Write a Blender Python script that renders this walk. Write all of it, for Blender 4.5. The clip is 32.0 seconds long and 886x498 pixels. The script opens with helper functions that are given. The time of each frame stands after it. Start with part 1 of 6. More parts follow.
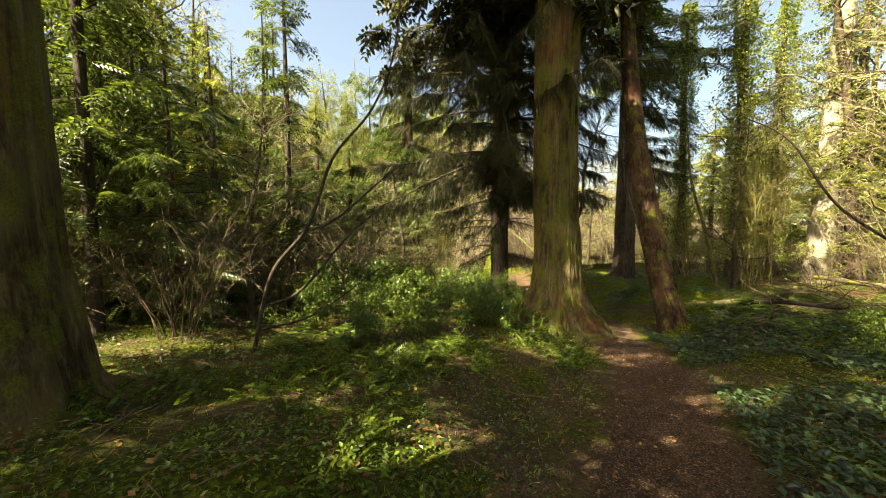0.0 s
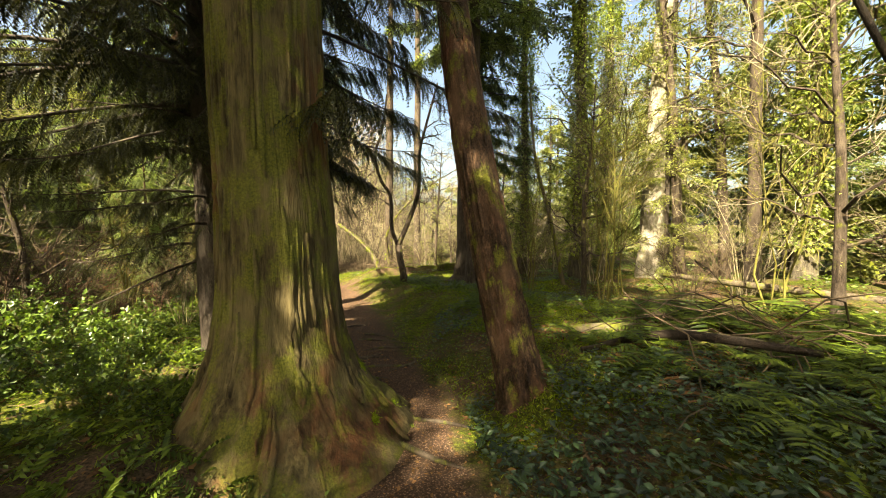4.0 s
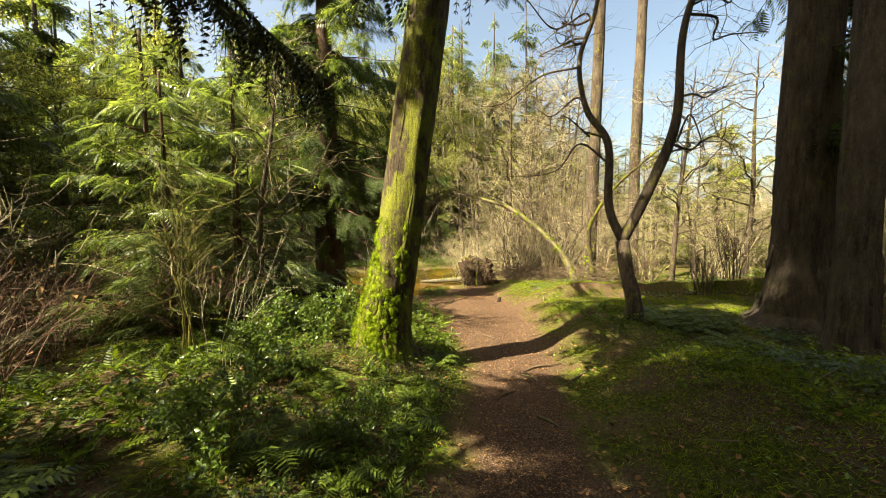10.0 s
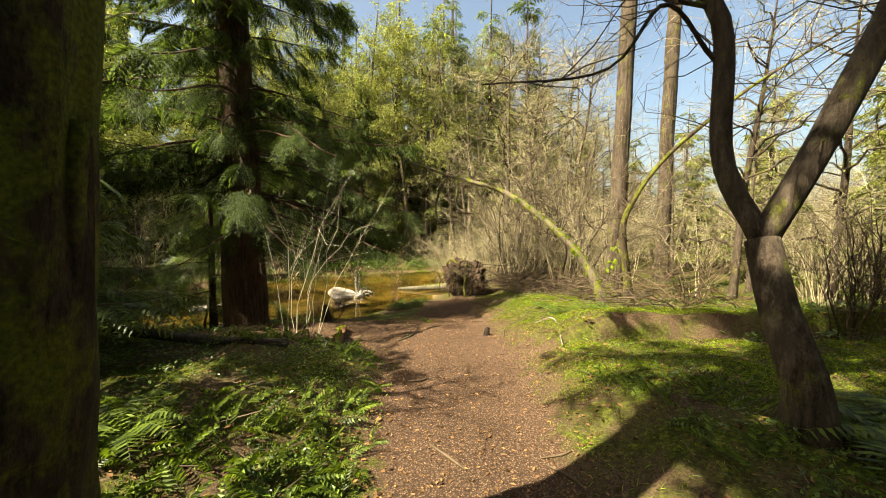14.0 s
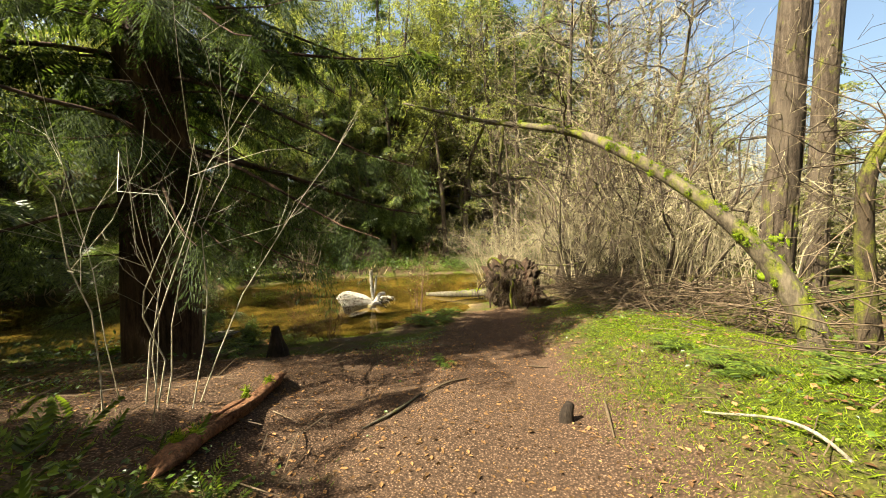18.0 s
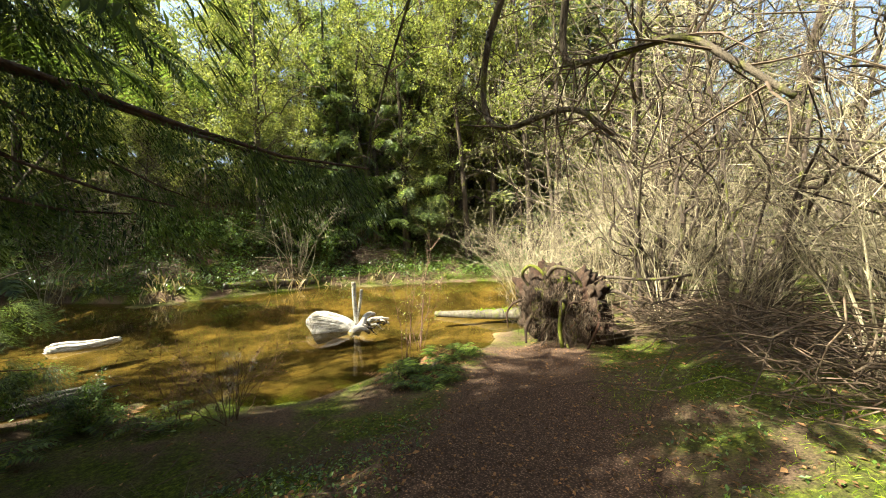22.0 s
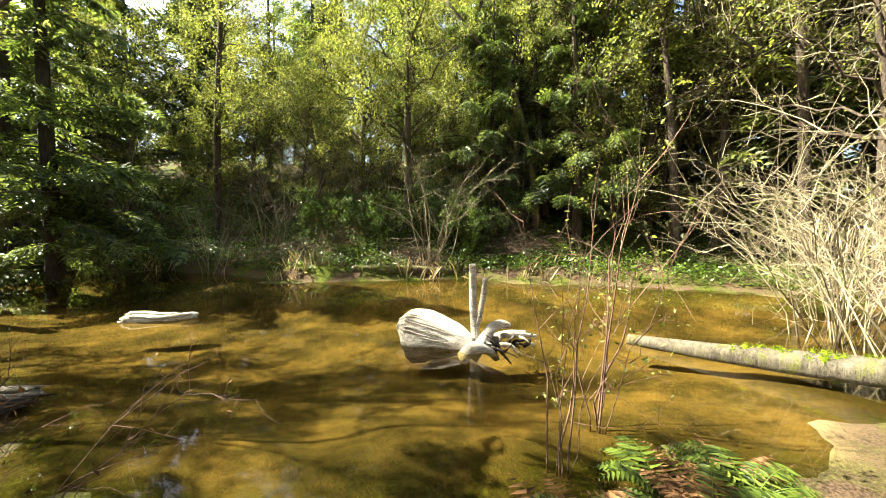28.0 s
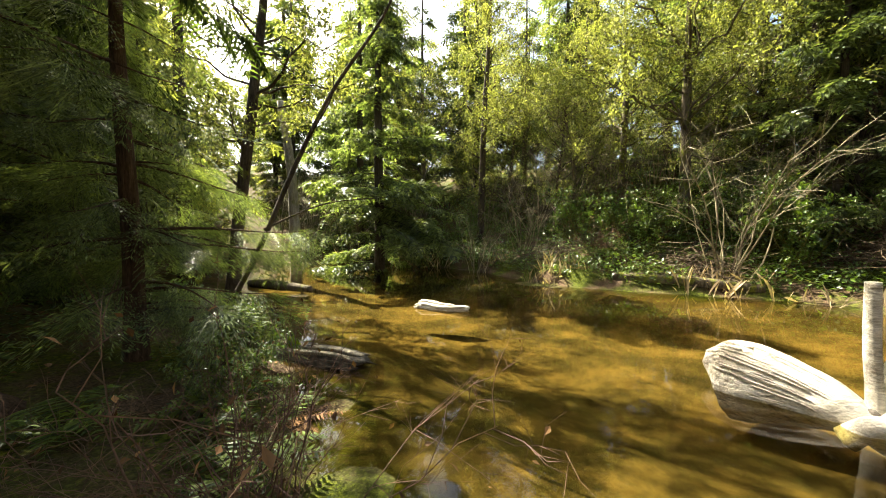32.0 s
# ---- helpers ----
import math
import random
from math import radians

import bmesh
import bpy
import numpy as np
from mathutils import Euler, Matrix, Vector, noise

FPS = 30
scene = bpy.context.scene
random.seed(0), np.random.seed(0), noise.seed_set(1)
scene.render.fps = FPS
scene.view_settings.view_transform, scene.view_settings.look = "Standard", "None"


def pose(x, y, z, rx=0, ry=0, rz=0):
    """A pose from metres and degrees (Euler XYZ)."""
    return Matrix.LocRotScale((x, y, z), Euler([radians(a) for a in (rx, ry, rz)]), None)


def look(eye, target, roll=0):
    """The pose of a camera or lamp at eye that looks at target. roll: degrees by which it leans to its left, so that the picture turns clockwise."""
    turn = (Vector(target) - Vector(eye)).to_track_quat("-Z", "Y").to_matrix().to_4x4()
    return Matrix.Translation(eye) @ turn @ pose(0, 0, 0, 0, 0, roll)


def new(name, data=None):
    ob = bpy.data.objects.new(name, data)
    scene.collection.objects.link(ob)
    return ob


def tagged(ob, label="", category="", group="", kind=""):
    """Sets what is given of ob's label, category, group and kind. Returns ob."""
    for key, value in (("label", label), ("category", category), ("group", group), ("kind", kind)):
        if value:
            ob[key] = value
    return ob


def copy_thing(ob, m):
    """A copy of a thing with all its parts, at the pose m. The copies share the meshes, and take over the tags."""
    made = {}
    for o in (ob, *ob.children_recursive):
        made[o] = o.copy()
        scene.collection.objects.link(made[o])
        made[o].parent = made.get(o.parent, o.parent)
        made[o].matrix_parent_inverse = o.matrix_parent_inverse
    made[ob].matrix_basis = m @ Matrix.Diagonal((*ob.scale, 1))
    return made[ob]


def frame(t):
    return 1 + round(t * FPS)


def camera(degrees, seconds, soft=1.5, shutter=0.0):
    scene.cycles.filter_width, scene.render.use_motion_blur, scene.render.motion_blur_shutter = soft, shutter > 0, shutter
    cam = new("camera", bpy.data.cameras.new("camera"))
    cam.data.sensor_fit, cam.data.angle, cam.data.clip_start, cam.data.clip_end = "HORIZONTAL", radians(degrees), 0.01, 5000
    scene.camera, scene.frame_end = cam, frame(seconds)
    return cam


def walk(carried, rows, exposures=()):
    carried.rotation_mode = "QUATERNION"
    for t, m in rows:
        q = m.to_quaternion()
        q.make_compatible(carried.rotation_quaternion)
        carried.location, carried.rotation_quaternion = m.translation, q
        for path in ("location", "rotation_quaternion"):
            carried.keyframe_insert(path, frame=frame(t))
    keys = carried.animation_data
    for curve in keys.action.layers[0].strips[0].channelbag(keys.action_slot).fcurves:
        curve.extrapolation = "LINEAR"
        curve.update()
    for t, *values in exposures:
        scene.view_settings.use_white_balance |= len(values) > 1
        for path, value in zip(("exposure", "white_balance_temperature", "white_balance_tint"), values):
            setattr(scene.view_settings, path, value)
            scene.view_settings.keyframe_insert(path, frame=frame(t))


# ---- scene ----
cam = camera(101.9, 32.0, 1.0)
PATH = [
    (0.0, (-0.912, -5.219, 4.058), (-2.362, -1.501, 3.779), -0.00),
    (0.5, (-0.756, -4.658, 4.060), (-1.652, -0.770, 3.777), -0.02),
    (1.0, (-0.655, -4.093, 3.943), (-1.153, -0.134, 3.658), 0.38),
    (1.5, (-0.550, -3.539, 3.925), (-0.700, 0.448, 3.641), 0.41),
    (2.0, (-0.380, -3.000, 3.890), (-0.502, 0.989, 3.613), 0.44),
    (2.5, (-0.261, -2.456, 3.858), (-0.383, 1.532, 3.581), 0.44),
    (4.5, (0.000, 0.000, 3.720), (0.000, 3.990, 3.441), 0.00),
    (5.0, (-0.088, 0.593, 3.679), (-0.123, 4.583, 3.400), 0.17),
    (5.5, (-0.154, 1.184, 3.615), (-0.335, 5.169, 3.323), 0.02),
    (6.0, (-0.264, 1.775, 3.552), (-0.717, 5.738, 3.254), 0.25),
    (6.5, (-0.374, 2.369, 3.532), (-0.903, 6.323, 3.249), 0.17),
    (7.0, (-0.418, 2.898, 3.539), (-1.324, 6.784, 3.254), -0.01),
    (7.5, (-0.572, 3.381, 3.506), (-1.807, 7.174, 3.212), 0.16),
    (8.0, (-0.748, 3.776, 3.478), (-2.226, 7.482, 3.198), 0.02),
    (8.5, (-0.924, 4.171, 3.450), (-2.639, 7.774, 3.163), 0.18),
    (9.0, (-1.144, 4.563, 3.379), (-2.896, 8.147, 3.086), 0.04),
    (9.5, (-1.276, 5.021, 3.303), (-3.177, 8.528, 3.009), -0.21),
    (10.0, (-1.342, 5.482, 3.271), (-3.323, 8.946, 2.993), -0.18),
    (10.5, (-1.518, 5.918, 3.196), (-3.504, 9.378, 2.905), -0.09),
    (11.0, (-1.584, 6.335, 3.167), (-3.571, 9.795, 2.883), -0.19),
    (11.5, (-1.694, 6.728, 3.117), (-3.687, 10.185, 2.834), 0.00),
    (12.0, (-1.870, 7.235, 3.104), (-3.856, 10.694, 2.806), 0.01),
    (12.5, (-1.958, 7.722, 3.136), (-3.932, 11.188, 2.838), -0.18),
    (13.0, (-2.156, 8.183, 3.104), (-4.129, 11.648, 2.791), 0.12),
    (13.5, (-2.354, 8.645, 3.093), (-4.316, 12.118, 2.795), 0.13),
    (15.5, (-2.992, 10.265, 2.914), (-5.068, 13.672, 2.627), -0.08),
    (16.0, (-3.234, 10.655, 2.821), (-5.358, 14.032, 2.528), -0.03),
    (16.5, (-3.410, 11.068, 2.726), (-5.604, 14.400, 2.437), -0.10),
    (17.0, (-3.630, 11.439, 2.678), (-5.934, 14.697, 2.401), 0.09),
    (17.5, (-3.894, 11.834, 2.650), (-6.220, 15.076, 2.367), 0.07),
    (18.0, (-4.092, 12.206, 2.602), (-6.481, 15.403, 2.329), -0.09),
    (18.5, (-4.334, 12.554, 2.533), (-6.772, 15.713, 2.257), 0.06),
    (19.0, (-4.576, 12.928, 2.529), (-7.032, 16.075, 2.267), 0.04),
    (19.5, (-4.752, 13.305, 2.547), (-7.224, 16.438, 2.279), -0.18),
    (20.0, (-5.016, 13.675, 2.477), (-7.509, 16.790, 2.203), -0.10),
    (20.5, (-5.258, 14.092, 2.448), (-7.768, 17.194, 2.175), -0.21),
    (21.0, (-5.522, 14.513, 2.485), (-8.059, 17.594, 2.213), -0.04),
    (21.5, (-5.830, 14.907, 2.435), (-8.383, 17.975, 2.172), -0.06),
    (22.0, (-5.984, 15.366, 2.381), (-8.628, 18.357, 2.123), -0.35),
    (22.5, (-6.160, 15.691, 2.292), (-8.871, 18.622, 2.052), -0.02),
    (23.0, (-6.380, 16.017, 2.225), (-9.157, 18.885, 1.976), -0.08),
    (23.5, (-6.600, 16.274, 2.119), (-9.589, 18.921, 1.878), 0.01),
    (24.0, (-6.908, 16.467, 2.039), (-10.061, 18.916, 1.791), 0.14),
    (24.5, (-7.216, 16.682, 1.958), (-10.509, 18.939, 1.709), -0.10),
    (26.5, (-8.140, 17.701, 1.710), (-11.529, 19.814, 1.486), 0.21),
    (27.0, (-8.404, 17.873, 1.654), (-11.819, 19.945, 1.439), 0.28),
    (27.5, (-8.558, 18.004, 1.623), (-12.134, 19.783, 1.408), 0.22),
    (28.0, (-8.800, 18.043, 1.554), (-12.501, 19.543, 1.331), 0.49),
    (28.5, (-9.086, 18.062, 1.509), (-12.881, 19.307, 1.296), 0.40),
    (29.0, (-9.328, 18.104, 1.484), (-13.258, 18.817, 1.259), 0.26),
    (29.5, (-9.482, 17.969, 1.449), (-13.474, 18.124, 1.243), 0.40),
    (30.0, (-9.482, 17.883, 1.477), (-13.442, 17.356, 1.284), 0.14),
    (30.5, (-9.460, 17.863, 1.501), (-13.309, 16.791, 1.303), 0.05),
    (31.0, (-9.438, 17.882, 1.455), (-13.213, 16.571, 1.268), 0.22),
    (31.5, (-9.460, 17.838, 1.458), (-13.232, 16.521, 1.264), 0.22),
    (32.0, (-9.504, 17.728, 1.466), (-13.357, 16.670, 1.282), 0.14),
]
walk(cam, [(t, look(eye, target, roll)) for t, eye, target, roll in PATH],
     [(0.0, 2.8, 7900, 4), (5.0, 2.9, 7800, 4), (8.0, 2.9, 7800, 3), (11.5, 2.38, 7600, 2), (18.0, 2.4, 6900, 2), (20.0, 2.5, 6600, 2), (22.0, 2.8, 6200, 2), (24.0, 2.9, 6100, 2), (28.0, 3.0, 6400, 3), (32.0, 3.05, 6700, 4)])

# ---- light ----
SUN_YAW, SUN_UP = 150.0, 48.0  # degrees from +y towards -x; above the horizon
sun_way = Vector((-math.sin(radians(SUN_YAW)), math.cos(radians(SUN_YAW)), math.tan(radians(SUN_UP)))).normalized()
sun = new("sun", bpy.data.lights.new("sun", "SUN"))
sun.data.energy, sun.data.angle, sun.data.color = 5.0, radians(0.55), (1.0, 0.93, 0.8)
sun.matrix_world = look(sun_way * 60, (0, 0, 0))
world = bpy.data.worlds.new("sky")
scene.world = world
world.use_nodes = True
wn = world.node_tree.nodes
sky = wn.new("ShaderNodeTexSky")
sky.sky_type, sky.sun_disc = "NISHITA", False
sky.sun_elevation, sky.sun_rotation = radians(SUN_UP), math.atan2(sun_way.x, sun_way.y)
sky.air_density, sky.dust_density, sky.ozone_density = 1.0, 5.0, 0.6
wn["Background"].inputs["Strength"].default_value = 0.06
world.node_tree.links.new(sky.outputs[0], wn["Background"].inputs[0])


# ---- materials ----
def ramp(nt, source, stops):
    n = nt.nodes.new("ShaderNodeValToRGB")
    while len(n.color_ramp.elements) < len(stops):
        n.color_ramp.elements.new(0.5)
    for e, (at, c) in zip(n.color_ramp.elements, stops):
        e.position, e.color = at, (*c, 1)
    nt.links.new(source, n.inputs[0])
    return n.outputs[0]


def tex(nt, kind, scale, stretch=(1, 1, 1), detail=6.0, rough=0.6):
    """A noise in object space; returns its value socket."""
    co = nt.nodes.new("ShaderNodeTexCoord")
    mp = nt.nodes.new("ShaderNodeMapping")
    mp.inputs["Scale"].default_value = stretch
    nt.links.new(co.outputs["Object"], mp.inputs[0])
    if kind == "noise":
        n = nt.nodes.new("ShaderNodeTexNoise")
        n.inputs["Detail"].default_value, n.inputs["Roughness"].default_value = detail, rough
        out = n.outputs[0]
    else:
        n = nt.nodes.new("ShaderNodeTexVoronoi")
        out = n.outputs[0]
    n.inputs["Scale"].default_value = scale
    nt.links.new(mp.outputs[0], n.inputs[0])
    return out


def mixed(nt, f, a, b, blend="MIX"):
    n = nt.nodes.new("ShaderNodeMix")
    n.data_type, n.blend_type = "RGBA", blend
    for v, s in ((f, n.inputs[0]), (a, n.inputs[6]), (b, n.inputs[7])):
        if isinstance(v, (int, float)):
            s.default_value = v
        elif isinstance(v, tuple):
            s.default_value = (*v, 1)
        else:
            nt.links.new(v, s)
    return n.outputs[2]


def blank(name, rough=0.8, spec=0.3):
    m = bpy.data.materials.new(name)
    m.use_nodes = True
    nt = m.node_tree
    p = nt.nodes["Principled BSDF"]
    p.inputs["Roughness"].default_value = rough
    p.inputs["Specular IOR Level"].default_value = spec
    return m, nt, p


def bumped(nt, p, height, strength=0.6, distance=0.02):
    b = nt.nodes.new("ShaderNodeBump")
    b.inputs["Strength"].default_value, b.inputs["Distance"].default_value = strength, distance
    nt.links.new(height, b.inputs["Height"])
    nt.links.new(b.outputs[0], p.inputs["Normal"])


def bark_material(name, dark, mid, light, moss=0.0, moss_low=0.5, stretch=(1, 1, 0.16), scale=22, tint=None):
    """Furrowed bark, with moss in patches above a share of the noise."""
    m, nt, p = blank(name, 0.9, 0.15)
    grain = tex(nt, "noise", scale, stretch, 8, 0.65)
    col = ramp(nt, grain, [(0.3, dark), (0.52, mid), (0.75, light)])
    fine = tex(nt, "noise", scale * 3.4, (1, 1, stretch[2] * 2.2) if stretch[2] < 1 else stretch, 5, 0.7)
    col = mixed(nt, 1.0, col, ramp(nt, fine, [(0.32, (0.35,) * 3), (0.5, (0.95,) * 3), (0.7, (1.35,) * 3)]), "MULTIPLY")
    patch = tex(nt, "noise", 3.0, (1, 1, 0.5), 4)
    col = mixed(nt, ramp(nt, patch, [(0.42, (0, 0, 0)), (0.66, (1, 1, 1))]), col, mixed(nt, 0.5, col, light))
    if tint:
        bare = tex(nt, "noise", 1.9, (1, 1, 0.45), 5)
        col = mixed(nt, ramp(nt, bare, [(0.52, (0, 0, 0)), (0.66, (0.75,) * 3)]), col, mixed(nt, ramp(nt, grain, [(0.3, (0.15,) * 3), (0.7, (1, 1, 1))]), (0.02, 0.01, 0.006), tint))
    if moss > 0:
        spot = tex(nt, "noise", 4.5, (1, 1, 0.6), 7, 0.7)
        green = ramp(nt, tex(nt, "noise", 60, detail=3), [(0.3, (0.05, 0.06, 0.008)), (0.7, (0.17, 0.17, 0.02))])
        col = mixed(nt, ramp(nt, spot, [(moss_low, (0, 0, 0)), (moss_low + 0.1, (moss,) * 3)]), col, green)
    nt.links.new(col, p.inputs["Base Color"])
    bumped(nt, p, mixed(nt, 0.4, grain, fine), 1.0, 0.035)
    return m


def leaf_material(name, a, b, through_share=0.4, rough=0.5, gloss=0.3):
    """Leaves that let light through, each a little different."""
    m, nt, p = blank(name, rough, gloss)
    g = nt.nodes.new("ShaderNodeNewGeometry")
    col = ramp(nt, g.outputs["Random Per Island"], [(0.0, tuple(c * 0.6 for c in a)), (0.75, b), (1.0, tuple(min(1, c * 1.5) for c in b))])
    patch = tex(nt, "noise", 0.7, detail=3)
    col = mixed(nt, ramp(nt, patch, [(0.35, (0, 0, 0)), (0.65, (0.6,) * 3)]), col, mixed(nt, 1.0, col, (0.5, 0.6, 0.55), "MULTIPLY"))
    nt.links.new(col, p.inputs["Base Color"])
    t = nt.nodes.new("ShaderNodeBsdfTranslucent")
    nt.links.new(mixed(nt, 1.0, col, (1.25, 1.25, 0.6), "MULTIPLY"), t.inputs["Color"])
    mx = nt.nodes.new("ShaderNodeMixShader")
    mx.inputs[0].default_value = through_share
    nt.links.new(p.outputs[0], mx.inputs[1])
    nt.links.new(t.outputs[0], mx.inputs[2])
    nt.links.new(mx.outputs[0], nt.nodes["Material Output"].inputs["Surface"])
    return m


def twig_material(name, a, b):
    m, nt, p = blank(name, 0.8, 0.2)
    g = nt.nodes.new("ShaderNodeNewGeometry")
    col = ramp(nt, g.outputs["Random Per Island"], [(0.0, a), (1.0, b)])
    n = tex(nt, "noise", 30, detail=4)
    nt.links.new(mixed(nt, ramp(nt, n, [(0.4, (0, 0, 0)), (0.6, (0.7,) * 3)]), col, mixed(nt, 1.0, col, (0.55, 0.6, 0.4), "MULTIPLY")), p.inputs["Base Color"])
    return m


def ground_material():
    m, nt, p = blank("forest_floor", 0.95, 0.1)
    at = nt.nodes.new("ShaderNodeAttribute")
    at.attribute_name = "trodden"
    wet = nt.nodes.new("ShaderNodeAttribute")
    wet.attribute_name = "wet"
    fine = tex(nt, "noise", 45, detail=6, rough=0.7)
    chips = tex(nt, "voronoi", 55)
    dirt = mixed(nt, 0.6, ramp(nt, fine, [(0.3, (0.022, 0.014, 0.009)), (0.55, (0.095, 0.056, 0.034)), (0.72, (0.32, 0.205, 0.13))]),
                 ramp(nt, chips, [(0.08, (0.38, 0.26, 0.17)), (0.3, (0.11, 0.062, 0.036)), (0.6, (0.032, 0.02, 0.013))]))
    mossy = ramp(nt, tex(nt, "noise", 25, detail=6, rough=0.7), [(0.3, (0.01, 0.012, 0.003)), (0.5, (0.045, 0.055, 0.006)), (0.72, (0.15, 0.165, 0.014))])
    litter = ramp(nt, tex(nt, "noise", 60, detail=4), [(0.35, (0.03, 0.02, 0.012)), (0.6, (0.11, 0.07, 0.04))])
    patch = ramp(nt, tex(nt, "noise", 1.3, detail=5), [(0.42, (0, 0, 0)), (0.6, (1, 1, 1))])
    wild = mixed(nt, patch, mossy, litter)
    edge = nt.nodes.new("ShaderNodeMath")
    edge.operation = "ADD"
    nz = nt.nodes.new("ShaderNodeMath")
    nz.operation = "MULTIPLY_ADD"
    nz.inputs[1].default_value, nz.inputs[2].default_value = 0.9, -0.45
    nt.links.new(tex(nt, "noise", 5, detail=6, rough=0.7), nz.inputs[0])
    nt.links.new(at.outputs["Fac"], edge.inputs[0])
    nt.links.new(nz.outputs[0], edge.inputs[1])
    col = mixed(nt, ramp(nt, edge.outputs[0], [(0.35, (0, 0, 0)), (0.6, (1, 1, 1))]), wild, dirt)
    silt = ramp(nt, tex(nt, "noise", 0.75, detail=9, rough=0.72), [(0.33, (0.025, 0.02, 0.01)), (0.48, (0.1, 0.075, 0.036)), (0.62, (0.24, 0.165, 0.075)), (0.78, (0.33, 0.24, 0.115))])
    col = mixed(nt, wet.outputs["Fac"], col, silt)
    nt.links.new(col, p.inputs["Base Color"])
    bumped(nt, p, fine, 0.9, 0.03)
    return m


def water_material():
    m, nt, p = blank("pond_water", 0.03)
    tr = nt.nodes.new("ShaderNodeBsdfTransparent")
    tr.inputs[0].default_value = (0.64, 0.6, 0.36, 1)
    gl = nt.nodes.new("ShaderNodeBsdfGlossy")
    gl.inputs["Roughness"].default_value = 0.015
    fr = nt.nodes.new("ShaderNodeFresnel")
    fr.inputs[0].default_value = 1.33
    b = nt.nodes.new("ShaderNodeBump")
    b.inputs["Strength"].default_value, b.inputs["Distance"].default_value = 0.12, 0.02
    nt.links.new(tex(nt, "noise", 2.2, (1, 0.5, 1), 2), b.inputs["Height"])
    nt.links.new(b.outputs[0], gl.inputs["Normal"])
    nt.links.new(b.outputs[0], fr.inputs["Normal"])
    mx = nt.nodes.new("ShaderNodeMixShader")
    nt.links.new(fr.outputs[0], mx.inputs[0])
    nt.links.new(tr.outputs[0], mx.inputs[1])
    nt.links.new(gl.outputs[0], mx.inputs[2])
    nt.links.new(mx.outputs[0], nt.nodes["Material Output"].inputs["Surface"])
    return m


BARK_CEDAR = bark_material("cedar_bark", (0.012, 0.008, 0.004), (0.07, 0.052, 0.022), (0.19, 0.15, 0.065), 0.7, 0.47, (1, 1, 0.07), 17, (0.17, 0.06, 0.025))
BARK_RED = bark_material("red_bark", (0.008, 0.005, 0.004), (0.045, 0.026, 0.015), (0.14, 0.08, 0.045), 0.9, 0.52, (1, 1, 0.35), 18, (0.19, 0.07, 0.032))
BARK_GREY = bark_material("grey_bark", (0.025, 0.02, 0.014), (0.085, 0.07, 0.048), (0.17, 0.145, 0.1), 0.6, 0.52)
BARK_MOSSY = bark_material("mossy_bark", (0.025, 0.018, 0.012), (0.085, 0.065, 0.042), (0.17, 0.135, 0.09), 1.0, 0.49)
BARK_TRUNK = bark_material("mossed_bark", (0.016, 0.011, 0.008), (0.05, 0.035, 0.022), (0.1, 0.072, 0.045), 0.95, 0.45)
BARK_DARK = bark_material("dark_bark", (0.016, 0.012, 0.009), (0.05, 0.038, 0.028), (0.1, 0.08, 0.06), 0.4, 0.58)
BARK_BROWN = bark_material("brown_bark", (0.013, 0.009, 0.006), (0.052, 0.037, 0.025), (0.12, 0.092, 0.065), 0.8, 0.55)
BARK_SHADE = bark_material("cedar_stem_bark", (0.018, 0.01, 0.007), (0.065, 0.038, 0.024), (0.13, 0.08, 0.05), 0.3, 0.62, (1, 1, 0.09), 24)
BARK_PALE = bark_material("pale_bark", (0.1, 0.08, 0.055), (0.25, 0.21, 0.15), (0.4, 0.36, 0.28), 0.6, 0.54)
DRIFTWOOD = bark_material("bleached_wood", (0.22, 0.17, 0.11), (0.52, 0.46, 0.36), (0.74, 0.69, 0.6), 0, 0.5, (1, 0.12, 1), 20)
ROTTEN = bark_material("rotten_wood", (0.01, 0.007, 0.005), (0.02, 0.014, 0.01), (0.05, 0.036, 0.025), 0.8, 0.6)
SOIL = bark_material("root_soil", (0.004, 0.003, 0.002), (0.024, 0.015, 0.009), (0.085, 0.055, 0.034), 0.8, 0.57, (1, 1, 0.5), 20, (0.06, 0.026, 0.013))
RED_ROT = bark_material("red_rotten_wood", (0.03, 0.013, 0.007), (0.14, 0.062, 0.03), (0.3, 0.15, 0.08), 0.6, 0.62, (1, 1, 1), 24)
SPLIT = bark_material("split_wood", (0.015, 0.011, 0.008), (0.09, 0.075, 0.06), (0.34, 0.3, 0.25), 0.9, 0.6, (1, 0.12, 1), 26)
LEAF_CEDAR = leaf_material("cedar_leaf", (0.05, 0.075, 0.02), (0.18, 0.22, 0.07), 0.45, 0.4, 0.6)
# near-black needles, the gloom of the hemlock put into their colour
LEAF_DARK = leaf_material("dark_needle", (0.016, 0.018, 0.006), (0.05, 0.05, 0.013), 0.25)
# darker copy of the cedar leaf, its shade put into the colour
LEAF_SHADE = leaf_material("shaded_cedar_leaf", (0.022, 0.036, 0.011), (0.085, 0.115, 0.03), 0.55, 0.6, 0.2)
LEAF_IVY = leaf_material("ivy_leaf", (0.1, 0.14, 0.022), (0.29, 0.33, 0.07), 0.55, 0.4, 0.5)
LEAF_YELLOW = leaf_material("yellow_green_leaf", (0.11, 0.125, 0.03), (0.27, 0.28, 0.085), 0.5)
LEAF_BLUE = leaf_material("fir_needle", (0.045, 0.065, 0.018), (0.11, 0.14, 0.038), 0.4)
LEAF_SALAL = leaf_material("salal_leaf", (0.035, 0.065, 0.01), (0.11, 0.165, 0.022), 0.35, 0.35, 0.5)
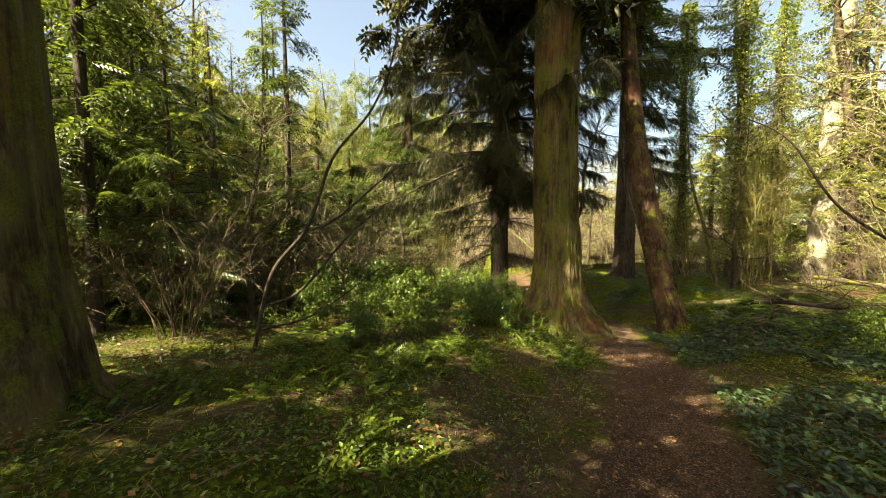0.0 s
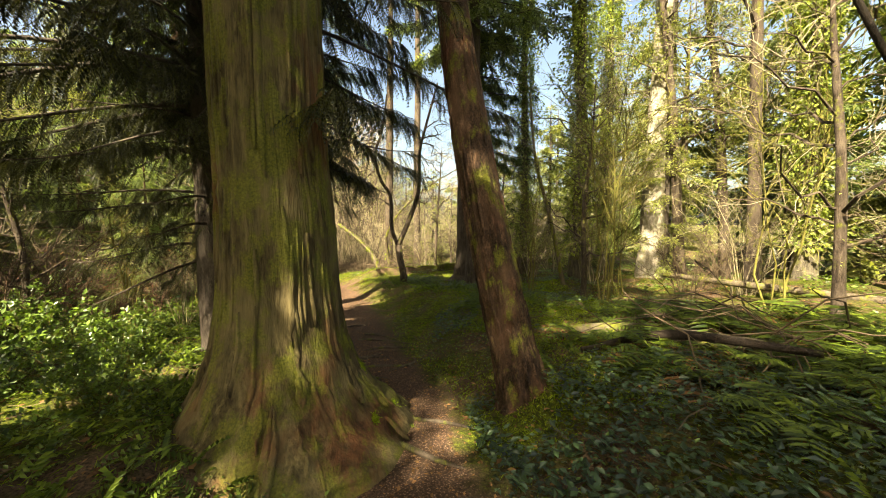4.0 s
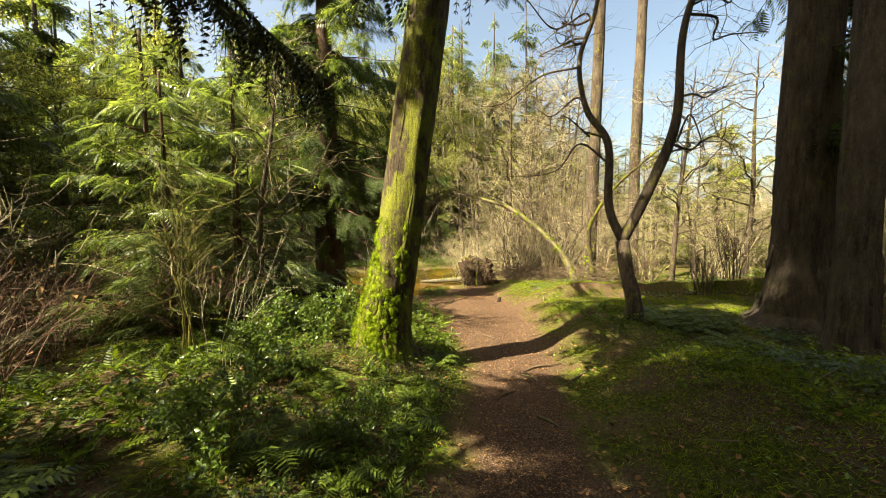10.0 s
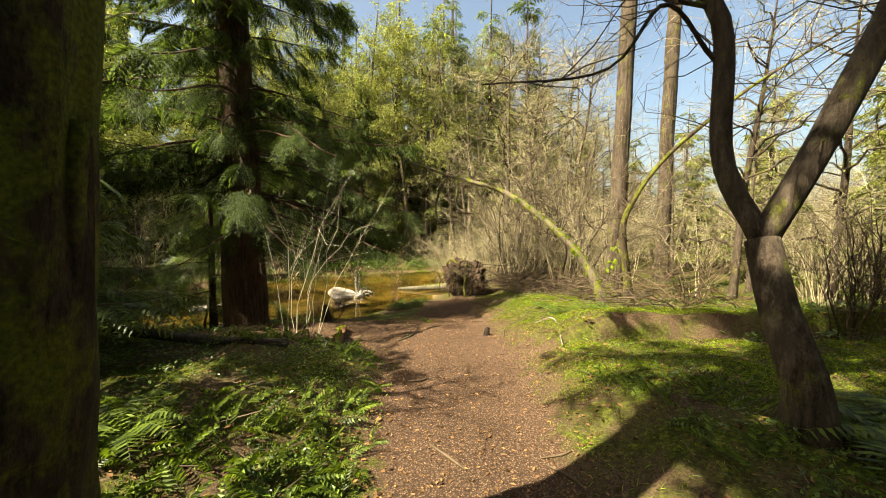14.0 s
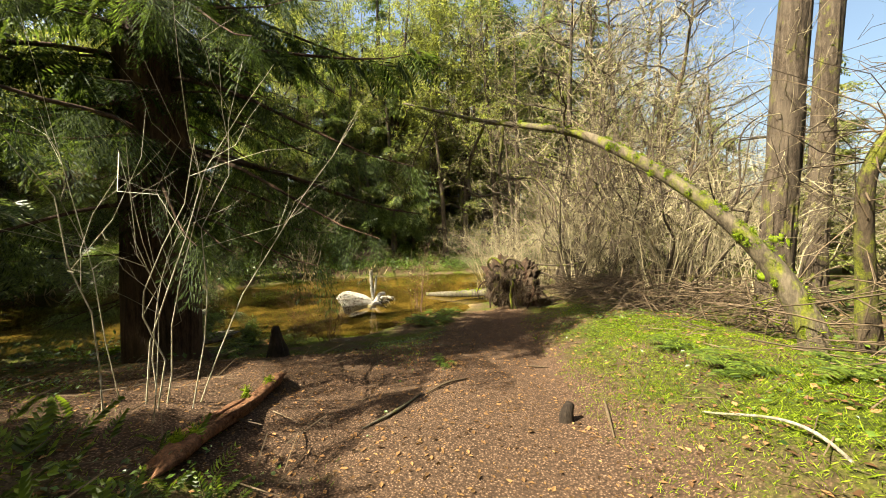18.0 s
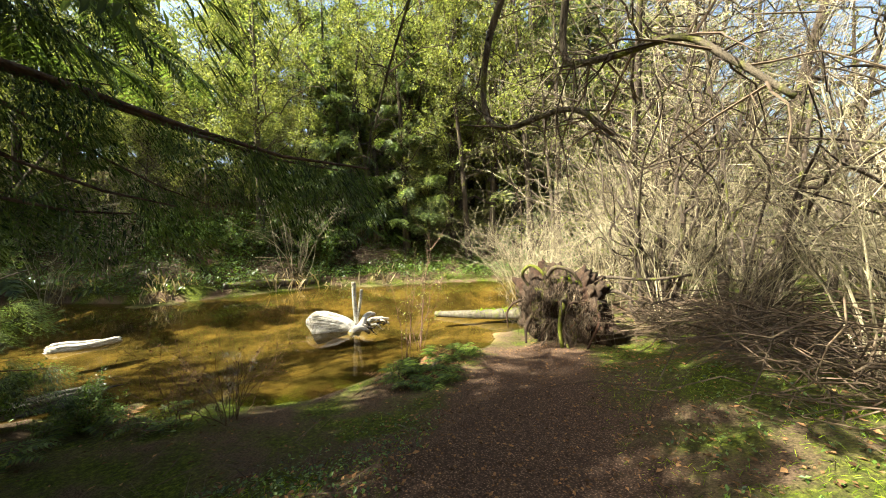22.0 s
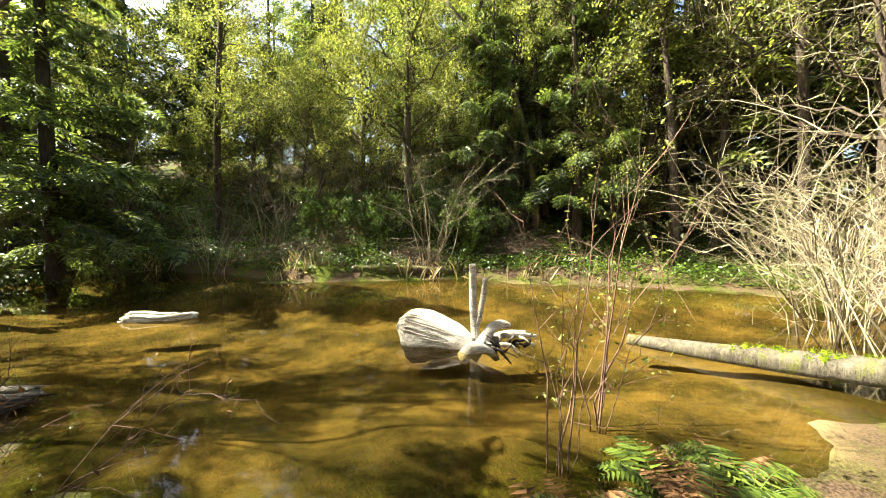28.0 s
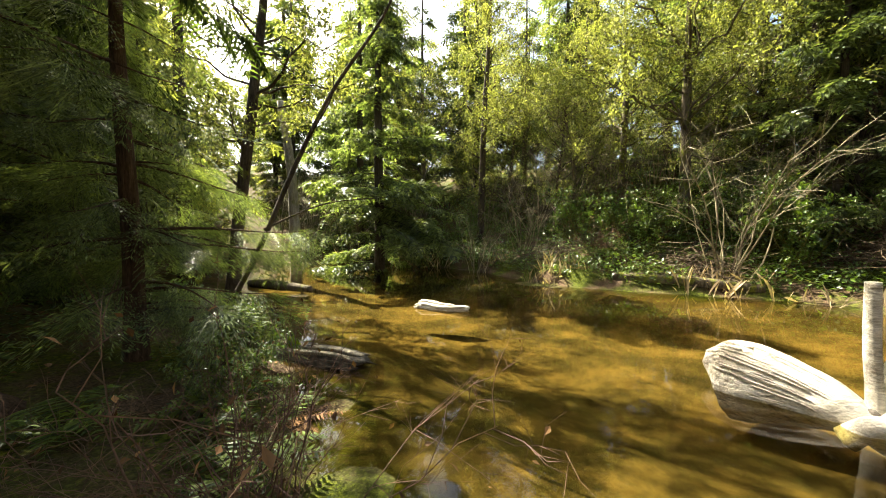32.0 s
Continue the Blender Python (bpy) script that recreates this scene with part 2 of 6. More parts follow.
IVY_DARK = leaf_material("dark_ivy_leaf", (0.016, 0.032, 0.012), (0.05, 0.085, 0.03), 0.25, 0.4, 0.5)
LEAF_FERN = leaf_material("fern_leaf", (0.045, 0.075, 0.01), (0.13, 0.17, 0.022), 0.4)
LEAF_BROWN = leaf_material("dead_leaf", (0.05, 0.024, 0.01), (0.22, 0.115, 0.05), 0.15, 0.8, 0.1)
MOSS = leaf_material("moss", (0.06, 0.095, 0.006), (0.22, 0.28, 0.022), 0.4, 0.9, 0.05)
GRASS = leaf_material("grass", (0.06, 0.095, 0.01), (0.16, 0.21, 0.022), 0.4)
STRAW = leaf_material("dry_reed", (0.16, 0.11, 0.06), (0.4, 0.3, 0.18), 0.3, 0.8, 0.1)
TWIG_TAN = twig_material("tan_twig", (0.075, 0.055, 0.034), (0.42, 0.345, 0.225))
TWIG_BROWN = twig_material("brown_twig", (0.04, 0.026, 0.016), (0.14, 0.095, 0.06))
TWIG_RED = twig_material("reddish_twig", (0.07, 0.036, 0.026), (0.2, 0.115, 0.08))
TWIG_GREEN = twig_material("mossy_twig", (0.06, 0.055, 0.015), (0.2, 0.17, 0.04))
FLOOR = ground_material()
WATER = water_material()


# ---- meshes from arrays ----
def mesh_from(name, v, f, mats, smooth=False, which=None):
    v, f = np.asarray(v, np.float32), np.asarray(f, np.int32)
    me = bpy.data.meshes.new(name)
    n, k = f.shape
    me.vertices.add(len(v))
    me.vertices.foreach_set("co", v.ravel())
    me.loops.add(n * k)
    me.loops.foreach_set("vertex_index", f.ravel())
    me.polygons.add(n)
    me.polygons.foreach_set("loop_start", np.arange(0, n * k, k, dtype=np.int32))
    me.polygons.foreach_set("use_smooth", np.full(n, smooth))
    for mt in mats if isinstance(mats, (list, tuple)) else [mats]:
        me.materials.append(mt)
    if which is not None:
        me.polygons.foreach_set("material_index", np.asarray(which, np.int32))
    me.update(calc_edges=True)
    return me


def thing(name, x, y, z, label, category, group="", kind=""):
    e = new(name)
    e.empty_display_size = 0.1
    e.location = (x, y, z)
    return tagged(e, label, category, group, kind)


def piece(name, v, f, mat, parent=None, label="", smooth=False, which=None):
    ob = new(name, mesh_from(name, v, f, mat, smooth, which))
    if parent is not None:
        ob.parent = parent
    if label:
        ob["label"] = label
    return ob


def tubes(p, r, sides=4):
    """Many tapered tubes at once: p (n, k, 3) centre lines, r (n, k) radii. Returns vertices and quads."""
    p, r = np.asarray(p, float), np.asarray(r, float)
    n, k = r.shape
    d = np.gradient(p, axis=1)
    d /= np.linalg.norm(d, axis=2, keepdims=True) + 1e-9
    ref = np.where(np.abs(d[:, :1, 2:3]) > 0.8, [[[1.0, 0.13, 0]]], [[[0.11, 0.07, 1.0]]])
    a = np.cross(d, np.broadcast_to(ref, d.shape))
    a /= np.linalg.norm(a, axis=2, keepdims=True) + 1e-9
    b = np.cross(d, a)
    t = np.arange(sides) * 2 * np.pi / sides
    ring = a[:, :, None] * np.cos(t)[:, None] + b[:, :, None] * np.sin(t)[:, None]
    v = (p[:, :, None] + ring * r[:, :, None, None]).reshape(-1, 3)
    i = np.arange(n)[:, None, None] * k * sides + np.arange(k - 1)[None, :, None] * sides
    j = np.arange(sides)[None, None, :]
    j2 = (j + 1) % sides
    f = np.stack([i + j, i + j2, i + sides + j2, i + sides + j], -1).reshape(-1, 4)
    return v, f


def spline(points, n):
    """n places along a smooth line through the points (Catmull-Rom)."""
    p = np.asarray(points, float)
    q = np.vstack([2 * p[0] - p[1], p, 2 * p[-1] - p[-2]])
    t = np.linspace(0, len(p) - 1 - 1e-6, n)
    i = t.astype(int)
    u = (t - i)[:, None]
    a, b, c, d = q[i], q[i + 1], q[i + 2], q[i + 3]
    return 0.5 * (2 * b + (c - a) * u + (2 * a - 5 * b + 4 * c - d) * u * u + (3 * b - a - 3 * c + d) * u ** 3)


def wavy(v, scale, seed):
    """A cheap smooth noise of places, about -1 to 1."""
    v = np.asarray(v, float) * scale + seed * 7.31
    s = np.zeros(v.shape[:-1])
    for k, (a, b, c) in enumerate(((1.0, 0.7, 0.3), (-0.6, 1.1, 0.8), (0.9, -0.8, 1.2), (1.7, 1.5, -1.1), (-2.1, 1.3, 1.9))):
        s += np.sin(v[..., 0] * a + v[..., 1] * b + v[..., 2] * c + 1.7 * k) * (0.9 ** k)
    return s / 2.6


def trunk(points, radii, sides=28, rings=60, rough=0.05, flutes=0.0, seed=0, cap=True):
    """A trunk with an uneven, furrowed surface round the line through the points. The ends are closed."""
    p = spline(points, rings)
    r = np.interp(np.linspace(0, 1, rings), np.linspace(0, 1, len(radii)), radii)
    v, f = tubes(p[None], r[None], sides)
    v = v.reshape(rings, sides, 3)
    out = v - p[:, None]
    t = np.arange(sides) * 2 * np.pi / sides
    at = np.stack([np.cos(t)[None] * np.ones((rings, 1)), np.sin(t)[None] * np.ones((rings, 1)), p[:, 2:3] * np.ones((1, sides))], -1)
    at[..., :2] *= r[:, None, None] * 1.0
    k = 1 + rough * (wavy(at * (14, 14, 1.6), 1.0, seed) + 0.7 * wavy(at * (34, 34, 3.1), 1.0, seed + 3)) + rough * 0.8 * wavy(at * (5, 5, 1.1), 1.0, seed + 5)
    low = np.clip(1 - (p[:, 2] - p[0, 2]) / 1.4, 0, 1)[:, None] ** 2
    k = k + flutes * low * (np.cos(t * 5 + seed)[None] + 0.6 * np.cos(t * 3 + 2 * seed)[None])
    v = p[:, None] + out * k[..., None]
    v = np.vstack([v.reshape(-1, 3), p[:1], p[-1:]])
    if cap:
        j = np.arange(sides)
        e0, e1, top = rings * sides, rings * sides + 1, (rings - 1) * sides
        half = j[::2]
        f = np.vstack([f, np.stack([np.full(len(half), e0), (half + 2) % sides, half + 1, half], -1), np.stack([np.full(len(half), e1), top + half, top + half + 1, top + (half + 2) % sides], -1)])
    return v, f


def fan(o, d, n, size, template, faces):
    """Copies of a flat template laid at places o along d with normal n. Returns vertices and faces."""
    d = d / (np.linalg.norm(d, axis=1, keepdims=True) + 1e-9)
    s = np.cross(n, d)
    s /= np.linalg.norm(s, axis=1, keepdims=True) + 1e-9
    u = np.cross(d, s)
    t = np.asarray(template, float)
    v = o[:, None] + size[:, None, None] * (t[None, :, :1] * d[:, None] + t[None, :, 1:2] * s[:, None] + t[None, :, 2:3] * u[:, None])
    f = (np.arange(len(o)) * len(t))[:, None, None] + np.asarray(faces)[None]
    return v.reshape(-1, 3), f.reshape(-1, len(faces[0]))


def spray_template(pairs, width, leaflet, droop=0.25):
    """A flat spray: a stem with pairs of slim side leaflets, drooping at its end."""
    v, f = [(0, -0.008, 0), (0, 0.008, 0), (1, 0.004, -droop), (1, -0.004, -droop)], [(0, 1, 2, 3)]
    for i in range(pairs):
        x = 0.12 + 0.84 * i / max(1, pairs - 1)
        w = width * (1 - 0.75 * (i / pairs) ** 1.5)
        for s in (-1, 1):
            z = -droop * x * x
            k = len(v)
            v += [(x, 0, z), (x + w * 0.3 - leaflet * 0.5, s * w * 0.55, z - 0.02), (x + w * 0.75, s * w, z - 0.09), (x + w * 0.3 + leaflet * 0.7, s * w * 0.5, z + 0.01)]
            f.append((k, k + 1, k + 2, k + 3))
    return v, f


def fine_template(pairs, width, droop=0.3):
    """A cedar spray: a stem with side branchlets that carry small scale leaflets of their own."""
    v, f = [(0, -0.008, 0), (0, 0.008, 0), (1, 0.004, -droop), (1, -0.004, -droop)], [(0, 1, 2, 3)]
    for i in range(pairs):
        x = 0.1 + 0.84 * i / (pairs - 1)
        w = width * (1 - 0.7 * (i / pairs) ** 1.5)
        for s in (-1, 1):
            for j in range(4):
                q = (j + 0.15) / 4
                px, py, pz = x + w * 0.7 * q, s * w * q, -droop * x * x - 0.08 * q
                for e in (-1, 1):
                    k = len(v)
                    ln = 0.11 * (1 - 0.35 * q)
                    ax, ay = 0.6 * 0.7 + e * 0.55, s * (0.6 - e * 0.35)
                    v += [(px, py, pz), (px + ax * ln * 0.6 + 0.012, py + ay * ln * 0.4, pz), (px + ax * ln * 1.3, py + ay * ln * 1.3, pz - 0.012), (px + ax * ln * 0.4, py + ay * ln * 0.7 + 0.012 * s, pz)]
                    f.append((k, k + 1, k + 2, k + 3))
    return v, f


SPRAY_FINE = fine_template(6, 0.34)
SPRAY_NEAR = spray_template(8, 0.36, 0.055)
SPRAY_FAR = spray_template(4, 0.42, 0.15)
NEEDLES = spray_template(11, 0.1, 0.026, 0.35)
FROND = spray_template(8, 0.26, 0.1, 0.35)
LEAF = ([(0, 0, 0), (0.45, 0.28, 0.06), (1, 0, -0.06), (0.45, -0.28, 0.06)], [(0, 1, 2, 3)])
BLADE = ([(0, -0.035, 0), (0, 0.035, 0), (0.6, 0.025, -0.05), (1, 0, -0.25)], [(0, 1, 2, 3)])


# ---- lie of the land ----
WAY = np.array([(-1.6, -9), (-0.9, -5.2), (-0.38, -3), (0, 0), (-0.26, 1.8), (-0.5, 3.2), (-1.15, 4.8), (-1.6, 6.4), (-2.1, 8.2), (-3.0, 10.4), (-4.3, 12.6), (-5.8, 15.2), (-7.0, 17.2), (-8.0, 19.0), (-8.7, 20.9)])
POND = np.array([(-15.7, 9.6), (-14.4, 13), (-12.6, 15.3), (-11.2, 16.6), (-10.6, 17.7), (-10.5, 18.9), (-10.2, 20.4), (-9.5, 21.4), (-9.9, 22.8), (-10.6, 25), (-10.6, 29), (-9, 33),
                 (-12, 33.5), (-14, 29), (-16.9, 25.4), (-18.9, 22.8), (-19.3, 20), (-20, 17.6), (-22.8, 15.6), (-25.2, 11.3), (-23.6, 5.2), (-19, 3.5)])


def to_line(x, y, line, closed=False):
    """Distance of places to a line of points."""
    p = np.stack([x, y], -1)
    best = np.full(x.shape, 1e9)
    ends = np.roll(line, -1, 0) if closed else line[1:]
    for a, b in zip(line, ends):
        ab = b - a
        t = np.clip(((p - a) @ ab) / (ab @ ab), 0, 1)
        best = np.minimum(best, np.linalg.norm(p - a - t[..., None] * ab, axis=-1))
    return best


def in_pond(x, y):
    inside = np.zeros(x.shape, bool)
    for (ax, ay), (bx, by) in zip(POND, np.roll(POND, -1, 0)):
        cross = (ay > y) != (by > y)
        inside ^= cross & (x < (bx - ax) * (y - ay) / (by - ay + 1e-12) + ax)
    return inside


def shore(x, y):
    """Signed distance to the shore, positive on land."""
    d = to_line(x, y, POND, True)
    return np.where(in_pond(x, y), -d, d)


def step(a, b, v):
    t = np.clip((v - a) / (b - a), 0, 1)
    return t * t * (3 - 2 * t)


def trodden(x, y):
    w = -0.47 * x + 0.88 * y
    half = np.interp(w, [-5, 0, 8, 11, 14, 17, 21], [0.5, 0.43, 0.37, 0.55, 1.15, 1.0, 0.8])
    bank = 1.15 * np.exp(-((x + 7.6) / 2.3) ** 2 - ((y - 14.0) / 1.9) ** 2)
    return np.clip(np.maximum(1.15 - to_line(x, y, WAY) / half * 0.6, bank), 0, 1)


def height(x, y):
    x, y = np.asarray(x, float), np.asarray(y, float)
    w = -0.47 * x + 0.88 * y
    v = 0.88 * x + 0.47 * y
    base = np.interp(w, [-40, -4, 0, 5, 10.2, 15.6, 17, 18.5, 20, 24, 40], [4.0, 2.46, 2.1, 1.68, 1.28, 1.06, 0.9, 0.62, 0.45, 0.4, 0.5])
    d = to_line(x, y, WAY)
    east = step(-0.5, 2.0, v - np.interp(w, [0, 5, 10, 15, 20], [0, 1.2, 2.2, 2.0, 1.7]))
    rise = np.where(w < 14, 0.4, 0.4 * (1 - step(13, 16, w)) + 0.45 * east)
    h = base + rise * step(0.5, 2.2, d)
    lump = wavy(np.stack([x, y, 0 * x], -1), 0.9, 1) * 0.09 + wavy(np.stack([x, y, 0 * x], -1), 2.7, 2) * 0.035
    lump = lump + wavy(np.stack([x, y, 0 * x], -1), 5.2, 6) * 0.03
    h = h + lump * step(0.3, 1.2, d) + 0.012 * wavy(np.stack([x, y, 0 * x], -1), 7, 4)
    s = shore(x, y)
    hill = step(-15, -19, x) * step(40, 26, y)
    near = 0.07 + 0.14 * np.maximum(s, 0) + 0.3 * np.maximum(s - 2.2, 0)
    far = 0.12 + 0.25 * np.minimum(np.maximum(s, 0), 1.5) + 0.46 * np.clip(s - 1.5, 0, 13) + lump * 1.5
    land = np.where(s > 0, (1 - hill) * np.minimum(h, near) + hill * far, 0)
    bed = -0.02 - 0.42 * step(0, 3.2, -s) + lump * 0.6
    return np.where(s > 0, land * step(-0.05, 0.5, s) + (1 - step(-0.05, 0.5, s)) * 0.0, bed)


def hz(x, y):
    return float(height(np.array([x]), np.array([y]))[0])


def axis_steps(lo, hi, fine):
    core = np.arange(lo, hi + 1e-6, fine)
    out = fine * 1.28 ** np.arange(1, 36)
    out = np.cumsum(out)
    out = out[out < 1500]
    return np.concatenate([lo - out[::-1], core, hi + out])


gx, gy = axis_steps(-26, 9, 0.16), axis_steps(-9, 32, 0.16)
X, Y = np.meshgrid(gx, gy)
V = np.stack([X, Y, height(X, Y)], -1).reshape(-1, 3)
nx = len(gx)
ii = (np.arange(len(gy) - 1)[:, None] * nx + np.arange(nx - 1)[None]).ravel()
ground = piece("ground", V, np.stack([ii, ii + 1, ii + nx + 1, ii + nx], -1), FLOOR, None, "", True)
tagged(ground, "mossy forest floor with a trodden bark-strewn dirt path", "ground", "", "structure")
for key, vals in (("trodden", trodden(X, Y)), ("wet", step(-0.1, -0.75, shore(X, Y)))):
    ground.data.attributes.new(key, "FLOAT", "POINT").data.foreach_set("value", np.asarray(vals, np.float32).ravel())

wx, wy = np.meshgrid(np.linspace(-27, -6, 60), np.linspace(1, 36, 80))
ii = (np.arange(79)[:, None] * 60 + np.arange(59)[None]).ravel()
keep = shore(wx, wy) < 1.2
ok = keep.ravel()[ii] & keep.ravel()[ii + 1] & keep.ravel()[ii + 60] & keep.ravel()[ii + 61]
ii = ii[ok]
pond = piece("water", np.stack([wx, wy, 0 * wx], -1).reshape(-1, 3), np.stack([ii, ii + 1, ii + 61, ii + 60], -1), WATER, None, "", True)
tagged(pond, "still amber brown pond water reflecting trees", "water", "", "structure")


# ---- plants ----
def conifer(name, label, tall, r, crown_from, reach, branches, per, leaf, bark, template, size, seed, droop=0.35, lean=(0, 0), rings=50, sides=20, flutes=0.0, hang=0.0, dead=0, top=0.35, rough=0.05, apart=False):
    """A tree about the origin: trunk, limbs and a crown of flat sprays."""
    g = np.random.default_rng(seed)
    e = thing(name, 0, 0, 0, label, "tree", "distant conifers" if name == "conifer" else "")
    lx, ly = lean
    line = [(0, 0, -0.3), (lx * 0.02, ly * 0.02, 0.5), (lx * 0.12, ly * 0.12, tall * 0.2), (lx * 0.45 + g.normal(0, 0.05), ly * 0.45, tall * 0.55), (lx, ly, tall)]
    v, f = trunk(line, [r * 1.7, r * 1.25, r * 1.02, r, r * 0.95, r * 0.9, r * 0.8, r * 0.68, r * 0.5, r * 0.3, 0.02], sides, rings, rough, flutes, seed)
    piece("trunk", v, f, bark, e, "", True)
    foliage(e, line, tall, crown_from, reach, branches, per, leaf, BARK_DARK if bark is BARK_CEDAR else bark, template, size, g, droop, hang, dead, top, apart)
    return e


def foliage(e, line, tall, crown_from, reach, branches, per, leaf, bark, template, size, g, droop=0.4, hang=0.3, dead=0, top=0.15, apart=False, towards=None):
    """Drooping limbs round the line of a trunk, or on one side of it, with flat sprays along them."""
    n = branches + dead
    hgt = crown_from + (tall * 0.985 - crown_from) * np.sort(g.random(n)) ** 1.1
    if dead:
        hgt[:dead] = g.uniform(crown_from * 0.35, crown_from * 1.3, dead)
    share = np.clip((hgt - crown_from) / (tall - crown_from), 0, 1)
    length = reach * (1 - share * (1 - top)) * g.uniform(0.5, 1.2, n) * (0.75 + 0.25 * np.minimum(1, share * 8))
    length *= np.where(share > 0.85, np.clip((1.02 - share) * 6, 0.12, 1), 1)
    az = g.random(n) * 2 * np.pi if towards is None else g.normal(towards, 0.75, n)
    c = spline(line, 200)
    base = np.stack([np.interp(hgt, c[:, 2], c[:, k]) for k in range(3)], -1)
    out = np.stack([np.cos(az), np.sin(az), np.zeros(n)], -1)
    side = np.stack([-np.sin(az), np.cos(az), np.zeros(n)], -1)
    k = 5 if template is SPRAY_FAR else 8
    s = np.linspace(0, 1, k)[None, :, None]
    rise = g.uniform(-0.15, 0.35, n)[:, None, None]
    bend = g.normal(0, 0.15, n)[:, None, None]
    line_b = base[:, None] + out[:, None] * s * length[:, None, None] + side[:, None] * bend * s ** 2 * length[:, None, None]
    line_b = line_b + np.array([0, 0, 1.0]) * length[:, None, None] * (rise * s - droop * s ** 2 + droop * 0.45 * s ** 4)
    rad = (0.006 + 0.009 * length)[:, None] * (1 - 0.85 * np.linspace(0, 1, k))[None]
    v, f = tubes(line_b, rad, 3 if k == 5 else 4)
    if apart:
        per_v, per_f = len(v) // n, len(f) // n
        for j in range(n):
            piece("limb", v[j * per_v:(j + 1) * per_v], f[:per_f], bark, e, "", True)
    else:
        tagged(piece("limb_mass", v, f, bark, e), kind="stuff")
    live = np.arange(dead, n)
    pick = g.choice(live, branches * per, p=length[live] / length[live].sum())
    at = 1 - 0.95 * g.random(len(pick)) ** 1.35
    i = np.minimum((at * (k - 1)).astype(int), k - 2)
    u = (at * (k - 1) - i)[:, None]
    a, b = line_b[pick, i], line_b[pick, i + 1]
    o = a + (b - a) * u
    fwd = b - a
    fwd /= np.linalg.norm(fwd, axis=1, keepdims=True)
    sgn = np.where(g.random(len(pick)) < 0.5, -1.0, 1.0)[:, None]
    spread = g.uniform(0.35, 1.25, len(pick))[:, None]
    d = fwd * g.uniform(0.35, 1.0, len(pick))[:, None] + sgn * spread * np.cross(fwd, (0, 0, 1.0)) + np.array([0, 0, -1.0]) * (hang + g.normal(0, 0.22, len(pick)))[:, None]
    nrm = np.array([0, 0, 1.0]) + g.normal(0, 0.45, (len(pick), 3))
    sz = size * g.uniform(0.45, 1.35, len(pick)) * (0.75 + 0.25 * np.minimum(1, length[pick] / reach * 1.5))
    v, f = fan(o, d, nrm, sz, *template)
    piece("crown", v, f, leaf, e)


def offshoots(g, line, count, low, high, scale, rad, rise=0.15, k=4):
    """Twigs growing from lines (n, k, 3): their lines and radii."""
    n = len(line) * count
    who = np.repeat(np.arange(len(line)), count)
    at = g.uniform(low, high, n) * (line.shape[1] - 1.001)
    i = at.astype(int)
    u = (at - i)[:, None]
    b = line[who, i] * (1 - u) + line[who, i + 1] * u
    d = line[who, i + 1] - line[who, i]
    d /= np.linalg.norm(d, axis=1, keepdims=True) + 1e-9
    d = d + g.normal(0, 0.75, (n, 3)) + (0, 0, rise)
    d /= np.linalg.norm(d, axis=1, keepdims=True)
    q = np.linspace(0, 1, k)
    lg = scale * g.uniform(0.4, 1.2, n)
    out = b[:, None] + d[:, None] * (lg[:, None] * q)[..., None]
    out[:, 1:] += np.cumsum(g.normal(0, 0.07, (n, k - 1, 3)) * lg[:, None, None], 1)
    return out, rad * (1 - 0.7 * q)[None] * np.ones((n, 1))


